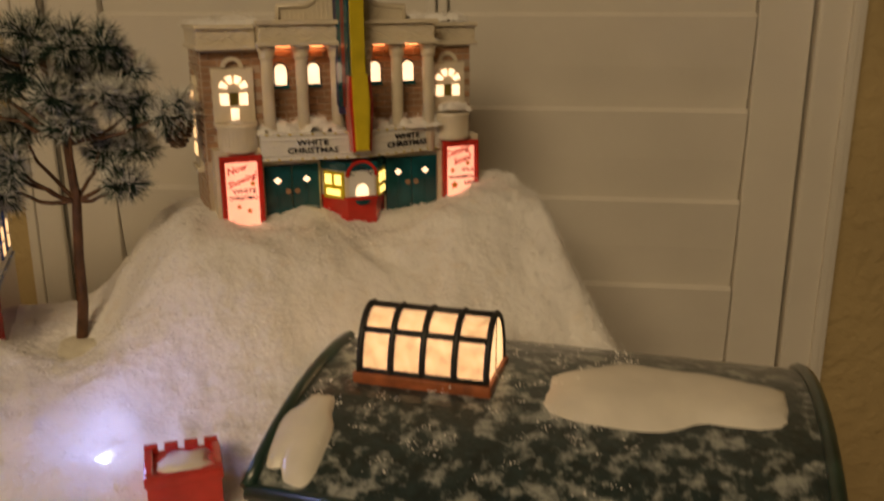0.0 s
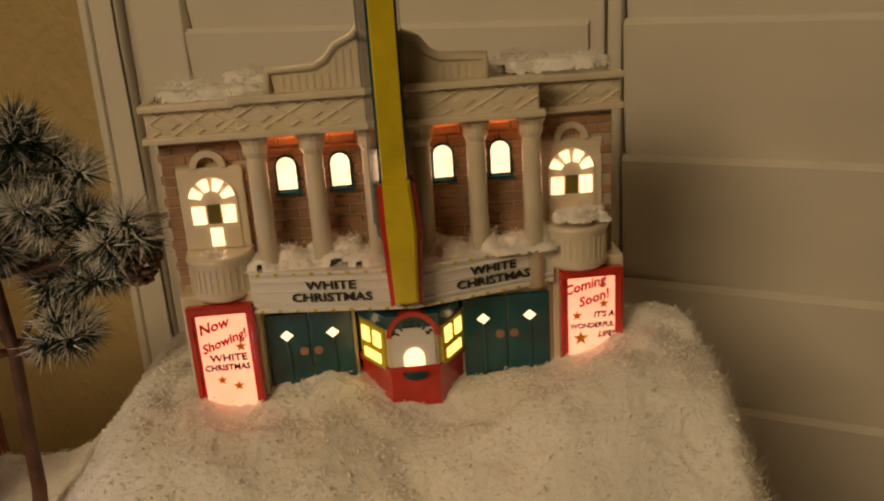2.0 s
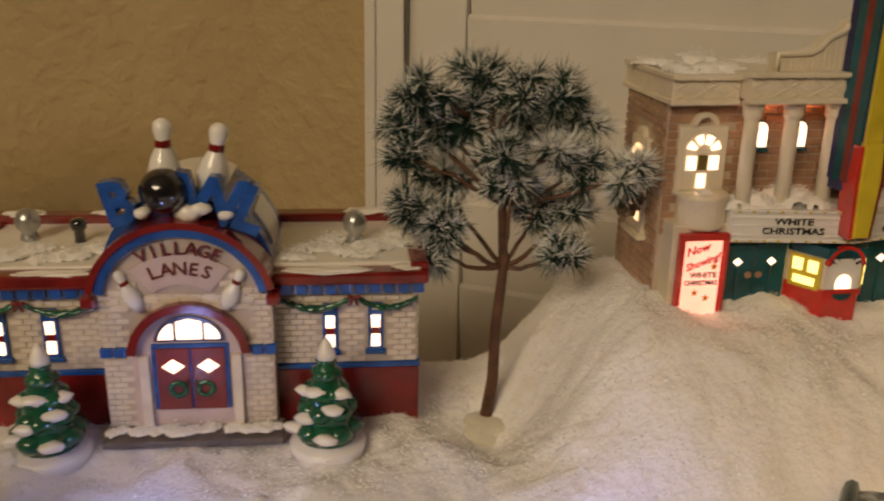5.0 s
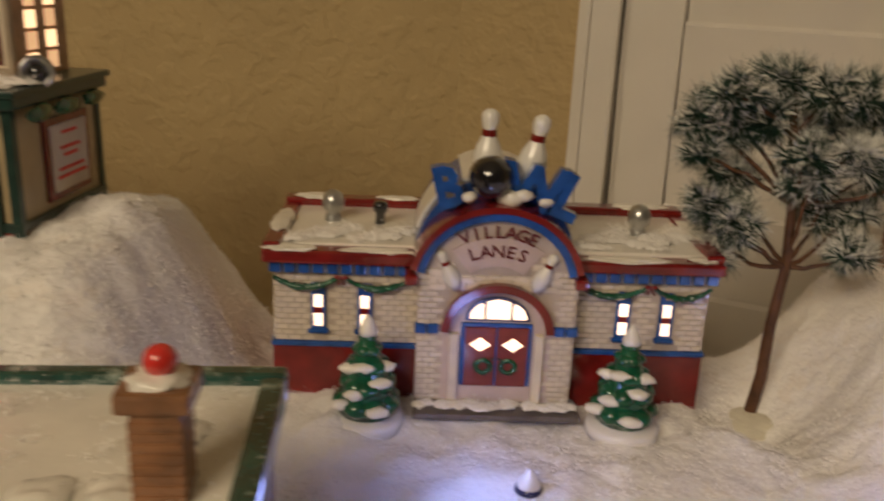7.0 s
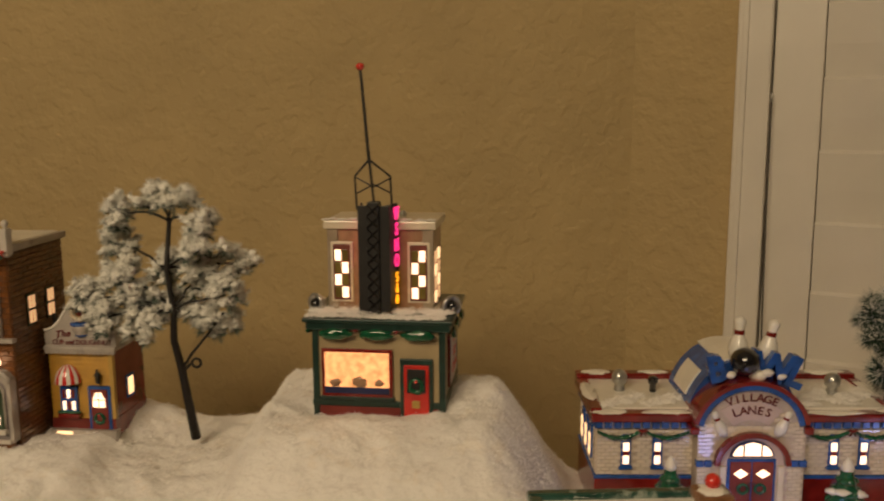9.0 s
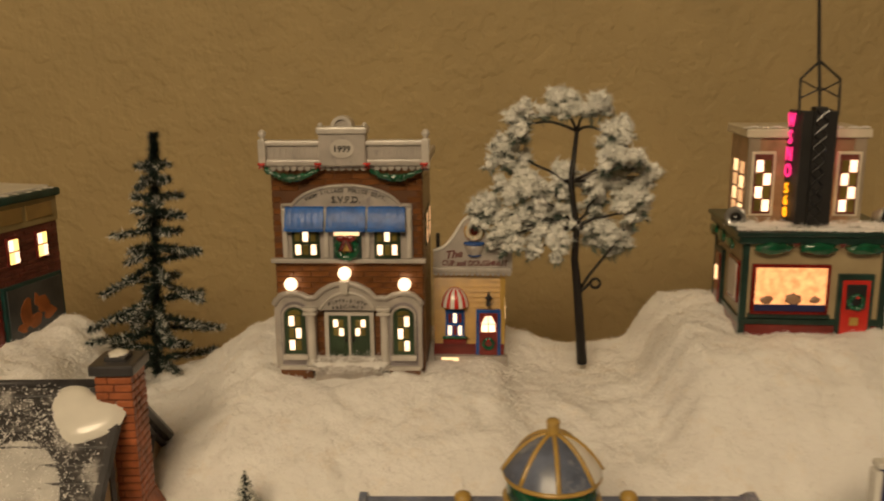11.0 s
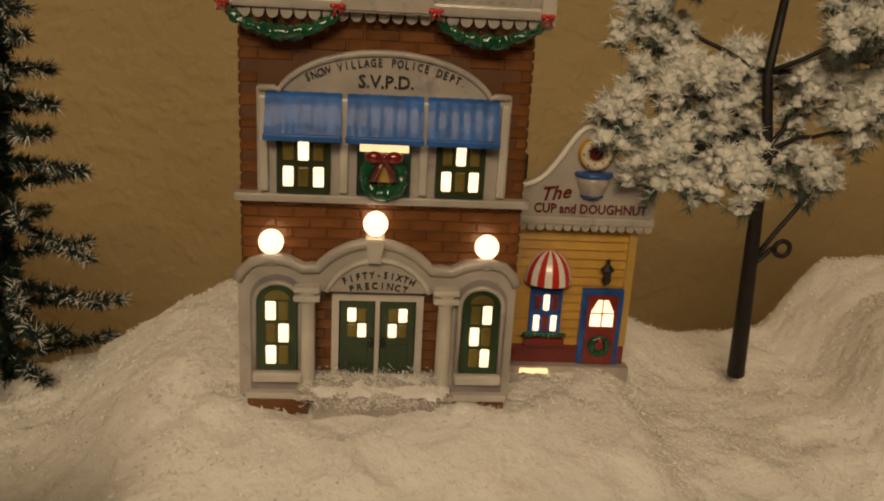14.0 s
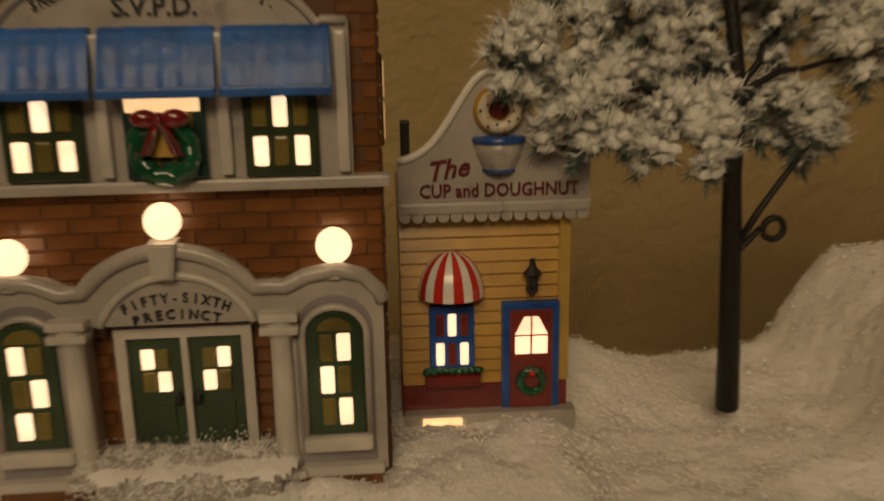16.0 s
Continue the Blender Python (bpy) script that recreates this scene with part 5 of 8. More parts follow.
# ---- glazed evergreens beside the bowling alley ----
def glazed_tree(m, s, seed):
    t = thing("ceramic_evergreen", m, "glossy green ceramic evergreen with white snow patches", "tree", "evergreens beside the bowling alley")
    part("snow_base", lathe([(0.0165 * s, -0.006), (0.0175 * s, 0.0), (0.0162 * s, 0.0022), (0.009 * s, 0.004), (0.0005, 0.0045)], n=28), GLAZE_SNOW, t, "white snow foot", True)
    crown = bmesh.new()
    rnd = random.Random(seed)
    for z, r, n, k in ((0.011, 0.0128, 8, 0.0072), (0.0215, 0.0105, 7, 0.0064), (0.0315, 0.0078, 6, 0.0052), (0.0405, 0.005, 5, 0.004), (0.0475, 0.0024, 4, 0.003)):
        for i in range(n):
            a = math.tau * (i + 0.5 * rnd.random()) / n
            ball((r * s * 0.72 * math.cos(a), r * s * 0.72 * math.sin(a), z * s - 0.001), k * s, k * s, k * s * 0.82, 2, crown, 0.25, rnd.randint(0, 50))
    lathe([(0.013 * s, 0.004), (0.011 * s, 0.02 * s), (0.007 * s, 0.035 * s), (0.002 * s, 0.052 * s)], n=16, bm=crown)
    part("crown", crown, GREEN, t, "glossy green boughs", True)
    for k, (a, z, r) in enumerate(((250, 0.032, 0.0078), (300, 0.024, 0.0105), (240, 0.019, 0.0125), (285, 0.011, 0.0158), (330, 0.031, 0.0082), (200, 0.03, 0.0085), (215, 0.012, 0.015))):
        c = (r * s * math.cos(radians(a)), r * s * math.sin(radians(a)), z * s)
        part("snow_patch", ball(c, 0.0056 * s, 0.0034 * s, 0.003 * s, 2, None, 0.35, k + seed), GLAZE_SNOW, t, "", True)
    part("snow_tip", lathe([(0.0042 * s, 0.0475 * s), (0.004 * s, 0.0505 * s), (0.0022 * s, 0.0555 * s), (0.0004, 0.0585 * s)], n=14), GLAZE_SNOW, t, "white snow tip", True)
    return t


BROADER = Matrix.Diagonal((1.12, 1.12, 0.98, 1))
glazed_tree(pose(-0.0886, 0.44, 0.0165, 0, 0, 8) @ BROADER, 1.0, 2)
glazed_tree(pose(0.0464, 0.4451, 0.0155, 0, 0, -15) @ BROADER, 1.0, 5)


# ---- the radio station ----
def radio_station():
    r = thing("radio_station", pose(-0.3644, 0.4531, 0.0104, 0, 0, -3.98) @ Matrix.Scale(1.0173, 4), "cream and dark green ceramic radio station with a neon tower", "radio station")
    X0, X1, D = 0.0, 0.1, 0.086
    part("wall", box(X0, X1, 0, D, 0.05, 0.158, 0.0008), shade("cream_wall_glaze", (0.42, 0.33, 0.19), 0.4, spread=0.1, scale=50, coat=0.3), r, "cream ground-floor wall")
    part("brick_base", box(X0 - 0.0012, X1 + 0.0012, -0.0012, D + 0.001, 0.05, 0.0945, 0.0008), DEEP_RED, r, "dark red base")
    part("green_rail", box(X0 - 0.002, X1 + 0.002, -0.0022, D + 0.002, 0.0945, 0.0992, 0.0009), DARK_GREEN, r, "dark green rail")
    for x in (X0 - 0.0015, X1 - 0.0035):
        for y in (-0.0018, D - 0.003):
            part("corner_post", box(x, x + 0.005, y, y + 0.005, 0.05, 0.16, 0.0008), DARK_GREEN, r)
    cor = part("cornice", box(X0 - 0.0055, X1 + 0.0055, -0.0055, D + 0.004, 0.1552, 0.1625, 0.0015), DARK_GREEN, r, "dark green cornice")
    part("cornice_lip", box(X0 - 0.0075, X1 + 0.0075, -0.0075, D + 0.005, 0.1612, 0.1648, 0.0012), DARK_GREEN, cor)
    # shop window
    win = part("shop_window", box(0.0058, 0.0612, -0.003, 0.001, 0.1015, 0.1402, 0.0008), RED, r, "red framed shop window, lit scene behind")
    part("glass", box(0.0085, 0.0585, -0.0037, -0.002, 0.1095, 0.1378, 0.0004), LIT_SCENE, win, "warm lit shop interior")
    part("counter", box(0.0085, 0.0585, -0.0042, -0.0026, 0.1055, 0.1105, 0.0004), NAVY, win)
    for k, (a, z, w, h) in enumerate(((0.012, 0.111, 0.01, 0.006), (0.03, 0.1105, 0.012, 0.0085), (0.047, 0.111, 0.0075, 0.0065))):
        part("display", ball((a + w / 2, -0.0036, z + h / 2), w / 2, 0.0009, h / 2, 2, None, 0.5, k), TAN_BRICK, win, "", True)
    part("window_ledge", box(0.0045, 0.0625, -0.0045, 0.001, 0.1, 0.1028, 0.0007), DARK_GREEN, win)
    # door
    dr = part("door_frame", box(0.0668, 0.092, -0.003, 0.001, 0.06, 0.1335, 0.0007), DARK_GREEN, r, "dark green door frame")
    leaf = part("door", box(0.0698, 0.0892, -0.004, -0.001, 0.06, 0.1292, 0.0006), BRIGHT_RED, dr, "bright red door")
    part("door_glass", box(0.0725, 0.0865, -0.0046, -0.003, 0.1075, 0.1262, 0.0004), SOOT, leaf, "dark door glass")
    wreath(leaf, 0.0795, -0.0055, 0.1135, 0.0048)
    part("door_plate", box(0.0762, 0.0822, -0.0047, -0.003, 0.0955, 0.1015, 0.0004), GOLD, leaf)
    # garlands
    for k in range(3):
        x = 0.004 + 0.0315 * k
        bm = ball((x + 0.0145, -0.0068, 0.1528), 0.0125, 0.0022, 0.0042, 3, None, 0.35, k)
        part("garland", bm, GREEN, r, "green glazed garland swag", True)
        if k:
            bow(r, x - 0.0016, -0.0078, 0.1562, 0.0018)
    ml = Matrix.Translation((X0, D, 0)) @ Matrix.Rotation(radians(-90), 4, "Z")
    mr = Matrix.Translation((X1, 0, 0)) @ Matrix.Rotation(radians(90), 4, "Z")
    for m in (ml, mr):
        for k in range(3):
            part("garland", merge(None, ball((0.016 + 0.027 * k, -0.0068, 0.1518), 0.0122, 0.0022, 0.0045, 2, None, 0.35, k), m), GREEN, r, "green glazed garland swag", True)
    fr2 = part("bill_frame", merge(None, box(0.026, 0.071, -0.002, 0.001, 0.103, 0.146, 0.0006), mr), DEEP_RED, r, "framed bill on the side wall")
    part("bill", merge(None, box(0.03, 0.067, -0.0028, -0.001, 0.107, 0.142, 0.0004), mr), PAPER, fr2, "pale printed bill")
    for w, z in ((0.016, 0.1365), (0.02, 0.1285), (0.014, 0.1245), (0.026, 0.1175), (0.03, 0.1135)):
        part("print_bar", merge(None, box(0.0485 - w / 2, 0.0485 + w / 2, -0.0032, -0.0025, z, z + 0.0018, 0.0002), mr), REDINK, fr2)
    fl = part("bill_frame", merge(None, box(0.05, 0.078, -0.002, 0.001, 0.108, 0.14, 0.0006), ml), RED, r, "framed bill on the side wall")
    part("bill", merge(None, box(0.053, 0.075, -0.0028, -0.001, 0.111, 0.137, 0.0004), ml), PAPER, fl)
    sd = part("side_door", merge(None, box(0.012, 0.032, -0.003, 0.001, 0.06, 0.138, 0.0007), ml), DARK_GREEN, r)
    part("side_leaf", merge(None, box(0.0145, 0.0295, -0.0042, -0.001, 0.06, 0.1345, 0.0005), ml), DEEP_RED, sd, "dark red side door")
    part("pane", merge(None, box(0.0185, 0.0255, -0.005, -0.003, 0.112, 0.1235, 0.0003), ml), LIT_SIDE, sd)
    # the upper storey
    U0, U1, UY, UD, UZ = 0.006, 0.088, 0.0285, 0.083, 0.2295
    up = part("upper_wall", box(U0, U1, UY, UD, 0.158, UZ, 0.0008), TAN_BRICK, r, "brown brick upper storey")
    for x in (U0 - 0.001, U1 - 0.0075):
        part("pilaster", box(x, x + 0.0085, UY - 0.0014, UY + 0.002, 0.158, UZ, 0.0006), shade("stone_pilaster", (0.36, 0.29, 0.21), 0.4, spread=0.12, coat=0.3), up)
    part("upper_cornice", box(U0 - 0.0035, U1 + 0.0035, UY - 0.0035, UD + 0.003, 0.2285, 0.2352, 0.0012), CREAM, up, "cream cornice with snow")
    for x, flip in ((0.0165, 1), (0.0775, -1)):
        wf = part("tower_window", box(x - 0.0088, x + 0.0088, UY - 0.0016, UY + 0.001, 0.1705, 0.2185, 0.0006), CREAM, up, "narrow window, staggered lit panes")
        part("window_bed", box(x - 0.0068, x + 0.0068, UY - 0.0021, UY, 0.172, 0.2165, 0.0004), DARK_BRICK, wf)
        for k in range(4):
            sx = (0.0028 if k % 2 else -0.0028) * flip
            pane(wf, x + sx - 0.0025, x + sx + 0.0025, UY - 0.0025, 0.2035 - 0.0098 * k, 0.2122 - 0.0098 * k)
            pane(wf, x - sx - 0.0025, x - sx + 0.0025, UY - 0.0023, 0.2035 - 0.0098 * k, 0.2122 - 0.0098 * k, AMBER)
    for m, off in ((Matrix.Translation((U0, UD, 0)) @ Matrix.Rotation(radians(-90), 4, "Z"), 0), (Matrix.Translation((U1, UY, 0)) @ Matrix.Rotation(radians(90), 4, "Z"), 1)):
        for c0 in (0.014, 0.033):
            for k in range(4):
                lit = (k + (c0 > 0.03) + off) % 2 == 0
                part("pane", merge(None, box(c0, c0 + 0.0095, -0.0008, 0.0005, 0.2 - 0.0108 * k, 0.2088 - 0.0108 * k, 0.0003), m), LIT_SIDE if lit else LIT_DIM, up)
    # loudspeakers at the roof corners
    for x, y, a in ((0.102, 0.024, 35), (-0.001, 0.022, -35)):
        sp = part("loudspeaker", lathe([(0.0035, -0.005), (0.0078, 0.002), (0.0084, 0.004), (0.0078, 0.0052), (0.006, 0.0048), (0.003, 0.0015)], (0, 0, 0), 22, None, Matrix.Translation((x, y, 0.1705)) @ Matrix.Rotation(radians(a), 4, "Z") @ Matrix.Rotation(radians(90), 4, "X")), SILVER, r, "round grey loudspeaker", True)
        part("speaker_cone", ball((x + 0.004 * math.sin(radians(a)), y - 0.004 * math.cos(radians(a)), 0.1705), 0.0042, sub=2), BLACK, sp, "", True)
    part("roof_vent", ball((0.06, 0.06, 0.237), 0.003, sub=2), SILVER, r, "", True)
    # the neon tower: two sign faces meeting at a black truss
    ax, ay = 0.0468, 0.0035
    tower = part("tower_truss", box(ax - 0.0045, ax + 0.0045, ay - 0.001, ay + 0.01, 0.163, 0.252, 0.0006), SOOT, r, "black tower truss")
    for k in range(9):
        z = 0.17 + 0.009 * k
        part("truss_brace", tube([(ax - 0.0042, ay - 0.002, z), (ax + 0.0042, ay - 0.002, z + 0.008)], 0.0006, 5), BLACK, tower)
        part("truss_brace", tube([(ax + 0.0042, ay - 0.002, z), (ax - 0.0042, ay - 0.002, z + 0.008)], 0.0006, 5), BLACK, tower)
    for s in (-1, 1):
        a = radians(77) * s
        part("tower_front", box(min(ax + s * 0.0045, ax + s * 0.0122), max(ax + s * 0.0045, ax + s * 0.0122), ay + 0.0012, ay + 0.0035, 0.168, 0.2492, 0.0005), SOOT, tower, "black front panel")
        m = Matrix.Translation((ax + s * 0.0102, ay + 0.003, 0)) @ Matrix.Rotation(a, 4, "Z")
        lo, hi = (0.0, 0.021) if s > 0 else (-0.021, 0.0)
        f = part("sign_face", merge(None, box(lo, hi, 0, 0.0022, 0.168, 0.2492, 0.0005), m), SOOT, tower, "black sign face with neon")
        n0, n1 = (0.0105, 0.0195) if s > 0 else (-0.0195, -0.0105)
        for q, ch in enumerate("WSNO"):
            bm = words(ch, 0.0142, 0.0004)
            bmesh.ops.transform(bm, matrix=Matrix.Translation(((n0 + n1) / 2, -0.0012, 0.2372 - 0.0122 * q)) @ Matrix.Diagonal((0.75 if ch != "W" else 0.62, 1, 1, 1)), verts=bm.verts[:])
            part("neon_letter", merge(None, bm, m), PINK_LED, f, "pink neon letter")
        for q, ch in enumerate("560"):
            bm = words(ch, 0.0105, 0.0004)
            bmesh.ops.translate(bm, verts=bm.verts[:], vec=((n0 + n1) / 2, -0.0012, 0.1888 - 0.0088 * q))
            part("neon_number", merge(None, bm, m), ORANGE_LED, f, "orange neon number")
        for q in range(10):
            e = hi if s > 0 else lo
            part("edge_led", merge(None, ball((e, 0.001, 0.245 - 0.005 * q), 0.0009, sub=1), m), RED_LED, f)
    bm = bmesh.new()
    for s in (-1, 1):
        tube([(ax + s * 0.0135, ay + 0.006, 0.246), (ax - 0.001 + s * 0.0135, ay + 0.006, 0.271), (ax - 0.003, ay + 0.004, 0.2835)], 0.0009, 6, bm)
        tube([(ax + s * 0.0135, ay + 0.006, 0.258), (ax, ay + 0.005, 0.265)], 0.0006, 5, bm)
        tube([(ax + s * 0.0135, ay + 0.006, 0.27), (ax, ay + 0.005, 0.263)], 0.0006, 5, bm)
    tube([(ax, ay + 0.005, 0.25), (ax - 0.003, ay + 0.005, 0.283)], 0.0011, 6, bm)
    part("tower_cage", bm, SOOT, tower, "thin black wire cage")
    part("mast", tube([(ax - 0.003, ay + 0.005, 0.28), (ax - 0.0085, ay + 0.005, 0.349)], 0.0013, 10, None, 0.0011), SOOT, tower, "slim black mast")
    part("mast_light", ball((ax - 0.0087, ay + 0.005, 0.3515), 0.0034, 0.0034, 0.0028, 2), BRIGHT_RED, tower, "red mast tip", True)
    # roof snow
    spots = [(0.0 + 0.0095 * i, -0.001, 0.165, 0.0065) for i in range(11)] + [(0.0 + 0.012 * i, 0.016, 0.165, 0.009) for i in range(9)]
    lumps(r, spots, SNOW, "roof_snow", "loose snow on the lower roof", 21, 4, 0.3)
    fluff(r, spots, 22, 70, 0.0008)
    fibres(r, spots, 34, 70, 0.0035)
    spots = [(0.006 + 0.01 * i, 0.03, 0.2355, 0.005) for i in range(9)]
    lumps(r, spots, SNOW, "cornice_snow", "snow on the upper cornice", 23, 4, 0.3)
    return r


radio_station()



# ---- the police station ----
def along_x(pts, x0, x1, bm=None):
    """An outline in y and z, carried from x0 to x1."""
    tmp = prism(pts, x0, x1)
    for v in tmp.verts:
        v.co = Vector((v.co.y, v.co.x, v.co.z))
    bmesh.ops.recalc_face_normals(tmp, faces=tmp.faces[:])
    return merge(bm, tmp)


def paned_window(parent, x0, x1, z0, z1, y, cols, rows, lit, material, border=0.0016, name="window", label="green framed window with lit panes", other=None, deep=0.002, lit_material=None):
    """A framed window; lit: the (column, row from below) that glow, the others are amber glass."""
    win = part(name, box(x0, x1, y - deep, y + 0.001, z0, z1, 0.0006), material, parent, label)
    w, h = (x1 - x0 - 2 * border) / cols, (z1 - z0 - 2 * border) / rows
    for i in range(cols):
        for j in range(rows):
            a, c = x0 + border + i * w, z0 + border + j * h
            part("pane", box(a + w * 0.15, a + w * 0.85, y - deep - 0.0009, y - deep + 0.0012, c + h * 0.12, c + h * 0.88, 0.0009),
                 (lit_material or LIT) if (i, j) in lit else (other or AMBER), win)
    return win


def ribbed_skin(profile, x0, x1, ribs):
    """A sloping skin over the profile in y and z, with soft rounded ribs."""
    bm = bmesh.new()
    n, rows = ribs * 8, []
    for k in range(17):
        f = k / 16 * (len(profile) - 1)
        i = min(int(f), len(profile) - 2)
        (ya, za), (yb, zb) = profile[i], profile[i + 1]
        y, z = ya + (yb - ya) * (f - i), za + (zb - za) * (f - i)
        row = []
        for j in range(n + 1):
            x = x0 + (x1 - x0) * j / n
            h = 0.0002 * math.sin(math.pi * ribs * j / n) ** 2 + 0.00016 * noise.noise((x * 300, z * 300, 2.0))
            row.append(bm.verts.new((x, y - 0.85 * h, z + 0.5 * h)))
        rows.append(row)
    for r0, r1 in zip(rows, rows[1:]):
        for j in range(n):
            bm.faces.new((r0[j], r1[j], r1[j + 1], r0[j + 1]))
    bmesh.ops.recalc_face_normals(bm, faces=bm.faces[:])
    return bm


def police_station():
    b = thing("police_station", pose(-0.6988, 0.4477, 0.0049, 0, 0, -1.86) @ Matrix.Diagonal((0.9935, 1.016, 1.016, 1)), "orange brick ceramic police station with blue awnings", "police station")
    body = part("wall", box(-0.012, 0.098, 0, 0.08, 0.045, 0.221, 0.0008), MORTAR_DARK, b, "orange brown brick wall")
    w, h = 0.0132, 0.0042
    full, short = brick_mesh("brick", w, h * 0.95, 0.0006, ORANGE_BRICK), brick_mesh("short_brick", w / 2, h * 0.95, 0.0006, ORANGE_BRICK)
    full["wide"], short["wide"] = w, w / 2
    holes = [(-0.0054, 0.0907, 0.1525, 0.2), (0.012, 0.074, 0.2, 0.2075), (-1, 0.013, 0, 0.124), (0.071, 1, 0, 0.124), (0.024, 0.0605, 0, 0.113), (-1, 1, 0.1495, 0.1526)]
    brick_parts(body, (full, short), -0.0117, 0.0977, 0.08, 0.2203, 0.0, w, h, holes)
    brick_stuff(body, 0.0005, 0.0795, 0.05, 0.2203, 0.0, w, h, ORANGE_BRICK, [(0.02, 0.034, 0.155, 0.185), (0.048, 0.062, 0.155, 0.185)], 0.0006, Matrix.Translation((0.098, 0, 0)) @ Matrix.Rotation(radians(90), 4, "Z"))
    brick_stuff(body, 0.0005, 0.0795, 0.05, 0.2203, 0.0, w, h, ORANGE_BRICK, [], 0.0006, Matrix.Translation((-0.012, 0.08, 0)) @ Matrix.Rotation(radians(-90), 4, "Z"))
    for y in (0.021, 0.049):
        win = part("side_window", box(0.0975, 0.0995, y, y + 0.012, 0.157, 0.183, 0.0006), OLIVE, b, "green framed side window, dim light")
        for z in (0.159, 0.171):
            for k in (0.0015, 0.0065):
                part("pane", box(0.099, 0.0999, y + k, y + k + 0.004, z, z + 0.01, 0.0003), LIT_DIM, win)
    # roof, cornice and pediment
    part("roof", box(-0.011, 0.097, 0.003, 0.079, 0.2215, 0.2265, 0.0015), GLAZE_SNOW, b, "snow covered flat roof")
    cor = part("cornice", box(-0.018, 0.103, -0.0065, 0.003, 0.2203, 0.2248, 0.0012), GREYWHITE, b, "grey white cornice with balls and scallops")
    part("cornice_side", box(0.0985, 0.103, 0.003, 0.08, 0.2203, 0.2262, 0.001), GREYWHITE, cor)
    part("cornice_side", box(-0.018, -0.0125, 0.003, 0.08, 0.2203, 0.2262, 0.001), GREYWHITE, cor)
    part("cornice_panel", box(-0.0165, 0.1015, -0.0045, 0.0025, 0.2245, 0.2352, 0.0006), GREYWHITE, cor)
    part("cornice_rail", box(-0.018, 0.103, -0.0068, 0.0035, 0.2346, 0.2382, 0.0014), STONE_TRIM, cor)
    for x0, n in ((-0.0145, 9), (0.0605, 9)):
        for i in range(n):
            part("lattice_slat", box(x0 + 0.0045 * i, x0 + 0.0045 * i + 0.0021, -0.005, -0.004, 0.2258, 0.2348, 0.0004), GREYWHITE, cor)
    for i in range(24):
        x = -0.0165 + 0.00504 * i
        part("scallop", prism([(x, 0.2205)] + arc(x + 0.0022, 0.2192, 0.0022, 0.0024, 180, 360, 6) + [(x + 0.0044, 0.2205)], -0.0048, -0.001), GREYWHITE, cor)
    for x in (-0.0163, 0.1013):
        post = part("post", box(x - 0.0028, x + 0.0028, -0.0075, 0.0004, 0.2185, 0.2392, 0.0009), STONE_TRIM, cor)
        part("finial", lathe([(0.0018, 0), (0.0013, 0.001), (0.0028, 0.0028), (0.0029, 0.0045), (0.0016, 0.0062), (0.0004, 0.0068)], (x, -0.0035, 0.239), 14), STONE_TRIM, post, "ball finial", True)
    ped = part("pediment", prism([(0.0253, 0.2203), (0.0589, 0.2203), (0.0589, 0.2432), (0.0253, 0.2432)], -0.0092, 0.004, None, 0.0008), GREYWHITE, b, "stepped pediment with oval date plaque")
    part("pediment_cap", box(0.0238, 0.0604, -0.0108, 0.005, 0.243, 0.2478, 0.0014), STONE_TRIM, ped)
    part("pediment_arch", band(0.0421, 0.2474, 0.0054, 0.0078, 0, 180, -0.0086, 0.003), STONE_TRIM, ped)
    part("pediment_fill", prism(arc(0.0421, 0.2474, 0.0056, 0.0056, 0, 180, 14), -0.007, 0.002), GREYWHITE, ped)
    for x in (0.0262, 0.058):
        part("finial", ball((x, -0.004, 0.2488), 0.0018), STONE_TRIM, ped, "", True)
    bm = prism(arc(0.0421, 0.2328, 0.0086, 0.0066, 0, 360, 26)[:-1], -0.0102, -0.0085)
    part("plaque", bm, STONE_TRIM, ped, "oval plaque")
    writing(ped, "1999", 0.0064, 0.0421, -0.0104, 0.2306, INK)
    for x0, x1 in ((-0.0155, 0.0245), (0.0595, 0.0995)):
        garland(b, x0, x1, 0.2188, 0.0068, -0.0072, 0.0021)
    for x in (-0.0163, 0.0245, 0.0597, 0.1005):
        bow(b, x, -0.0098, 0.2222, 0.0024, None, BRIGHT_RED)
    # the arched panel with the name
    panel = part("arched_panel", prism([(-0.0054, 0.1525), (0.0907, 0.1525), (0.0907, 0.1925), (0.084, 0.1925)] + arc(0.0427, 0.1865, 0.041, 0.0199, 12, 168, 20) + [(0.0014, 0.1925), (-0.0054, 0.1925)], -0.0032, 0.001), GREYWHITE, b, "grey arched stone panel with lettering")
    part("panel_rim", tube([(x, -0.0034, z) for x, z in [(-0.0045, 0.192), (0.0014, 0.1922)] + arc(0.0427, 0.1862, 0.0412, 0.02, 165, 15, 22) + [(0.084, 0.1922), (0.09, 0.192)]], 0.0013, 8), GREYWHITE, panel, "", True)
    for x in (-0.0028, 0.0274, 0.0579, 0.0884):
        part("pilaster", box(x - 0.0016, x + 0.0016, -0.0056, -0.0028, 0.154, 0.1895, 0.0008), STONE_TRIM, panel)
    arc_writing(b, "SNOW VILLAGE POLICE DEPT.", 0.0041, 0.0427, -0.0036, 0.1325, 0.069, 49, INK, 0.78)
    writing(b, "S.V.P.D.", 0.0066, 0.0427, -0.0036, 0.1938, INK)
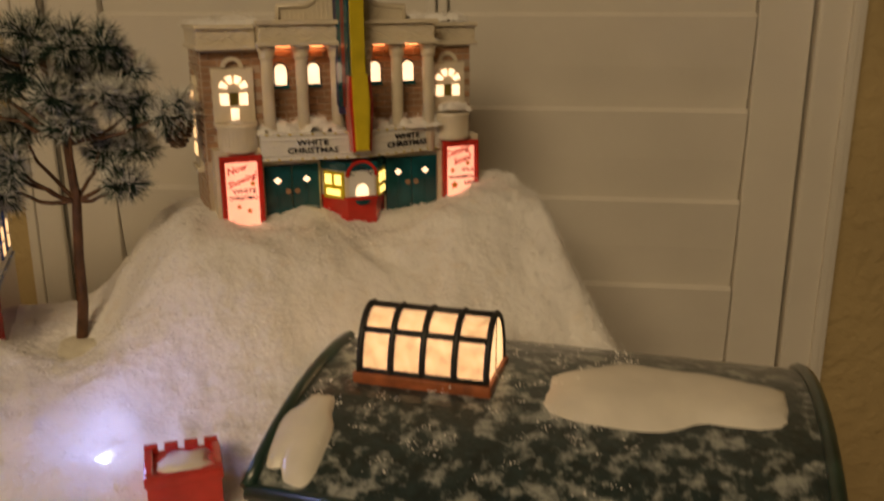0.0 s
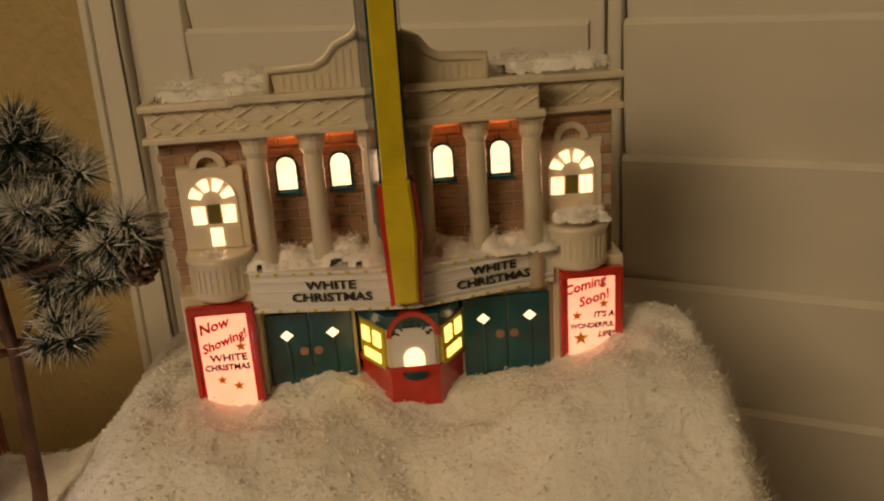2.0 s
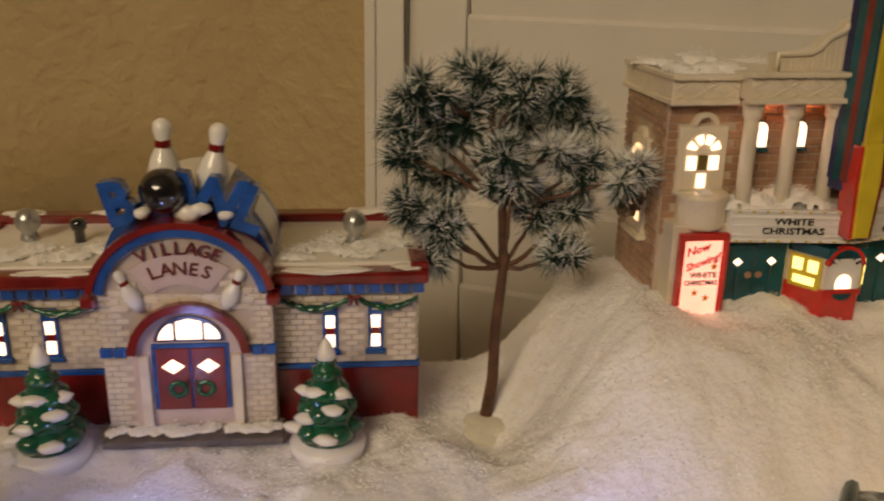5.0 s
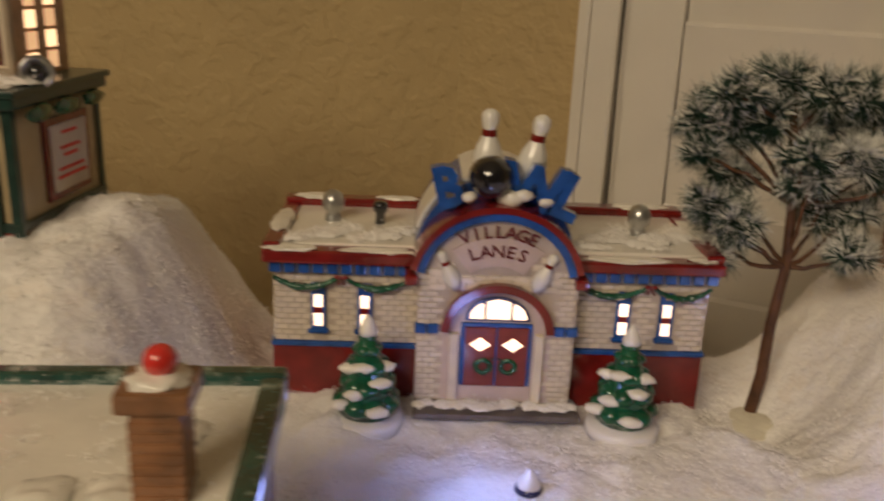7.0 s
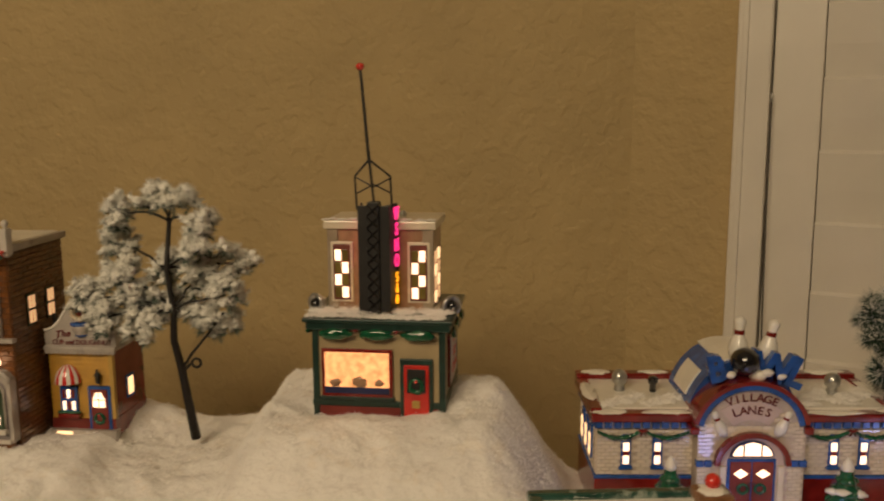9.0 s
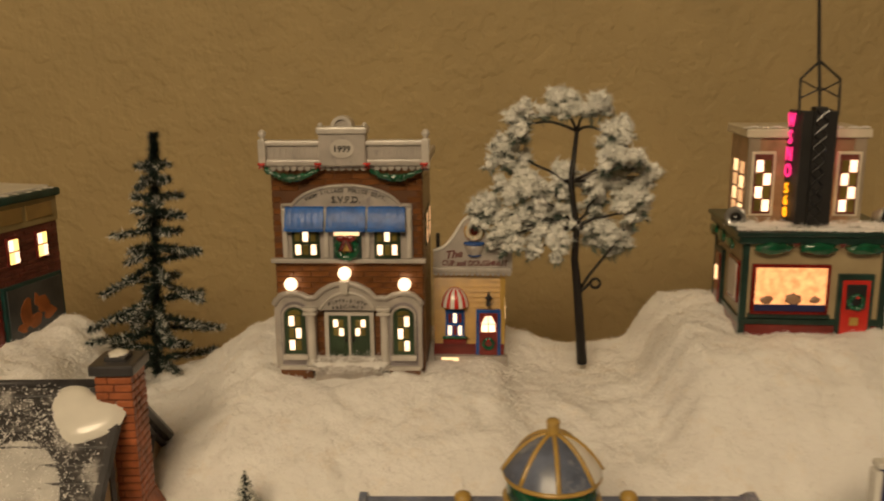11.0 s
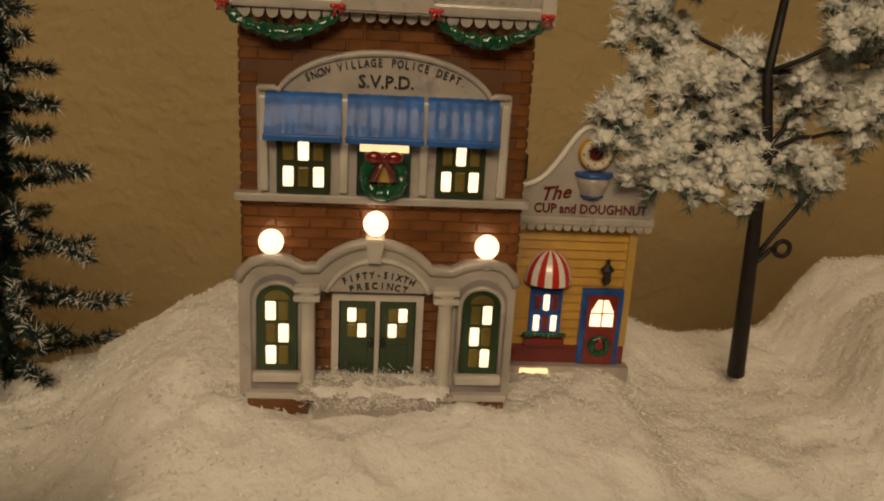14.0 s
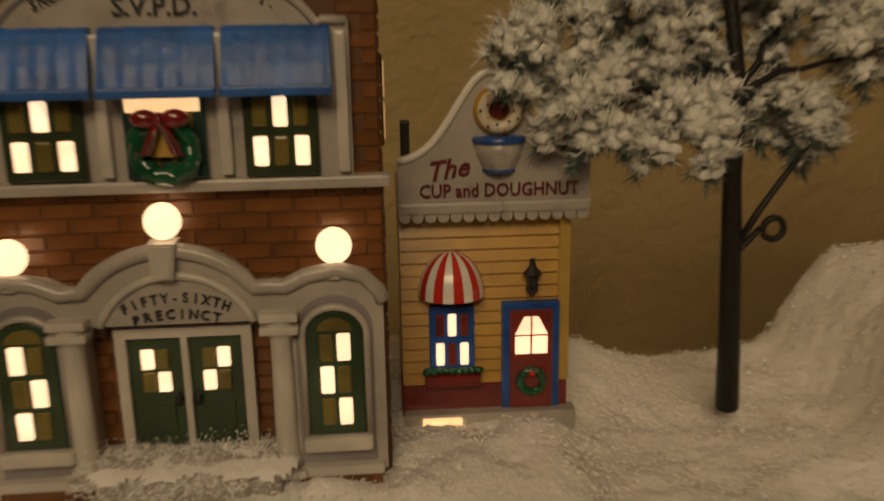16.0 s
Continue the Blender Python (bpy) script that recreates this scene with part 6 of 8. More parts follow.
    for i, (x0, x1) in enumerate(((-0.002, 0.0264), (0.0284, 0.0571), (0.0587, 0.0859))):
        top = [(-0.003, 0.1912), (-0.0048, 0.1905), (-0.0068, 0.187), (-0.0092, 0.181), (-0.0108, 0.1755), (-0.0096, 0.175), (-0.0072, 0.181), (-0.003, 0.189)]
        aw = part("awning", along_x([(y + 0.0006, z - 0.0008) for y, z in top], x0, x1), SKYBLUE, b, "bright blue glazed ribbed awning")
        part("awning_skin", ribbed_skin(top[:5], x0, x1, 6), SKYBLUE, aw, "", True)
        part("valance", box(x0 - 0.0004, x1 + 0.0004, -0.0118, -0.0096, 0.1742, 0.1768, 0.0008), SKYBLUE, aw)
        xa, xb = x0 + 0.004, x1 - 0.004
        if i != 1:
            paned_window(b, xa, xb, 0.1534, 0.1765, -0.0032, 3, 2, ((1, 1), (0, 0), (2, 0)), OLIVE)
        else:
            win = paned_window(b, xa, xb, 0.1534, 0.1765, -0.0032, 2, 2, (), DARK_GREEN, label="dark green window with a wreath")
            part("glow_strip", box(xa + 0.001, xb - 0.001, -0.0062, -0.005, 0.1705, 0.1752, 0.0003), LIT_SIDE, win)
            wr = wreath(win, (xa + xb) / 2, -0.0072, 0.1612, 0.0069, False)
            bow(wr, (xa + xb) / 2, -0.0098, 0.1692, 0.0062, None, RED)
            part("bell", prism([((xa + xb) / 2 - 0.0035, 0.1595), ((xa + xb) / 2 + 0.0035, 0.1595), ((xa + xb) / 2, 0.1672)], -0.008, -0.006), GOLD, wr)
    part("string_course", box(-0.0145, 0.1005, -0.0048, 0.001, 0.1497, 0.153, 0.0009), GREYWHITE, b, "grey white string course")
    # the arcade
    out = [(-0.0128, 0.071), (-0.0128, 0.1195)] + [(-0.0115, 0.1226), (-0.007, 0.127), (0.0, 0.1288), (0.007, 0.1275), (0.0125, 0.1248), (0.0155, 0.1252)] + \
        arc(0.0405, 0.1115, 0.027, 0.0242, 146, 34, 14) + [(0.068, 0.1252), (0.071, 0.1248), (0.0765, 0.1275), (0.085, 0.129), (0.0918, 0.1272), (0.096, 0.123), (0.0972, 0.12), (0.0972, 0.071)]
    porch = part("portico", prism(out + [(0.0672, 0.071), (0.0672, 0.1157), (0.0172, 0.1157), (0.0172, 0.071)], -0.0085, 0.0), GREYWHITE, b, "grey white stone portico with three arches")
    part("portico_rim", tube([(x, -0.0085, z) for x, z in out[1:-1]], 0.0022, 8), GREYWHITE, porch, "", True)
    part("inner_rim", tube([(x, -0.0088, z) for x, z in arc(0.0421, 0.1075, 0.0222, 0.0215, 157, 23, 16)], 0.0012, 8), STONE_TRIM, porch, "", True)
    for x in (0.0143, 0.0692):
        col = part("pilaster", lathe([(0.0042, 0), (0.0042, 0.003), (0.0032, 0.004), (0.003, 0.037), (0.0036, 0.0385), (0.0044, 0.0395), (0.0046, 0.043), (0.0036, 0.0445)], (x, -0.0085, 0.0735), 16), STONE_TRIM, porch, "", True)
        for z in (0.0725, 0.114, 0.1175):
            part("collar", box(x - 0.0052, x + 0.0052, -0.0135, -0.006, z - 0.0012, z + 0.0012, 0.0007), STONE_TRIM, col)
    part("keystone", prism([(0.0378, 0.1285), (0.0428, 0.1285), (0.044, 0.138), (0.0366, 0.138)], -0.0125, -0.004, None, 0.0006), STONE_TRIM, porch)
    arc_writing(b, "FIFTY-SIXTH", 0.0038, 0.0421, -0.0089, 0.089, 0.0328, 46, INK, 0.86)
    arc_writing(b, "PRECINCT", 0.0038, 0.0421, -0.0089, 0.0778, 0.0395, 30, INK, 0.95)
    for xa, xb, lit in ((-0.0056, 0.0108, ((0, 0), (1, 1), (0, 2))), (0.0758, 0.0916, ((1, 0), (0, 1), (1, 2)))):
        cx, hw = (xa + xb) / 2, (xb - xa) / 2
        win = part("arched_window", prism([(xa, 0.0825), (xb, 0.0825)] + arc(cx, 0.1115, hw, hw * 0.85, 0, 180, 12), -0.0105, -0.007, None, 0.0006), DOOR_GREEN, b, "green arched window with staggered lit panes")
        # not sunk: the recess's shade is put into this panel's darker grey
        part("recess", prism([(xa - 0.0026, 0.0738), (xb + 0.0026, 0.0738)] + arc(cx, 0.1125, hw + 0.0026, hw * 0.85 + 0.0028, 0, 180, 14), -0.0089, -0.007), RECESS_SHADE, win, "flat stone panel, recess shade put into its grey")
        part("window_rim", tube([(xa - 0.0008, -0.0098, 0.083), (xa - 0.0008, -0.0098, 0.1115)] + [(x, -0.0098, z) for x, z in arc(cx, 0.1115, hw + 0.0008, hw * 0.85 + 0.0008, 176, 4, 12)] + [(xb + 0.0008, -0.0098, 0.1115), (xb + 0.0008, -0.0098, 0.083)], 0.0011, 6), GREYWHITE, win, "", True)
        for i in range(2):
            for j in range(3):
                a, c = xa + 0.0032 + i * (2 * hw - 0.0064) / 2, 0.0852 + j * 0.0092
                part("pane", box(a + 0.0005, a + (2 * hw - 0.0064) / 2 - 0.0005, -0.0114, -0.0094, c + 0.0007, c + 0.0083, 0.0009), LIT if (i, j) in lit else AMBER, win)
        part("fan_light", prism(arc(cx, 0.1128, hw * 0.6, hw * 0.45, 0, 180, 10), -0.0111, -0.01), AMBER, win)
        part("window_sill", box(xa - 0.0016, xb + 0.0016, -0.0128, -0.007, 0.0785, 0.0826, 0.0011), STONE_TRIM, win, "white sill")
        part("plinth", box(xa - 0.0045, xb + 0.0045, -0.0118, -0.001, 0.0708, 0.0738, 0.0008), STONE_TRIM, porch)
        part("plinth_brick", box(xa - 0.004, xb + 0.004, -0.0106, -0.001, 0.055, 0.071, 0.0006), ORANGE_BRICK, porch, "orange brick base")
    # doors
    fr = part("door_frame", prism([(0.0237, 0.078), (0.0237, 0.1134), (0.0607, 0.1134), (0.0607, 0.078), (0.0578, 0.078), (0.0578, 0.1106), (0.0266, 0.1106), (0.0266, 0.078)], -0.0045, 0.0005), STONE_TRIM, b, "white double door frame")
    part("mullion", box(0.0412, 0.0432, -0.0044, 0.0, 0.078, 0.1108, 0.0005), STONE_TRIM, fr)
    for xa, xb, lit in ((0.0267, 0.0411, ((0, 1), (1, 0))), (0.0433, 0.0577, ((1, 1), (0, 0)))):
        leaf = part("door_leaf", box(xa, xb, -0.0028, 0.0, 0.078, 0.1106, 0.0005), DOOR_GREEN, b, "green door leaf with lit panes")
        for i in range(2):
            for j in range(2):
                a, c = xa + 0.0031 + 0.0042 * i, 0.0945 + 0.0066 * j
                part("pane", box(a + 0.0002, a + 0.0037, -0.0038, -0.0018, c + 0.0002, c + 0.0058, 0.0009), LIT if (i, j) in lit else AMBER, leaf)
        part("door_panel", box(xa + 0.0028, xb - 0.0028, -0.0033, -0.0022, 0.0825, 0.0915, 0.0005), DOOR_GREEN, leaf)
        hx = 0.0395 if xa < 0.03 else 0.0448
        part("handle", ball((hx, -0.004, 0.0925), 0.0011, 0.0012, 0.0021), SOOT, leaf, "", True)
    part("step", box(0.017, 0.0675, -0.014, 0.0, 0.062, 0.0785, 0.001), GREYWHITE, b, "stone entrance step")
    heap = [(0.021 + 0.0052 * i, -0.009, 0.0755, 0.0105) for i in range(9)]
    lumps(b, heap, SNOW, "step_snow", "loose snow on the steps", 3, 3)
    fluff(b, [(x, y, z + 0.003, s * 0.8) for x, y, z, s in heap], 4, 60, 0.0005)
    fibres(b, heap + [(x, y - 0.008, z - 0.004, r) for x, y, z, r in heap], 35, 110, 0.0035)
    for x, z in ((0.0, 0.1346), (0.0403, 0.1429), (0.0845, 0.1349)):
        stand = part("lamp_stand", lathe([(0.0034, 0), (0.0034, 0.0016), (0.0022, 0.0024), (0.0018, 0.0045)], (x, -0.0065, z - 0.0085), 14), STONE_TRIM, b, "stone lamp stand", True)
        part("lamp_globe", ball((x, -0.0065, z), 0.0049, sub=3), LIT_GLOBE, stand, "round glowing lamp globe", True)


STONE_TRIM = shade("pale_stone_glaze", (0.58, 0.54, 0.49), 0.3, spread=0.12, scale=60, coat=0.35)
MORTAR_DARK = shade("dark_mortar", (0.13, 0.055, 0.022), 0.5, spread=0.2)
# portico stone darkened to stand for shade round the arched windows
RECESS_SHADE = shade("recess_shade_grey", (0.27, 0.24, 0.25), 0.35, spread=0.15, scale=70, coat=0.3)
police_station()


# ---- the cafe ----
def doughnut(cx, y, cz, r, rr, m=None):
    bm = bmesh.new()
    n, k = 20, 8
    rings = [[bm.verts.new((cx + (r + rr * math.cos(math.tau * j / k)) * math.cos(math.tau * i / n), y + rr * math.sin(math.tau * j / k), cz + (r + rr * math.cos(math.tau * j / k)) * math.sin(math.tau * i / n))) for j in range(k)] for i in range(n)]
    for i in range(n):
        for j in range(k):
            bm.faces.new((rings[i][j], rings[(i + 1) % n][j], rings[(i + 1) % n][(j + 1) % k], rings[i][(j + 1) % k]))
    bmesh.ops.recalc_face_normals(bm, faces=bm.faces[:])
    return bm


def cafe():
    b = thing("cafe", pose(-0.693, 0.489, 0.0053, 0, 0, -2.74) @ Matrix.Scale(1.0093, 4), "ochre clapboard ceramic cafe with striped awning", "cafe")
    X0, X1 = 0.0975, 0.1512
    body = part("wall", box(X0, X1, 0, 0.055, 0.05, 0.1375, 0.0006), OCHRE, b, "ochre clapboard wall")
    z = 0.0755
    while z < 0.134:
        part("clapboard", along_x([(0.0005, z), (-0.0016, z), (-0.0002, z + 0.0042), (0.0005, z + 0.0042)], X0, X1), OCHRE, body)
        z += 0.0042
    part("base_course", box(X0 - 0.0005, X1 + 0.0012, -0.0024, 0.056, 0.05, 0.0755, 0.0006), DEEP_RED, b, "maroon base course")
    part("side_wall", box(X1 - 0.0004, X1 + 0.0008, 0.0003, 0.055, 0.0755, 0.1372, 0.0003), DEEP_RED, b, "red brown side wall")
    win = part("side_window", box(X1, X1 + 0.0016, 0.02, 0.034, 0.086, 0.106, 0.0005), BLUE, b)
    part("pane", box(X1 + 0.001, X1 + 0.0021, 0.0225, 0.0315, 0.0885, 0.1035, 0.0004), LIT_SIDE, win)
    part("corner_board", box(X1 - 0.0022, X1 + 0.0016, -0.0022, 0.002, 0.0755, 0.1368, 0.0004), GOLD, b)
    part("step", box(X0, X1 + 0.0035, -0.007, 0.0, 0.05, 0.0668, 0.0008), GREYWHITE, b, "stone kerb step")
    # no lamp here: a glowing strip stands for window light falling on the step
    part("step_glow", box(0.1035, 0.1165, -0.0082, -0.0066, 0.0625, 0.0657, 0.0004), LIT_SIDE, b, "glowing strip in place of window light on the step")
    # eave and sign
    part("eave", box(X0 - 0.0005, 0.158, -0.0075, 0.056, 0.1345, 0.1385, 0.0012), GREYWHITE, b, "scalloped snowy eave")
    for i in range(15):
        x = X0 + 0.004 * i
        part("scallop", prism([(x, 0.1348)] + arc(x + 0.0019, 0.1335, 0.0018, 0.0018, 180, 360, 6) + [(x + 0.0038, 0.1348)], -0.0066, -0.004), GREYWHITE, b)
    bell = [(0.0975 + 0.0605 * i / 28, 0.1505 + 0.0275 * math.exp(-(((0.0975 + 0.0605 * i / 28) - 0.1262) / 0.0145) ** 2)) for i in range(29)]
    sign = part("sign_board", prism([(0.158, 0.1382), (0.0975, 0.1382)] + bell, -0.0045, 0.004), GREYWHITE, b, "curved grey sign gable with lettering")
    part("sign_rim", tube([(x, -0.0045, z) for x, z in bell], 0.0013, 8), WHITE, sign, "", True)
    writing(sign, "The", 0.0085, 0.113, -0.0049, 0.1455, BROWNINK, 8, 0.4)
    writing(sign, "CUP and DOUGHNUT", 0.006, 0.1292, -0.0049, 0.1395, BROWNINK, 0, 0, 0, 0.86)
    cup = part("cup", lathe([(0.0044, 0), (0.0052, 0.001), (0.0072, 0.0055), (0.0078, 0.0096), (0.0074, 0.0096)], (0.129, -0.0035, 0.1472), 18), GREYWHITE, sign, "blue and white cup relief", True)
    part("cup_rim", lathe([(0.0078, 0), (0.0086, 0.0006), (0.0086, 0.0017), (0.0078, 0.0024)], (0.129, -0.0035, 0.156), 18), BLUE, cup, "", True)
    part("cup_foot", lathe([(0.0048, 0), (0.0054, 0.0005), (0.0052, 0.0012)], (0.129, -0.0035, 0.147), 18), BLUE, cup, "", True)
    dn = part("doughnut", doughnut(0.129, -0.0052, 0.1662, 0.0054, 0.0026), OCHRE, sign, "iced doughnut relief", True)
    part("icing", doughnut(0.129, -0.0062, 0.1662, 0.0052, 0.0021), CREAM, dn, "cream icing", True)
    part("doughnut_hole", ball((0.129, -0.005, 0.1662), 0.0032, 0.0008, 0.0032, 2), DEEP_RED, dn, "", True)
    for i in range(14):
        g = math.tau * i / 14
        part("sprinkle", ball((0.129 + (0.0042 + 0.0018 * (i % 2)) * math.cos(g), -0.0082, 0.1662 + (0.0042 + 0.0018 * (i % 2)) * math.sin(g)), 0.0005, sub=1), (RED, GREEN, ORANGE)[i % 3], dn)
    part("dark_knob", box(0.0988, 0.1018, 0.006, 0.009, 0.138, 0.1625, 0.0006), SOOT, b, "black vent pipe")
    # window, awning and flower box
    paned_window(b, 0.1064, 0.1212, 0.0805, 0.1035, -0.0018, 3, 2, ((1, 1), (0, 0), (2, 0)), BLUE, 0.0015, "window", "blue framed window with lit panes", DEEP_RED)
    aw = part("awning", bmesh.new(), BRIGHT_RED, b, "red and white striped domed awning")
    n = 10
    for i in range(n):
        bm = bmesh.new()
        a0, a1 = math.pi * i / n, math.pi * (i + 1) / n
        grid = [[bm.verts.new((0.1138 - 0.0108 * math.cos(a0 + (a1 - a0) * u / 2) * math.cos(e), -0.002 - 0.0104 * math.sin(a0 + (a1 - a0) * u / 2) * math.cos(e), 0.1068 + 0.0148 * math.sin(e))) for u in range(3)] for e in [math.pi / 2 * k / 8 * 0.985 for k in range(9)]]
        for r0, r1 in zip(grid, grid[1:]):
            for u in range(2):
                bm.faces.new((r0[u], r0[u + 1], r1[u + 1], r1[u]))
        part("awning_gore", bm, BRIGHT_RED if i % 2 else WHITE, aw, "", True)
    bx = part("flower_box", box(0.1045, 0.123, -0.0065, -0.001, 0.0762, 0.0802, 0.0006), RED, b, "red flower box with greenery")
    bm = bmesh.new()
    for i in range(9):
        ball((0.1055 + 0.0021 * i, -0.0042, 0.0812), 0.0019, 0.002, 0.0014, 1, bm, 0.6, i)
    part("greenery", bm, GREEN, bx, "", True)
    # door
    dr = part("door", box(0.1302, 0.1496, -0.0032, 0.001, 0.066, 0.1037, 0.0006), BLUE, b, "dark red door in a blue frame")
    leaf = part("door_leaf", box(0.1327, 0.1471, -0.0042, 0.0, 0.067, 0.1012, 0.0005), DEEP_RED, dr)
    for i in range(2):
        for j in range(2):
            a, c = 0.1345 + 0.0057 * i, 0.0862 + 0.0068 * j
            if j:
                bm = prism([(a, c), (a + 0.005, c), (a + (0.005 if i == 0 else 0.002), c + 0.006), (a + (0.003 if i == 0 else 0.0), c + 0.006)], -0.0048, -0.0036)
            else:
                bm = box(a, a + 0.005, -0.0048, -0.0036, c, c + 0.006, 0.0004)
            part("pane", bm, LIT, dr)
    wreath(dr, 0.1399, -0.005, 0.0768, 0.0038)
    lampb = part("wall_lamp", box(0.1384, 0.1416, -0.006, -0.0028, 0.1088, 0.1136, 0.0006), SOOT, b, "black wall lantern")
    part("lamp_cap", lathe([(0.0032, 0), (0.001, 0.0028), (0.0008, 0.005)], (0.14, -0.0044, 0.1136), 8), SOOT, lampb)
    part("lamp_foot", lathe([(0.0006, 0), (0.0016, 0.0012), (0.0022, 0.0024)], (0.14, -0.0044, 0.1065), 8), SOOT, lampb)
    part("bracket", tube([(0.14, -0.0044, 0.1075), (0.14, -0.0028, 0.1062), (0.14, 0.0005, 0.107)], 0.0005, 6), SOOT, lampb)


cafe()


# ---- the dark brick hall ----
def brick_hall():
    b = thing("brick_hall", pose(-0.9447, 0.486, 0.001, 0, 0, -16), "dark red brick ceramic hall with green cornice", "ceramic building")
    body = part("wall", box(-0.15, 0, 0, 0.075, 0.045, 0.176, 0.0008), DARK_BRICK, b, "dark red brick wall")
    side = Matrix.Rotation(radians(90), 4, "Z")
    w, h = 0.0105, 0.0043
    holes = [(0.012, 0.031, 0.138, 0.165), (0.044, 0.063, 0.138, 0.165), (0.004, 0.072, 0.069, 0.124)]
    brick_stuff(body, 0.0004, 0.0746, 0.055, 0.174, 0.0, w, h, DARK_BRICK, holes, 0.0006, side)
    brick_stuff(body, -0.149, -0.0004, 0.1, 0.15, 0.0, w, h, DARK_BRICK, [(-0.06, -0.02, 0.1, 0.15)], 0.0006)
    fz = part("frieze", box(-0.1512, 0.0012, -0.0014, 0.0762, 0.1685, 0.1905, 0.0006), CREAM_DARK, b, "cream frieze with sunk panels")
    for y in (0.006, 0.04):
        part("frieze_panel", merge(None, box(y, y + 0.029, -0.0022, -0.0008, 0.1738, 0.1862, 0.0006), side), OCHRE_DIM, fz)
    for i in range(4):
        part("frieze_panel", box(-0.034 - 0.036 * i, -0.006 - 0.036 * i, -0.0026, -0.0012, 0.1738, 0.1862, 0.0006), OCHRE_DIM, fz)
    cor = part("cornice", box(-0.1545, 0.0048, -0.0055, 0.0785, 0.19, 0.1972, 0.002), TEAL_DARK, b, "dark green glazed cornice")
    part("roof_snow", box(-0.148, -0.0015, 0.001, 0.072, 0.1968, 0.1995, 0.0012), GLAZE_SNOW, cor, "snow on the roof")
    lumps(b, [(0.002, 0.008 + 0.012 * i, 0.1972, 0.004) for i in range(6)], GLAZE_SNOW, "cornice_snow", "glazed snow along the cornice", 8, 2)
    # side windows and the mural
    for u in (0.0155, 0.0475):
        win = part("window", merge(None, box(u, u + 0.013, -0.0022, 0.0005, 0.1395, 0.1635, 0.0006), side), DEEP_RED, b, "tall window with lit panes")
        for i in range(2):
            for j in range(2):
                part("pane", merge(None, box(u + 0.0016 + 0.0052 * i, u + 0.0062 + 0.0052 * i, -0.0028, -0.0015, 0.1415 + 0.0105 * j, 0.1508 + 0.0105 * j, 0.0004), side), LIT_YELLOW if j == i else LIT, win)
    mur = part("mural_frame", merge(None, box(0.0045, 0.0715, -0.0032, 0.0005, 0.0695, 0.1245, 0.0008), side), TEAL_DARK, b, "framed dark mural with orange shapes")
    part("mural", merge(None, box(0.0075, 0.0685, -0.0042, -0.0025, 0.0725, 0.1215, 0.0003), side), MURAL, mur)
    rnd = random.Random(6)
    for cx, cz, rx, rz in ((0.026, 0.099, 0.006, 0.014), (0.034, 0.09, 0.008, 0.006), (0.045, 0.102, 0.006, 0.009), (0.051, 0.093, 0.007, 0.005), (0.038, 0.107, 0.003, 0.006), (0.02, 0.087, 0.005, 0.004)):
        pts = [(cx + rx * (1 + 0.25 * math.sin(3 * a + cx * 900)) * math.cos(a), cz + rz * (1 + 0.2 * math.cos(2 * a + cx * 700)) * math.sin(a)) for a in [math.tau * i / 16 for i in range(16)]]
        part("mural_shape", merge(None, prism(pts, -0.0047, -0.004), side), MURAL_ORANGE, mur)
    # shop front under a green awning
    shop = part("shop_window", box(-0.062, -0.008, -0.003, 0.0005, 0.066, 0.104, 0.0006), TEAL_DARK, b, "lit shop window in a green frame")
    for i in range(3):
        part("pane", box(-0.06 + 0.0172 * i, -0.0444 + 0.0172 * i, -0.0038, -0.0025, 0.069, 0.101, 0.0005), LIT_SCENE, shop)
    part("poster", box(-0.03, -0.018, -0.0044, -0.0036, 0.07, 0.081, 0.0002), BRIGHT_RED, shop)
    part("awning", along_x([(0, 0.121), (-0.006, 0.1175), (-0.011, 0.108), (-0.012, 0.1035), (-0.0105, 0.1035), (-0.004, 0.111), (0, 0.114)], -0.066, -0.003), GREEN, b, "green glazed awning")
    up = part("window", box(-0.05, -0.03, -0.0022, 0.0005, 0.13, 0.16, 0.0006), DEEP_RED, b, "tall window with lit panes")
    for i in range(2):
        for j in range(2):
            part("pane", box(-0.0482 + 0.0086 * i, -0.0406 + 0.0086 * i, -0.0028, -0.0015, 0.1325 + 0.013 * j, 0.144 + 0.013 * j, 0.0004), LIT, up)
    part("corner_pier", box(-0.0035, 0.001, -0.0035, 0.003, 0.045, 0.122, 0.0008), DEEP_RED, b)
    part("roof_sign", lathe([(0.0065, 0), (0.0065, 0.006), (0.0055, 0.02), (0.0032, 0.045), (0.0024, 0.06), (0.0003, 0.064)], (-0.042, 0.012, 0.1985), 12), SOOT, b, "black tapered roof stack", True)


CREAM_DARK = shade("aged_cream_glaze", (0.42, 0.33, 0.16), 0.4, spread=0.12, coat=0.3)
OCHRE_DIM = shade("ochre_panel", (0.4, 0.26, 0.09), 0.4, spread=0.12, coat=0.3)
TEAL_DARK = shade("dark_teal_glaze", (0.012, 0.06, 0.055), 0.3, spread=0.25, coat=0.5)
brick_hall()



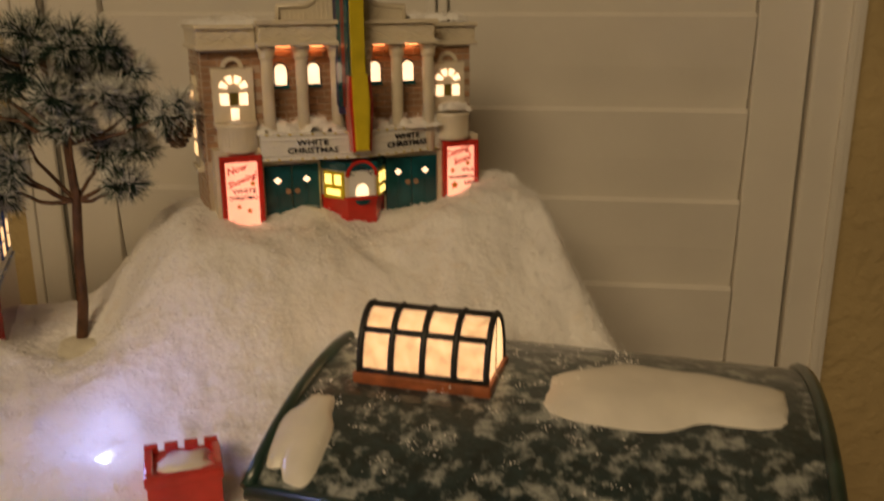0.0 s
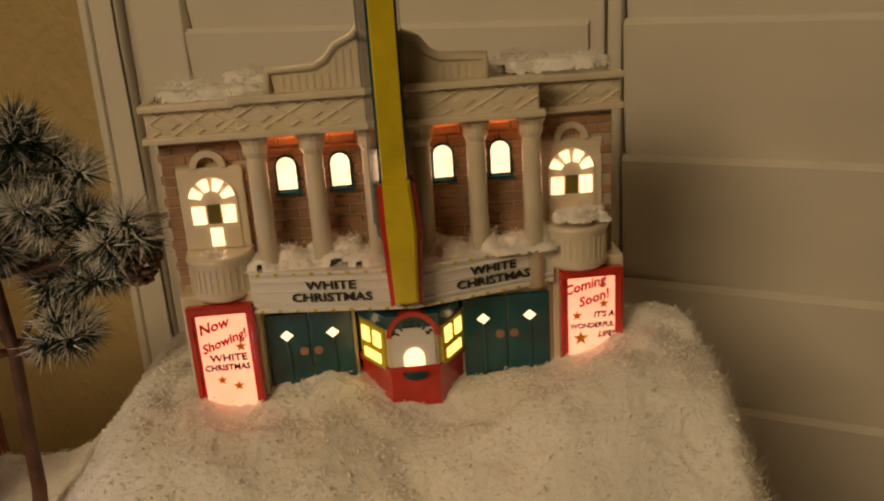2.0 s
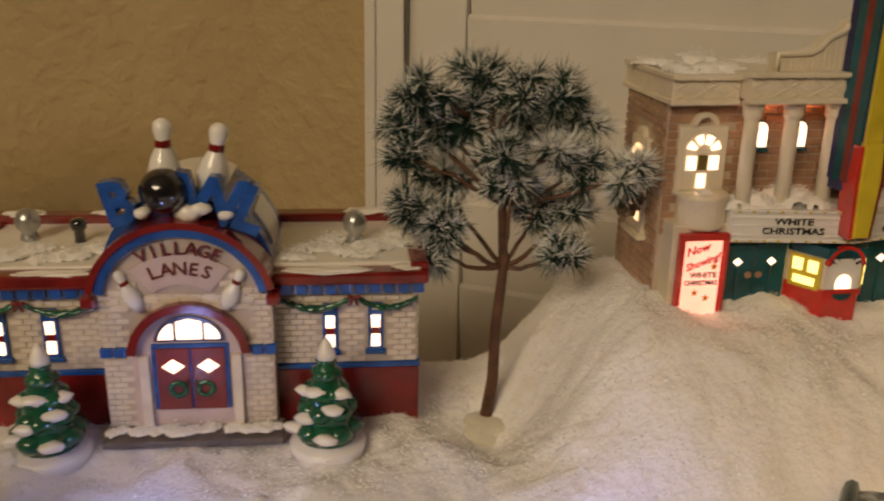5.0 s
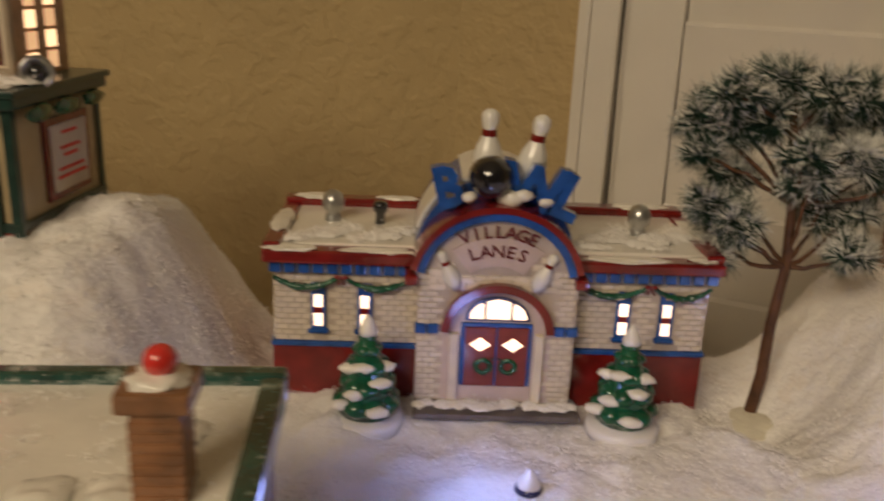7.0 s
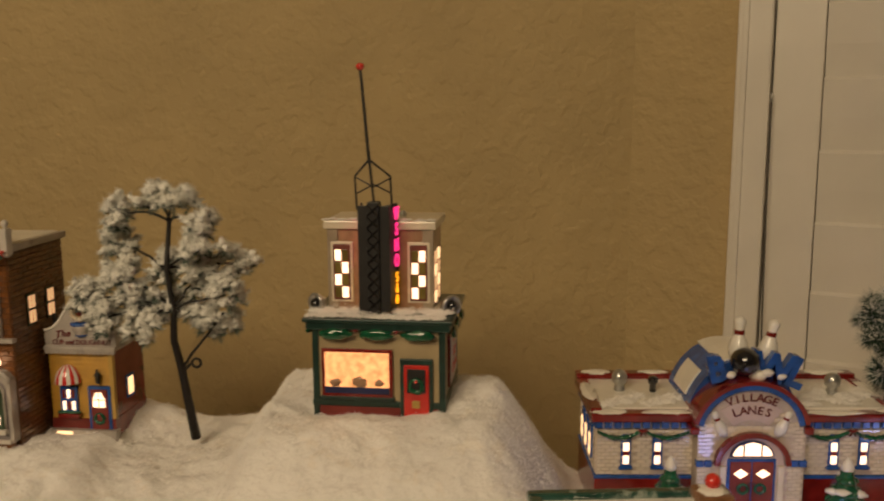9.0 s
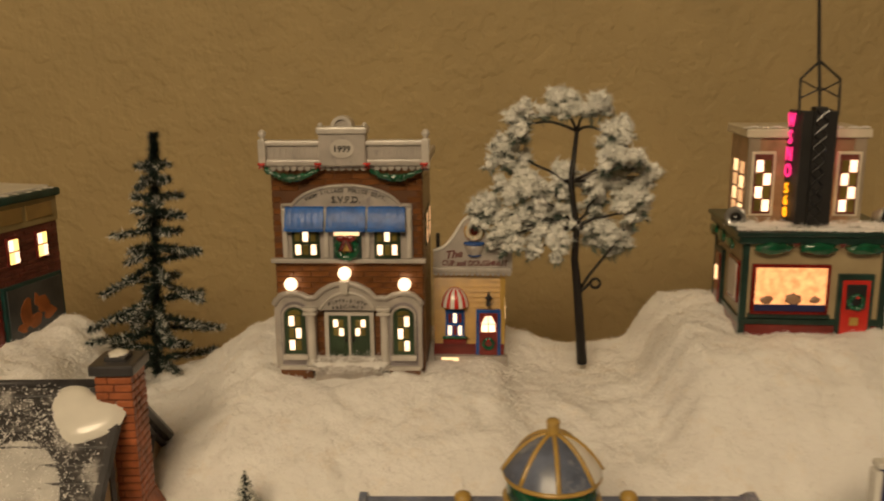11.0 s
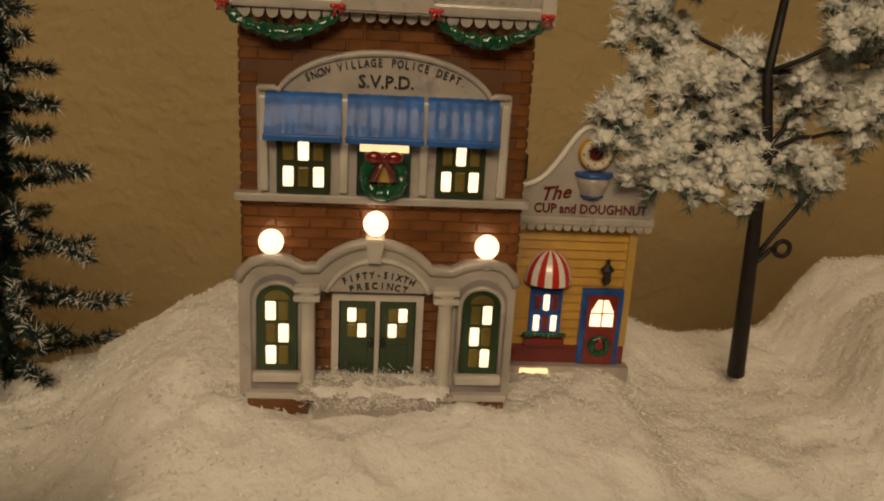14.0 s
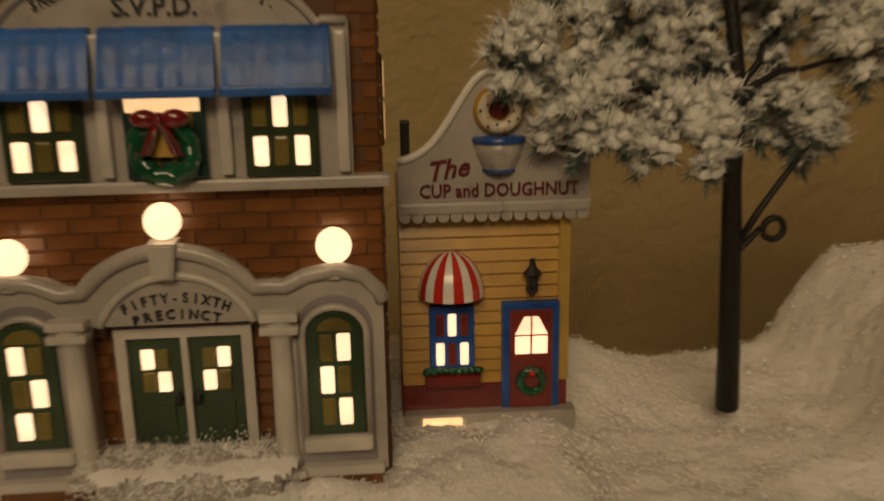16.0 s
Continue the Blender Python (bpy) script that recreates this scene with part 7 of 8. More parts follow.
# ---- the foreground houses ----
def timbered_house():
    b = thing("timbered_house", pose(-0.8254, 0.324, -0.005, 0, 0, 1) @ Matrix.Scale(1.05, 4), "half timbered ceramic house with charcoal snowy roof", "house")
    x0, x1, ridge, rise, half = -0.2, 0.042, 0.11, 0.082, 0.092
    part("wall", prism([(x0 + 0.004, -0.04), (x1 - 0.004, -0.04), (x1 - 0.004, 0.034), (x0 + 0.004, 0.034)], -half + 0.012, half - 0.012), TAN_PLASTER, b, "cream plaster wall")
    gable = part("gable", along_x([(-half + 0.012, 0.028), (half - 0.012, 0.028), (0, ridge - 0.006)], x1 - 0.012, x1 - 0.004), TAN_PLASTER, b, "half timbered gable")
    for y0, z0, y1, z1 in ((-0.076, 0.03, -0.004, 0.098), (0.076, 0.03, 0.004, 0.098), (-0.072, 0.034, 0.072, 0.034), (-0.03, 0.034, -0.05, 0.058), (0.03, 0.034, 0.05, 0.058), (-0.022, 0.034, -0.022, 0.08), (0.022, 0.034, 0.022, 0.08), (-0.074, -0.03, -0.074, 0.034), (0.074, -0.03, 0.074, 0.034), (-0.024, -0.03, -0.024, 0.034)):
        part("timber", tube([(x1 - 0.0035, y0, z0), (x1 - 0.0035, y1, z1)], 0.0024, 6), ROOF_GREY_DARK, gable)
    win = part("window", box(x1 - 0.0045, x1 - 0.0015, -0.056, -0.032, 0.002, 0.032, 0.0008), ROOF_GREY_DARK, b, "lit gable window")
    for i in range(2):
        for j in range(2):
            part("pane", box(x1 - 0.002, x1 - 0.001, -0.054 + 0.0105 * i, -0.0445 + 0.0105 * i, 0.004 + 0.0135 * j, 0.0165 + 0.0135 * j, 0.0004), LIT, win)
    roof = part("roof", along_x([(-half, ridge - rise), (0, ridge), (half, ridge - rise), (half - 0.002, ridge - rise - 0.006), (0, ridge - 0.008), (-half + 0.002, ridge - rise - 0.006)], x0, x1), ROOF_GREY, b, "charcoal roof dusted with snow")
    slope = math.atan2(rise, half)
    for i in range(9):
        d = 0.0085 + 0.0105 * i
        y, z = -d * math.cos(slope), ridge - d * math.sin(slope)
        part("tile_course", tube([(x0, y, z + 0.0004), (x1, y, z + 0.0004)], 0.0009, 5), ROOF_GREY, roof)
    part("ridge_cap", tube([(x0, 0, ridge), (x1, 0, ridge)], 0.0026, 8), ROOF_GREY_DARK, roof, "", True)
    for s in (-1, 1):
        part("verge_board", tube([(x1, 0, ridge - 0.003), (x1, s * half, ridge - rise - 0.003)], 0.0034, 6), ROOF_GREY_DARK, roof, "grey verge board")

    def patch(u0, u1, d0, d1, name, seed, high=0.0042, material=GLAZE_SNOW, label="smooth glazed snow patch"):
        """Glazed snow lying on the front slope, with a wavy edge."""
        bm = bmesh.new()
        n, k = 28, 6
        cu, cd, ru, rd = (u0 + u1) / 2, (d0 + d1) / 2, (u1 - u0) / 2, (d1 - d0) / 2
        rings = []
        for j in range(k + 1):
            f = j / k
            ring = []
            for i in range(n):
                a = math.tau * i / n
                wob = 1 + 0.22 * math.sin(2 * a + seed) + 0.14 * math.sin(3 * a + seed * 2.3)
                u, d = cu + ru * wob * math.cos(a) * f, cd + rd * wob * math.sin(a) * f
                h = 0.0005 + high * (1 - f ** 3)
                if j == k:
                    h = -0.0005
                ring.append(bm.verts.new((u, -d * math.cos(slope) - h * math.sin(slope), ridge - d * math.sin(slope) + h * math.cos(slope))))
            rings.append(ring)
        for r0, r1 in zip(rings, rings[1:]):
            for i in range(n):
                bm.faces.new((r0[i], r1[i], r1[(i + 1) % n], r0[(i + 1) % n]))
        bmesh.ops.remove_doubles(bm, verts=bm.verts[:], dist=1e-6)
        bmesh.ops.recalc_face_normals(bm, faces=bm.faces[:])
        part(name, bm, material, roof, label, True)

    patch(0.006, 0.042, -0.001, 0.04, "snow_patch", 1)
    patch(-0.085, -0.05, 0.03, 0.075, "snow_patch", 4)
    patch(-0.058, 0.022, 0.036, 0.112, "frost_patch", 2.6, 0.0012, ROOF_FROST, "thin grey white frost of fine snow")
    rnd = random.Random(12)
    verts, faces = [], []
    for i in range(3000):
        u = rnd.gauss(-0.008, 0.026)
        d = abs(rnd.gauss(0.05, 0.028))
        if not x0 < u < x1 - 0.004 or d > 0.104:
            continue
        c = Vector((u, -d * math.cos(slope), ridge - d * math.sin(slope))) + Vector((0, -math.sin(slope), math.cos(slope))) * rnd.uniform(0.0004, 0.0018)
        k = rnd.uniform(0.0004, 0.0012)
        a, e = Vector((rnd.uniform(-1, 1), rnd.uniform(-1, 1), rnd.uniform(-1, 1))) * k, Vector((rnd.uniform(-1, 1), rnd.uniform(-1, 1), rnd.uniform(-1, 1))) * k
        f = a.cross(e).normalized() * k * 0.6
        i0 = len(verts)
        verts += [c - a, c + e, c + a, c + f]
        faces += [(i0, i0 + 1, i0 + 3), (i0 + 1, i0 + 2, i0 + 3), (i0 + 2, i0, i0 + 3), (i0, i0 + 2, i0 + 1)]
    me = bpy.data.meshes.new("loose_snow")
    me.from_pydata(verts, [], faces)
    me.materials.append(FLAKE)
    ob = new("loose_snow", me)
    ob.parent = b
    tagged(ob, "sparkling loose snow on the roof", "", "", "stuff")
    # dormer
    dm = part("dormer", along_x([(-0.018, 0.068), (-0.062, 0.068), (-0.062, 0.1), (-0.018, 0.1)], -0.135, -0.1), CREAM, b, "dormer with a snowy roof")
    part("dormer_roof", prism([(-0.142, 0.096), (-0.1175, 0.116), (-0.093, 0.096), (-0.093, 0.1), (-0.1175, 0.121), (-0.142, 0.1)], -0.068, -0.006), GLAZE_SNOW, dm, "", True)
    # chimney of brick courses, straddling the end of the ridge
    cx, cy, hw, hd = 0.041, -0.0015, 0.0099, 0.0108
    ch = part("chimney", box(cx - hw, cx + hw, cy - hd, cy + hd, -0.04, 0.1205, 0.0008), MORTAR_RED, b, "orange brick chimney with a dark cap")
    hc = 0.0047
    for j in range(34):
        z = -0.036 + hc * j
        if z + hc > 0.1205:
            break
        off = 0.0035 if j % 2 else 0.0
        for xa, xb in ((cx - hw - 0.0006, cx - 0.0035 + off), (cx - 0.0029 + off, cx + hw + 0.0006)):
            part("brick", box(xa, xb, cy - hd - 0.0008, cy - hd + 0.004, z, z + hc * 0.82, 0.0006), CHIM_BRICK, ch)
        for ya, yb in ((cy - hd + 0.0042, cy - 0.002 + off), (cy - 0.0014 + off, cy + hd + 0.0005)):
            part("brick", box(cx + hw - 0.004, cx + hw + 0.0008, ya, yb, z, z + hc * 0.82, 0.0006), CHIM_BRICK, ch)
            part("brick", box(cx - hw - 0.0008, cx - hw + 0.004, ya, yb, z, z + hc * 0.82, 0.0006), CHIM_BRICK, ch)
    part("chimney_shoulder", prism([(cx - hw - 0.001, -0.04), (cx + hw + 0.009, -0.04), (cx + hw + 0.009, 0.022), (cx + hw + 0.0005, 0.038), (cx - hw - 0.001, 0.038)], cy - hd - 0.006, cy + hd + 0.003), CHIM_BRICK, ch)
    part("chimney_cap", box(cx - hw - 0.003, cx + hw + 0.003, cy - hd - 0.003, cy + hd + 0.003, 0.1195, 0.126, 0.0012), ROOF_GREY_DARK, ch, "dark grey cap")
    part("flue", box(cx - 0.0062, cx + 0.0062, cy - 0.0062, cy + 0.0062, 0.1255, 0.1288, 0.0012), ROOF_GREY_DARK, ch)
    part("cap_snow", ball((cx, cy, 0.1288), 0.0056, 0.006, 0.0022, 3, None, 0.4, 3), GLAZE_SNOW, ch, "snow on the cap", True)


ROOF_FROST = shade("roof_frost", (0.62, 0.6, 0.57), 0.5, spread=0.15, scale=70, bump=0.3, bump_scale=500, other=(0.4, 0.38, 0.37), mix_scale=45, mix_at=0.66)
ROOF_GREY_DARK = shade("dark_grey_glaze", (0.055, 0.052, 0.055), 0.4, spread=0.25, coat=0.3)
TAN_PLASTER = shade("tan_plaster_glaze", (0.42, 0.29, 0.16), 0.5, spread=0.12, coat=0.2)
MORTAR_RED = shade("reddish_mortar", (0.17, 0.05, 0.02), 0.6, spread=0.2)
timbered_house()


def domed_hall():
    b = thing("domed_hall", pose(-0.528, 0.2385, 0.0035), "ceramic hall with slate dome and gold ribs", "ceramic building")
    body = part("wall", box(-0.094, 0.1, -0.05, 0.045, -0.04, 0.048, 0.001), DEEP_RED, b, "dark red wall")
    roof = part("roof", along_x([(-0.056, 0.044), (-0.014, 0.0745), (0.004, 0.076), (0.05, 0.044), (0.048, 0.04), (-0.054, 0.04)], -0.098, 0.104), SLATE, b, "blue grey slate roof dusted with snow")
    for k in (-0.098, 0.104):
        part("verge", along_x([(-0.058, 0.043), (-0.014, 0.0765), (0.005, 0.078), (0.052, 0.043), (0.048, 0.041), (0.003, 0.073), (-0.013, 0.072), (-0.054, 0.041)], k - 0.002, k + 0.002), SLATE, roof)
    for i in range(5):
        f = 0.12 + 0.18 * i
        part("slate_course", tube([(-0.097, -0.014 - 0.042 * f, 0.0745 - 0.0305 * f + 0.0002), (0.103, -0.014 - 0.042 * f, 0.0745 - 0.0305 * f + 0.0002)], 0.0008, 5), SLATE, roof)
    rnd = random.Random(2)
    fluff(b, [(rnd.uniform(-0.1, 0.1), rnd.uniform(-0.04, 0.02), 0.072, 0.006) for i in range(40)], 5, 12, 0.0009)
    for x in (-0.046, 0.039):
        kn = part("roof_knob", lathe([(0.0042, 0), (0.0034, 0.002), (0.0034, 0.0045), (0.0048, 0.006), (0.004, 0.0085), (0.002, 0.0098), (0.0004, 0.0102)], (x, -0.003, 0.0725), 16), GOLD, b, "gold ochre roof knob", True)
    drum = part("drum", lathe([(0.0235, 0.05), (0.0235, 0.0785)], (0, 0, 0), 32), DEEP_RED, b, "dark red drum", True)
    part("drum_band", lathe([(0.0228, 0.0775), (0.0236, 0.079), (0.0236, 0.0898), (0.0228, 0.091)], (0, 0, 0), 32), GREEN, drum, "green glazed band", True)
    for z in (0.0775, 0.0905):
        part("gold_rim", lathe([(0.0238, z - 0.001), (0.025, z - 0.0004), (0.0256, z + 0.0008), (0.0246, z + 0.0018), (0.023, z + 0.002)], (0, 0, 0), 32), GOLD, drum, "", True)
    dome = part("dome", lathe([(0.0248, 0.0915), (0.025, 0.093), (0.0005, 0.0932)], (0, 0, 0), 32), GOLD, b, "slate blue dome with gold ribs")
    n = 8
    prof = [(0.0246 * (1 - u) ** 0.8 + 0.001, 0.0932 + 0.0205 * (u + 0.6 * u * (1 - u))) for u in [k / 8 for k in range(9)]]
    for i in range(n):
        bm = bmesh.new()
        a0, a1 = math.tau * (i + 0.02) / n, math.tau * (i + 1.02) / n
        grid = [[bm.verts.new((r * math.cos(a0 + (a1 - a0) * u / 3), r * math.sin(a0 + (a1 - a0) * u / 3), z)) for u in range(4)] for r, z in prof]
        for r0, r1 in zip(grid, grid[1:]):
            for u in range(3):
                bm.faces.new((r0[u], r0[u + 1], r1[u + 1], r1[u]))
        part("dome_panel", bm, GLAZE_SNOW if i == 7 else SLATE_BLUE, dome, "", True)
        part("dome_rib", tube([(r * math.cos(a0), r * math.sin(a0), z) for r, z in prof], 0.0013, 6), GOLD, dome, "", True)
    part("knob", lathe([(0.0042, 0), (0.0034, 0.001), (0.0034, 0.0052), (0.0037, 0.006), (0.003, 0.0072), (0.0008, 0.0078)], (0, 0, 0.1135), 16), GOLD, dome, "gold ochre knob", True)


SLATE_BLUE = shade("slate_blue_glaze", (0.13, 0.155, 0.23), 0.35, spread=0.25, scale=90, coat=0.35, other=(0.27, 0.29, 0.34), mix_scale=70, mix_at=0.62)
domed_hall()


def billboard():
    b = thing("billboard", pose(-0.327, 0.241, 0), "navy ceramic billboard with white frame and ornaments", "billboard")
    bd = part("board", box(-0.034, 0.034, -0.002, 0.003, 0.052, 0.0965, 0.001), NAVY, b, "navy blue board")
    for x0, x1, z0, z1 in ((-0.0355, 0.0355, 0.0968, 0.1), (-0.0365, 0.0365, 0.049, 0.053), (-0.0365, -0.0325, 0.053, 0.0955), (0.0325, 0.0365, 0.053, 0.0955)):
        part("frame_rail", box(x0, x1, -0.0035, 0.0042, z0, z1, 0.0011), WHITE, b)
    for i in range(5):
        part("print_bar", prism(arc(0, 0.062, 0.0245, 0.024, 138 - 20 * i, 122 - 20 * i, 4) + arc(0, 0.062, 0.0205, 0.02, 122 - 20 * i, 138 - 20 * i, 4), -0.0026, -0.0016), WHITE, bd)
    for x, z in ((-0.016, 0.0895), (0.005, 0.0905), (0.025, 0.0895)):
        part("ornament", ball((x, -0.003, z), 0.004, 0.003, 0.004, 2), BRIGHT_RED, bd, "red round ornament", True)
    for x in (-0.026, 0.026):
        part("post", tube([(x, 0.001, -0.05), (x, 0.001, 0.052)], 0.0028, 8), WHITE, b)
    lumps(b, [(x * 0.01, 0.0, 0.1, 0.003) for x in (-3, -1, 1, 2, 3)], GLAZE_SNOW, "snow_cap", "snow along the top edge", 5, 2)


billboard()


def flat_roof_shop():
    b = thing("flat_roof_shop", pose(-0.1469, 0.2121, 0.029, 0, 0, 5) @ Matrix.Scale(0.9, 4), "ceramic shop with snowy roof and mottled green rim", "ceramic building")
    part("wall", box(-0.056, 0.055, -0.072, 0.072, -0.09, 0.094, 0.001), PURPLE_BROWN, b, "brownish purple wall")
    side = part("brick_wall", box(-0.0572, -0.0555, -0.0715, 0.0715, -0.09, 0.094, 0.0004), ORANGE_BRICK, b, "orange brick side wall")
    brick_stuff(side, -0.071, 0.071, -0.04, 0.093, 0.0, 0.0125, 0.0045, ORANGE_BRICK, (), 0.0006, Matrix.Translation((-0.0572, 0, 0)) @ Matrix.Rotation(radians(-90), 4, "Z"))
    part("roof", box(-0.054, 0.054, -0.07, 0.07, 0.0935, 0.0972, 0.0008), GLAZE_SNOW, b, "snow covered flat roof")
    for x0, x1, y0, y1 in ((-0.0605, 0.06, -0.0765, -0.068), (-0.0605, 0.06, 0.068, 0.0765), (-0.0605, -0.052, -0.068, 0.068), (0.0515, 0.06, -0.068, 0.068)):
        part("roof_rim", box(x0, x1, y0, y1, 0.089, 0.1012, 0.0022), RIM_GREEN, b, "mottled dark green rim")
    rnd = random.Random(4)
    fluff(b, [(rnd.uniform(-0.05, 0.05), rnd.uniform(-0.065, 0.065), 0.097, 0.008) for i in range(90)], 6, 30, 0.0007)
    lumps(b, [(rnd.uniform(-0.045, 0.045), rnd.uniform(-0.06, 0.06), 0.0968, 0.011) for i in range(16)], GLAZE_SNOW, "snow_drift", "drifted snow on the roof", 6, 2)
    cx, cy, top = 0.0338, 0.006, 0.1311
    ch = part("chimney", box(cx - 0.0068, cx + 0.0068, cy - 0.0066, cy + 0.0066, 0.09, top - 0.006, 0.001), BROWN_BRICK, b, "brown chimney")
    z = 0.0978
    while z < top - 0.0085:
        part("chimney_course", box(cx - 0.0072, cx + 0.0072, cy - 0.007, cy + 0.007, z, z + 0.0024, 0.0006), BROWN_BRICK, ch)
        z += 0.0031
    part("chimney_cap", box(cx - 0.0098, cx + 0.0098, cy - 0.0094, cy + 0.0094, top - 0.006, top, 0.0014), BROWN_BRICK, ch)
    part("cap_snow", ball((cx, cy, top), 0.0082, 0.0078, 0.0026, 3, None, 0.4, 2), GLAZE_SNOW, ch, "", True)
    part("red_ball", ball((cx + 0.0005, cy + 0.001, top + 0.005), 0.0046, sub=3), BRIGHT_RED, b, "glossy red ball on the chimney", True)


PURPLE_BROWN = shade("brownish_purple_glaze", (0.2, 0.11, 0.1), 0.35, spread=0.15, coat=0.4)
RIM_GREEN = shade("mottled_green_glaze", (0.02, 0.075, 0.06), 0.25, spread=0.3, scale=90, coat=0.6, other=(0.3, 0.36, 0.32), mix_scale=110, mix_at=0.6)
BROWN_BRICK = shade("brown_brick_glaze", (0.26, 0.12, 0.05), 0.4, spread=0.3, scale=90, coat=0.3, bump=0.2)
flat_roof_shop()


def skylight_hall():
    b = thing("skylight_hall", pose(0.375, 0.301, -0.02, 0, 0, -34), "ceramic hall with vaulted green roof and lit skylight", "ceramic building")
    L = 0.117
    top = [(y, 0.044 - 2.5 * y * y) for y in [-0.105 + 0.015 * i for i in range(14)]]
    part("wall", box(-L + 0.004, L + 0.014, -0.092, 0.085, -0.06, 0.012, 0.001), DEEP_RED, b, "dark red wall")
    roof = part("roof", along_x(top + [(0.09, 0.014), (-0.105, 0.008)], -L, L + 0.018), ROOF_GREEN, b, "mottled dark green vaulted roof", False)
    part("eave", tube([(-L, -0.105, 0.0145), (L + 0.018, -0.105, 0.0145)], 0.004, 8), DARK_GREEN, roof, "", True)
    for k in (-L, L + 0.018):
        part("verge", tube([(k, y, z) for y, z in top], 0.0036, 8), DARK_GREEN, roof, "", True)

    def patch(cu, cy, ru, ry, seed):
        bm = bmesh.new()
        n, k = 36, 7
        rings = []
        for j in range(k + 1):
            f = j / k
            ring = []
            for i in range(n):
                a = math.tau * i / n
                wob = 1 + 0.16 * math.sin(2 * a + seed) + 0.12 * math.sin(3 * a + seed * 1.7) + 0.05 * math.sin(7 * a)
                u = max(-L - 0.002, min(L + 0.002, cu + ru * wob * math.cos(a) * f))
                y = max(-0.107, min(0.09, cy + ry * wob * math.sin(a) * f))
                h = 0.0006 + 0.005 * (1 - f ** 4) if j < k else -0.0006
                ring.append(bm.verts.new((u, y, 0.044 - 2.5 * y * y + h)))
            rings.append(ring)
        for r0, r1 in zip(rings, rings[1:]):
            for i in range(n):
                bm.faces.new((r0[i], r1[i], r1[(i + 1) % n], r0[(i + 1) % n]))
        bmesh.ops.remove_doubles(bm, verts=bm.verts[:], dist=1e-6)
        bmesh.ops.recalc_face_normals(bm, faces=bm.faces[:])
        part("snow_patch", bm, GLAZE_SNOW, roof, "smooth glazed snow patch", True)

    patch(0.064, -0.012, 0.058, 0.036, 1.0)
    patch(-0.102, -0.075, 0.013, 0.03, 2.2)
    rnd = random.Random(8)
    fluff(b, [(u, y, 0.0445 - 2.5 * y * y, 0.006) for u, y in [(rnd.uniform(-0.11, 0.05), rnd.uniform(-0.09, 0.06)) for i in range(120)]], 7, 9, 0.0009)
    # the lit skylight
    x0, x1, yc, z0, w, h = -0.09, -0.023, -0.012, 0.042, 0.0195, 0.035
    sk = part("skylight", box(x0 - 0.003, x1 + 0.003, yc - w - 0.003, yc + w + 0.003, z0 - 0.006, z0 + 0.0045, 0.0012), CHIM_BRICK, b, "arched skylight with black ribs, glowing")

    def bow_at(a, k=1.0):
        return yc - w * k * math.cos(a), z0 + 0.003 + (h - 0.003) * k * math.sin(a)
    for i in range(4):
        for lo, hi in ((0.0, 0.25), (0.25, 0.5), (0.5, 0.75), (0.75, 1.0)):
            bm = bmesh.new()
            xa, xb = x0 + (x1 - x0) * i / 4 + 0.001, x0 + (x1 - x0) * (i + 1) / 4 - 0.001
            rows = [[bm.verts.new((x, *bow_at(math.pi * (lo + (hi - lo) * j / 8), 0.94))) for j in range(9)] for x in (xa, xb)]
            for j in range(8):
                bm.faces.new((rows[0][j], rows[0][j + 1], rows[1][j + 1], rows[1][j]))
            part("pane", bm, LIT_SKY, sk, "", True)
    for i in range(5):
        x = x0 + (x1 - x0) * i / 4
        part("rib", tube([(x, *bow_at(math.pi * j / 16)) for j in range(17)], 0.0019, 6), SOOT, sk, "", True)
    part("ridge_bar", tube([(x0, *bow_at(math.pi / 2)), (x1, *bow_at(math.pi / 2))], 0.0017, 6), SOOT, sk, "", True)
    for s in (0.02, 0.25, 0.75, 0.98):
        part("sill_bar", tube([(x0, *bow_at(math.pi * s)), (x1, *bow_at(math.pi * s))], 0.0017, 6), SOOT, sk, "", True)
    for x in (x0, x1):
        cap = [(yc + (-w) * 0.94 * math.cos(math.pi * j / 16), z0 + 0.003 + (h - 0.003) * 0.94 * math.sin(math.pi * j / 16)) for j in range(17)]
        part("end_cap", along_x(cap, x - 0.0006, x + 0.0006), LIT_SIDE, sk)
        part("end_bar", tube([(x, yc, z0 + 0.003), (x, yc, z0 + h)], 0.0011, 6), SOOT, sk)


LIT_SKY = glow("lit_frosted_pane", (1.0, 0.6, 0.3), 0.7, 1.0, 160)
skylight_hall()


def crate():
    b = thing("crate", pose(0.1925, 0.305, -0.0165), "bright red glazed box with a notched rim", "box")
    bd = part("body", prism([(-0.0165, -0.05), (0.0165, -0.05), (0.0165, 0.017), (-0.0165, 0.017)], -0.016, 0.014), BRIGHT_RED, b)
    for x0, x1, y0, y1 in ((-0.0175, 0.0175, -0.0175, -0.0135), (-0.0175, -0.0135, -0.0135, 0.0115), (0.0135, 0.0175, -0.0135, 0.0115)):
        part("rim", box(x0, x1, y0, y1, 0.0145, 0.02, 0.001), BRIGHT_RED, b)
    for i in range(4):
        part("notch", box(-0.0175 + 0.0093 * i, -0.0111 + 0.0093 * i, 0.0115, 0.0155, 0.0145, 0.0208, 0.0008), BRIGHT_RED, b)
    part("snow", ball((0, 0, 0.0165), 0.0135, 0.0125, 0.0025, 2, None, 0.5, 4), GLAZE_SNOW, b, "", True)


crate()


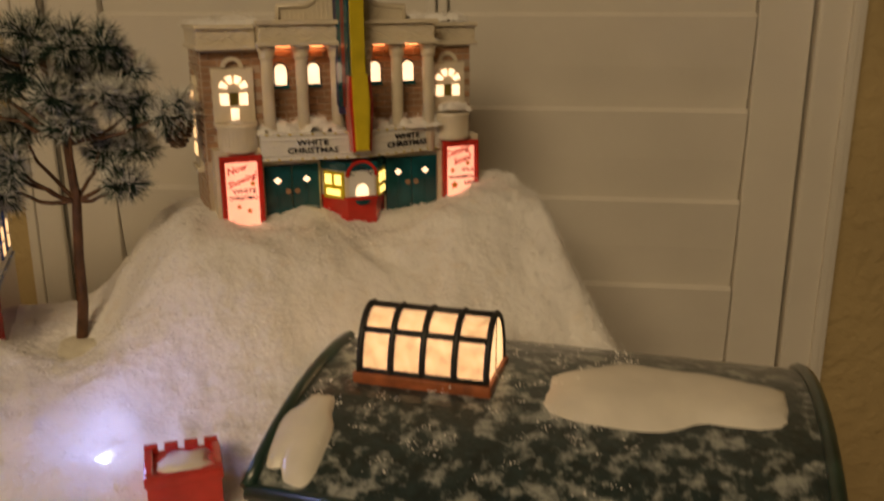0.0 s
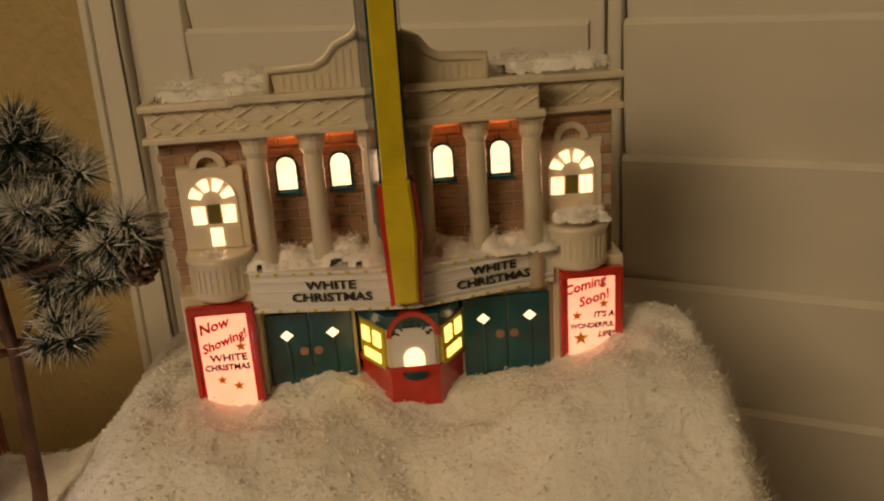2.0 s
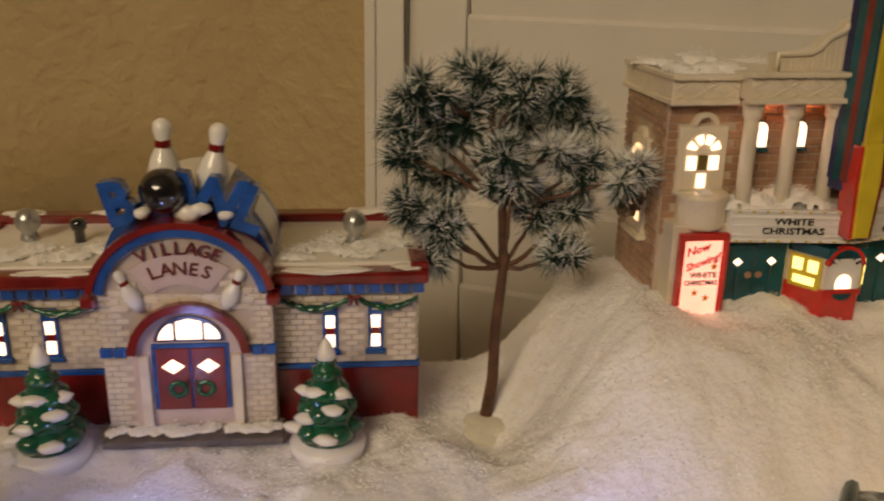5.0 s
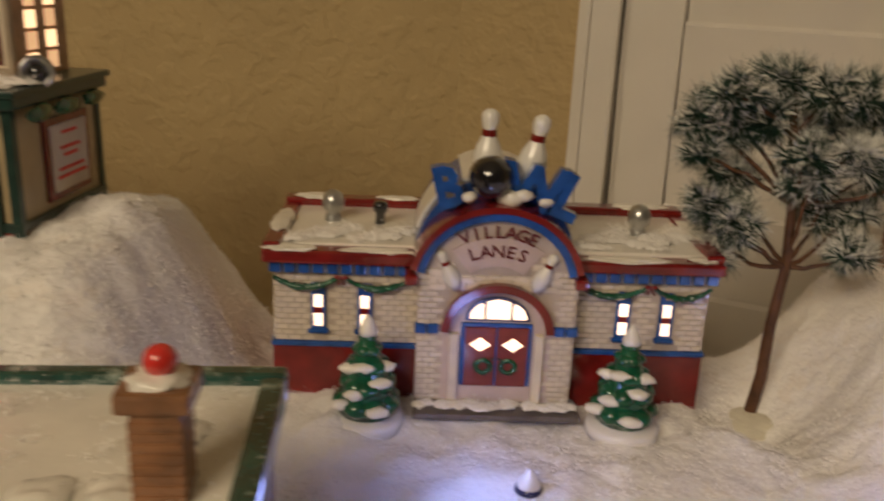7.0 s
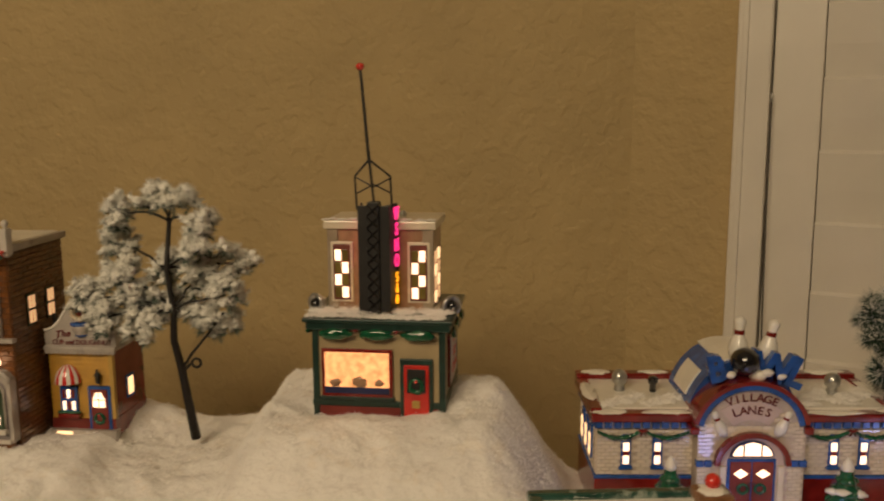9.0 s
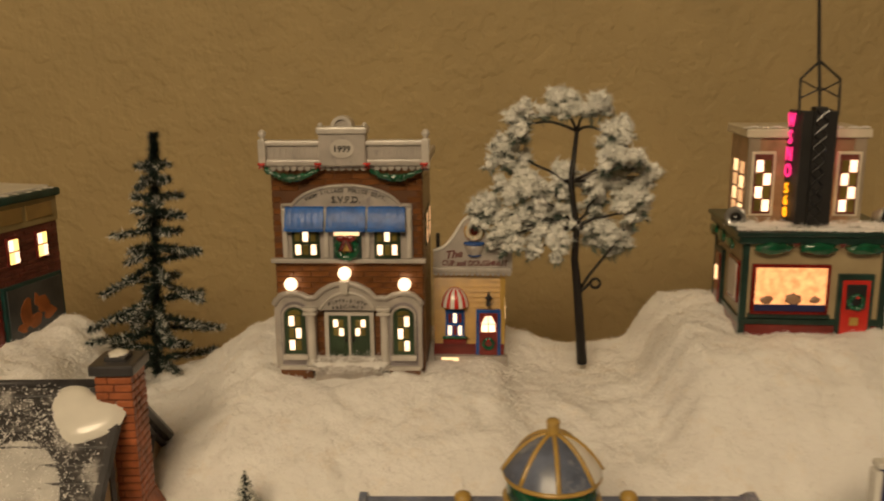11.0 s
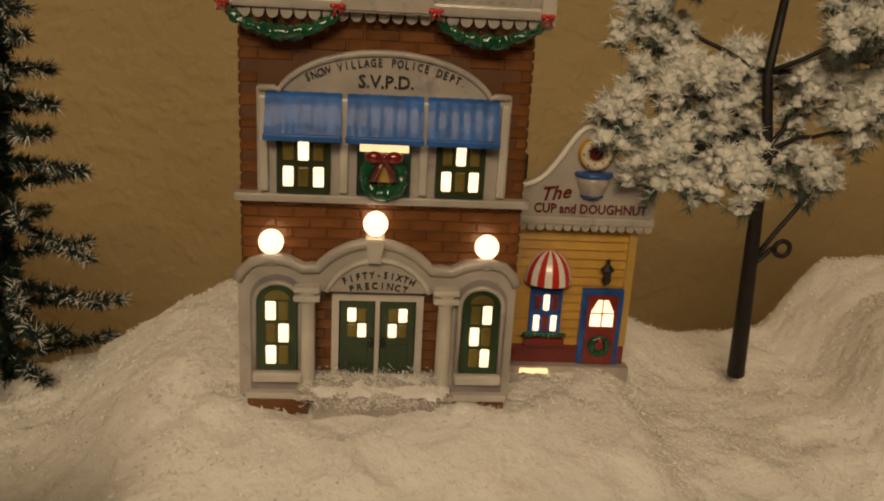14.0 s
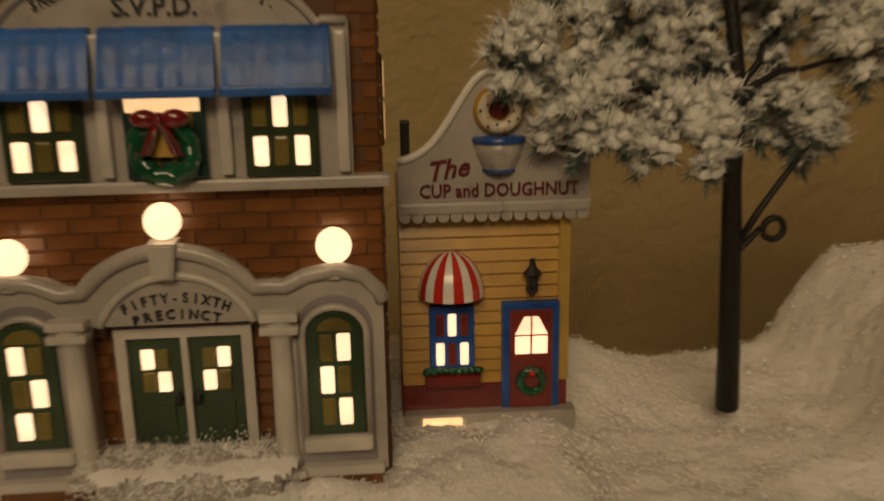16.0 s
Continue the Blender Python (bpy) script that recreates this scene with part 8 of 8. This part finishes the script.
# ---- trees ----
def slivers(name, lines, width, material, parent, label):
    """Needles: each a thin three-sided spike from a to b, joined into one mesh."""
    verts, faces = [], []
    for a, b, w in lines:
        d = b - a
        s = d.orthogonal().normalized() * width * w
        t = d.cross(s).normalized() * width * w
        i0 = len(verts)
        verts += [a + s, a - s * 0.5 + t * 0.87, a - s * 0.5 - t * 0.87, b]
        faces += [(i0, i0 + 1, i0 + 3), (i0 + 1, i0 + 2, i0 + 3), (i0 + 2, i0, i0 + 3)]
    me = bpy.data.meshes.new(name)
    me.from_pydata(verts, [], faces)
    me.materials.append(material)
    ob = new(name, me)
    ob.parent = parent
    return tagged(ob, label, "", "", "stuff")


def any_way(rnd):
    while True:
        v = Vector((rnd.uniform(-1, 1), rnd.uniform(-1, 1), rnd.uniform(-1, 1)))
        if 0.05 < v.length < 1:
            return v.normalized()


def limb_to(rnd, a, b, r0, r1, sag, bm):
    pts = []
    for i in range(7):
        u = i / 6
        p = a.lerp(b, u)
        p.z -= sag * math.sin(math.pi * u)
        p += any_way(rnd) * 0.0012
        pts.append(p)
    tube(pts, r0, 7, bm, r1)
    return pts


def snowy_pine():
    b = thing("pine_tree", pose(0.1345, 0.499, 0.0005) @ Matrix.Scale(1.05, 4), "dark green pine tree dusted with white snow", "tree")
    rnd = random.Random(21)
    part("base_disc", ball((0, 0, -0.0075), 0.0215, 0.0195, 0.0062, 3, None, 0.25, 5), BASEDISC, b, "cream painted base", True)
    spine = [Vector(p) for p in ((-0.001, 0, -0.011), (0.003, 0, 0.02), (0.0035, 0.001, 0.05), (0.006, 0, 0.085), (0.004, 0.001, 0.12), (-0.002, 0, 0.155), (-0.006, 0, 0.185))]
    part("trunk", tube(spine, 0.0036, 10, None, 0.0018), BROWN, b, "reddish brown curved trunk", True)
    spots = ((-0.044, 0.187), (-0.013, 0.193), (0.031, 0.183), (-0.05, 0.145), (-0.027, 0.128), (0.012, 0.162), (0.051, 0.143), (0.037, 0.093), (-0.036, 0.093), (-0.016, 0.17), (0.009, 0.134), (0.045, 0.168), (-0.052, 0.166), (0.025, 0.115), (0.0727, 0.1410), (0.0, 0.15), (-0.03, 0.112), (0.03, 0.152), (-0.045, 0.118), (0.048, 0.112), (0.01, 0.187), (-0.03, 0.165))
    green, white = [], []
    for n, (x, z) in enumerate(spots):
        z = 0.137 + (z - 0.14) * 0.87
        c = Vector((x * 0.88, rnd.uniform(-0.018, 0.018), z))
        root = min(spine[3:], key=lambda p: (p - Vector((0.3 * x, 0, z - 0.03))).length)
        bm = bmesh.new()
        limb_to(rnd, root.copy(), c, 0.0015, 0.0008, 0.004 if z < 0.14 else -0.002, bm)
        part("limb", bm, BROWN, b, "", True)
        dusting = (0.25, 0.42, 0.68)[n * 7 % 3] if z < 0.17 else 0.26
        for k in range(9):
            w = (any_way(rnd) + Vector((x * 5, 0, 0.35)) * 0.6).normalized()
            o = c + w * rnd.uniform(0.001, 0.006)
            for j in range(150):
                e = o + w * rnd.uniform(0, 0.006)
                d = (w * rnd.uniform(0.1, 1.0) + any_way(rnd) * 0.9).normalized()
                tip = e + d * rnd.uniform(0.008, 0.0145)
                snowy = rnd.random() < dusting * (1.25 if d.z > 0 else 0.55)
                if snowy:
                    e = e.lerp(tip, 0.35)
                (white if snowy else green).append((e, tip, rnd.uniform(0.7, 1.2)))
    bm = bmesh.new()
    for j in range(9):
        u = j / 8
        for k in range(7):
            a = math.tau * (k + 0.5 * j) / 7
            r = 0.0072 * math.sin(math.pi * (0.12 + 0.8 * u)) + 0.001
            ball((0.0670 + r * math.cos(a), -0.006 + r * math.sin(a), 0.1280 + 0.011 - 0.022 * u), 0.0026, 0.0026, 0.0016, 1, bm, 0.3, k)
    part("pine_cone", bm, CONE, b, "brown pine cone among the needles")
    slivers("needles", green, 0.00034, NEEDLE, b, "long dark green needles in bursts")
    slivers("frosted_needles", white, 0.0004, FROST, b, "needles dusted white with snow")


CONE = shade("pine_cone_scale", (0.13, 0.07, 0.035), 0.6, spread=0.4, scale=300, other=(0.4, 0.3, 0.2), mix_scale=260, mix_at=0.62)
snowy_pine()


def frosted_tree():
    b = thing("frosted_tree", pose(-0.476, 0.491, 0.0125) @ Matrix.Scale(0.985, 4), "white flocked tree with a dark bare trunk", "tree")
    rnd = random.Random(33)
    spine = [Vector(p) for p in ((0, 0, 0.05), (-0.003, -0.004, 0.08), (-0.0065, -0.008, 0.115), (-0.01, -0.0125, 0.14), (-0.009, -0.012, 0.165), (-0.014, -0.01, 0.2), (-0.01, -0.008, 0.24))]
    part("trunk", tube(spine, 0.0043, 10, None, 0.0018), BLACK_TRUNK, b, "dark brown trunk", True)
    curl = [Vector((-0.0065 + 0.0095 * k / 6, -0.009, 0.11 + 0.01 * k / 6)) for k in range(7)] + [Vector((0.0072 + 0.0038 * math.cos(a), -0.01, 0.12 + 0.0038 * math.sin(a))) for a in [3.3 - 0.55 * k for k in range(12)]]
    limb = [Vector((-0.0065, -0.009, 0.112)), Vector((0.002, -0.009, 0.126)), Vector((0.016, -0.006, 0.143)), Vector((0.03, -0.003, 0.162))]
    part("limb", tube(limb, 0.0014, 7, None, 0.0009), BLACK_TRUNK, b, "", True)
    part("wire_curl", tube(curl, 0.0012, 7), BLACK_TRUNK, b, "curled dark wire twig", True)
    spots = ((-0.043, 0.251, 1.0), (-0.014, 0.262, 0.9), (0.008, 0.262, 0.7), (-0.059, 0.222, 1.0), (-0.071, 0.181, 1.0), (-0.014, 0.204, 1.1), (0.037, 0.224, 1.1), (0.046, 0.18, 1.1), (-0.018, 0.171, 1.2), (0.023, 0.161, 1.1),
             (0.02, 0.195, 1.1), (-0.045, 0.17, 1.0), (-0.04, 0.197, 1.0), (0.05, 0.205, 0.9), (0.024, 0.243, 0.9), (-0.055, 0.2, 0.9), (-0.03, 0.156, 0.9), (0.035, 0.154, 0.85), (-0.06, 0.163, 0.8))
    green, white = [], []
    tv, tf = [], []
    ico = bmesh.new()
    bmesh.ops.create_icosphere(ico, subdivisions=1, radius=1)
    iv, jf = [v.co.copy() for v in ico.verts], [[v.index for v in f.verts] for f in ico.faces]
    ico.free()
    for x, z, s in spots:
        c = Vector((x * 0.93 - 0.008, rnd.uniform(-0.03, 0.012), 0.003 + z * 0.97))
        root = min(spine[4:], key=lambda p: (p - Vector((0.2 * x, 0, z - 0.02))).length)
        bm = bmesh.new()
        limb_to(rnd, root.copy(), c, 0.0013, 0.0007, -0.003, bm)
        part("limb", bm, BLACK_TRUNK, b, "", True)
        heads = []
        for k in range(int(11 * s)):
            v = any_way(rnd)
            heads.append((c + Vector((v.x * 0.016, v.y * 0.015, v.z * 0.0115)) * s * rnd.uniform(0.45, 1.0), v))
        for k in range(int(105 * s)):
            h, v = heads[k % len(heads)]
            v = (v * 0.6 + any_way(rnd)).normalized()
            o = h + v * rnd.uniform(0.0, 0.0066)
            w = (v + Vector((0, -0.1, 0.25))).normalized()
            for j in range(34):
                d = (w + any_way(rnd) * 0.9).normalized()
                e = o + w * rnd.uniform(-0.004, 0.004)
                up = d.z + 0.5 * w.z + rnd.uniform(-0.5, 0.5)
                (white if up > -0.3 else green).append((e, e + d * rnd.uniform(0.0035, 0.0072), rnd.uniform(0.7, 1.3)))
            if w.z > -0.5 or rnd.random() < 0.5:
                for j in range(4):
                    q = o + any_way(rnd) * 0.0022 + Vector((0, 0, 0.0012))
                    k3 = rnd.uniform(0.0012, 0.0032)
                    i0 = len(tv)
                    tv += [tuple(q + Vector((p.x, p.y, p.z * 0.8)) * k3 * (1 + 0.5 * noise.noise(p * 2 + q * 400))) for p in iv]
                    tf += [[i0 + a for a in f] for f in jf]
    slivers("needles", green, 0.0003, FROST_GREEN, b, "grey green needles under the snow")
    slivers("frosted_needles", white, 0.00042, FROST, b, "needles thickly flocked with white")
    me = bpy.data.meshes.new("flocking")
    me.from_pydata(tv, [], tf)
    me.materials.append(FLOCK)
    ob = new("flocking", me)
    ob.parent = b
    tagged(ob, "clumps of white flocking", "", "", "stuff")


FLOCK = shade("white_flocking", (0.86, 0.85, 0.8), 0.9, spread=0.08, scale=200, bump=0.5, bump_scale=900)
frosted_tree()


def thin_pine():
    b = thing("slim_pine_tree", pose(-0.8385, 0.5325, 0.0093) @ Matrix.Scale(0.97, 4), "slim dark green artificial pine with snowy tips", "tree")
    rnd = random.Random(44)
    a, t = Vector((0, 0, 0.012)), Vector((0.015, 0, 0.243))
    part("trunk", tube([a.lerp(t, i / 8) for i in range(9)], 0.0021, 8, None, 0.0008), BLACK_TRUNK, b, "dark wrapped trunk", True)
    green, white = [], []
    for i in range(5200):
        u = rnd.random()
        e = a.lerp(t, 0.03 + 0.97 * u)
        d = any_way(rnd)
        d.z = d.z * 0.4 + 0.35
        green.append((e, e + d.normalized() * rnd.uniform(0.004, 0.0085), rnd.uniform(0.7, 1.2)))
    levels = 14
    for i in range(levels):
        u = 0.06 + 0.84 * i / (levels - 1)
        reach = 0.062 * (1 - u) + 0.014
        for k in range(4):
            g = math.tau * (k / 4 + 0.37 * i) + rnd.uniform(-0.3, 0.3)
            r = reach * rnd.uniform(0.5, 1.15)
            s = a.lerp(t, u + rnd.uniform(-0.012, 0.012))
            e = s + Vector((math.cos(g) * r, math.sin(g) * r * 0.9, rnd.uniform(-0.5, 0.1) * r))
            bm = bmesh.new()
            tube([s, s.lerp(e, 0.5) - Vector((0, 0, 0.001)), e], 0.0007, 5, bm, 0.0004)
            part("branch", bm, BLACK_TRUNK, b)
            n = int(80 + r * 12500)
            for j in range(n):
                f = rnd.random() ** 0.8
                o = s.lerp(e, f)
                d = ((e - s).normalized() * 0.5 + any_way(rnd)).normalized()
                ln = rnd.uniform(0.004, 0.0078)
                (white if (f > 0.45 and rnd.random() < 0.2) or rnd.random() < 0.05 else green).append((o, o + d * ln, rnd.uniform(0.7, 1.2)))
    slivers("needles", green, 0.00055, TINSEL, b, "short dark needles")
    slivers("frosted_needles", white, 0.00055, FROST, b, "white frosted needle tips")
    part("base", box(-0.016, 0.016, -0.014, 0.014, 0.006, 0.016, 0.003), BASEDISC, b, "small snowy base", True)


thin_pine()


def brush_tree(x, y, tip, height, wide, frost, seed):
    """A little bottle-brush tree."""
    b = thing("bottle_brush_tree", pose(x, y, 0), "small dark bottle brush tree dusted with snow", "tree", "small brush trees")
    rnd = random.Random(seed)
    part("trunk", tube([(0, 0, tip - height), (0, 0, tip - height * 0.5), (0, 0, tip - 0.001)], 0.0011, 7, None, 0.0006), BLACK_TRUNK, b, "", True)
    green, white = [], []
    for i in range(2600):
        u = rnd.random() ** 0.7
        o = Vector((0, 0, tip - u * height * 0.85))
        g = rnd.uniform(0, math.tau)
        r = (0.0015 + wide * u) * rnd.uniform(0.6, 1.05)
        e = o + Vector((math.cos(g) * r, math.sin(g) * r, rnd.uniform(-0.2, 0.35) * r + 0.001))
        if rnd.random() < frost:
            white.append((o.lerp(e, 0.55), e, rnd.uniform(0.8, 1.4)))
        else:
            green.append((o, e, rnd.uniform(0.7, 1.2)))
    slivers("needles", green, 0.0004, TINSEL, b, "dark tinsel needles")
    slivers("frosted_needles", white, 0.0007, FROST, b, "white frosted tips")


brush_tree(-0.7078, 0.3144, 0.0567, 0.085, 0.027, 0.4, 1)
brush_tree(-0.2907, 0.3, 0.0664, 0.11, 0.022, 0.15, 2)


# ---- street lamps and cold fairy lights ----
def street_lamp(x, y, tip):
    b = thing("street_lamp", pose(x, y, 0), "small black street lamp with a white snow cap", "street lamp", "street lamps")
    foot = snow_height(x, y) - 0.004
    part("post", lathe([(0.0032, foot), (0.0026, foot + 0.004), (0.0013, foot + 0.006), (0.0012, tip - 0.018), (0.0022, tip - 0.017), (0.003, tip - 0.0155)], (0, 0, 0), 12), SOOT, b, "black lamp post", True)
    part("lantern", lathe([(0.0026, tip - 0.0155), (0.0046, tip - 0.0125), (0.0048, tip - 0.0105)], (0, 0, 0), 12), PAPER, b, "pale lantern glass", True)
    part("hood", lathe([(0.0068, tip - 0.0112), (0.0066, tip - 0.0096), (0.004, tip - 0.0072)], (0, 0, 0), 12), NAVY, b, "dark scalloped hood", True)
    part("snow_cap", lathe([(0.0058, tip - 0.0098), (0.0056, tip - 0.0074), (0.0036, tip - 0.0036), (0.0016, tip - 0.0008), (0.0002, tip)], (0, 0, 0), 14), GLAZE_SNOW, b, "white snow cap", True)


street_lamp(-0.0075, 0.385, 0.0235)
street_lamp(0.0956, 0.26, 0.099)


def light_bulb(x, y, z):
    b = thing("fairy_light", pose(x, y, z), "assumed cold white bulb half buried in snow", "string light", "fairy lights")
    part("bulb", lathe([(0.0012, 0), (0.0022, 0.0015), (0.0022, 0.004), (0.0012, 0.0062), (0.0002, 0.0068)], (0, 0, 0), 10), WHITE_LED, b, "glowing cold white bulb", True)
    part("socket", lathe([(0.0016, -0.005), (0.0018, 0.0)], (0, 0, 0), 10), DARK_GREEN, b)


# bulbs are assumed; a point light added above each spreads the blue pool
for x, y, power in ((0.155, 0.335, 0.046), (-0.03, 0.372, 0.034)):
    light_bulb(x, y, snow_height(x, y) - 0.005)
    lamp("cold_glow_fill", "POINT", (x, y, snow_height(x, y) + 0.034), power, (0.36, 0.42, 1.0), 0.01)
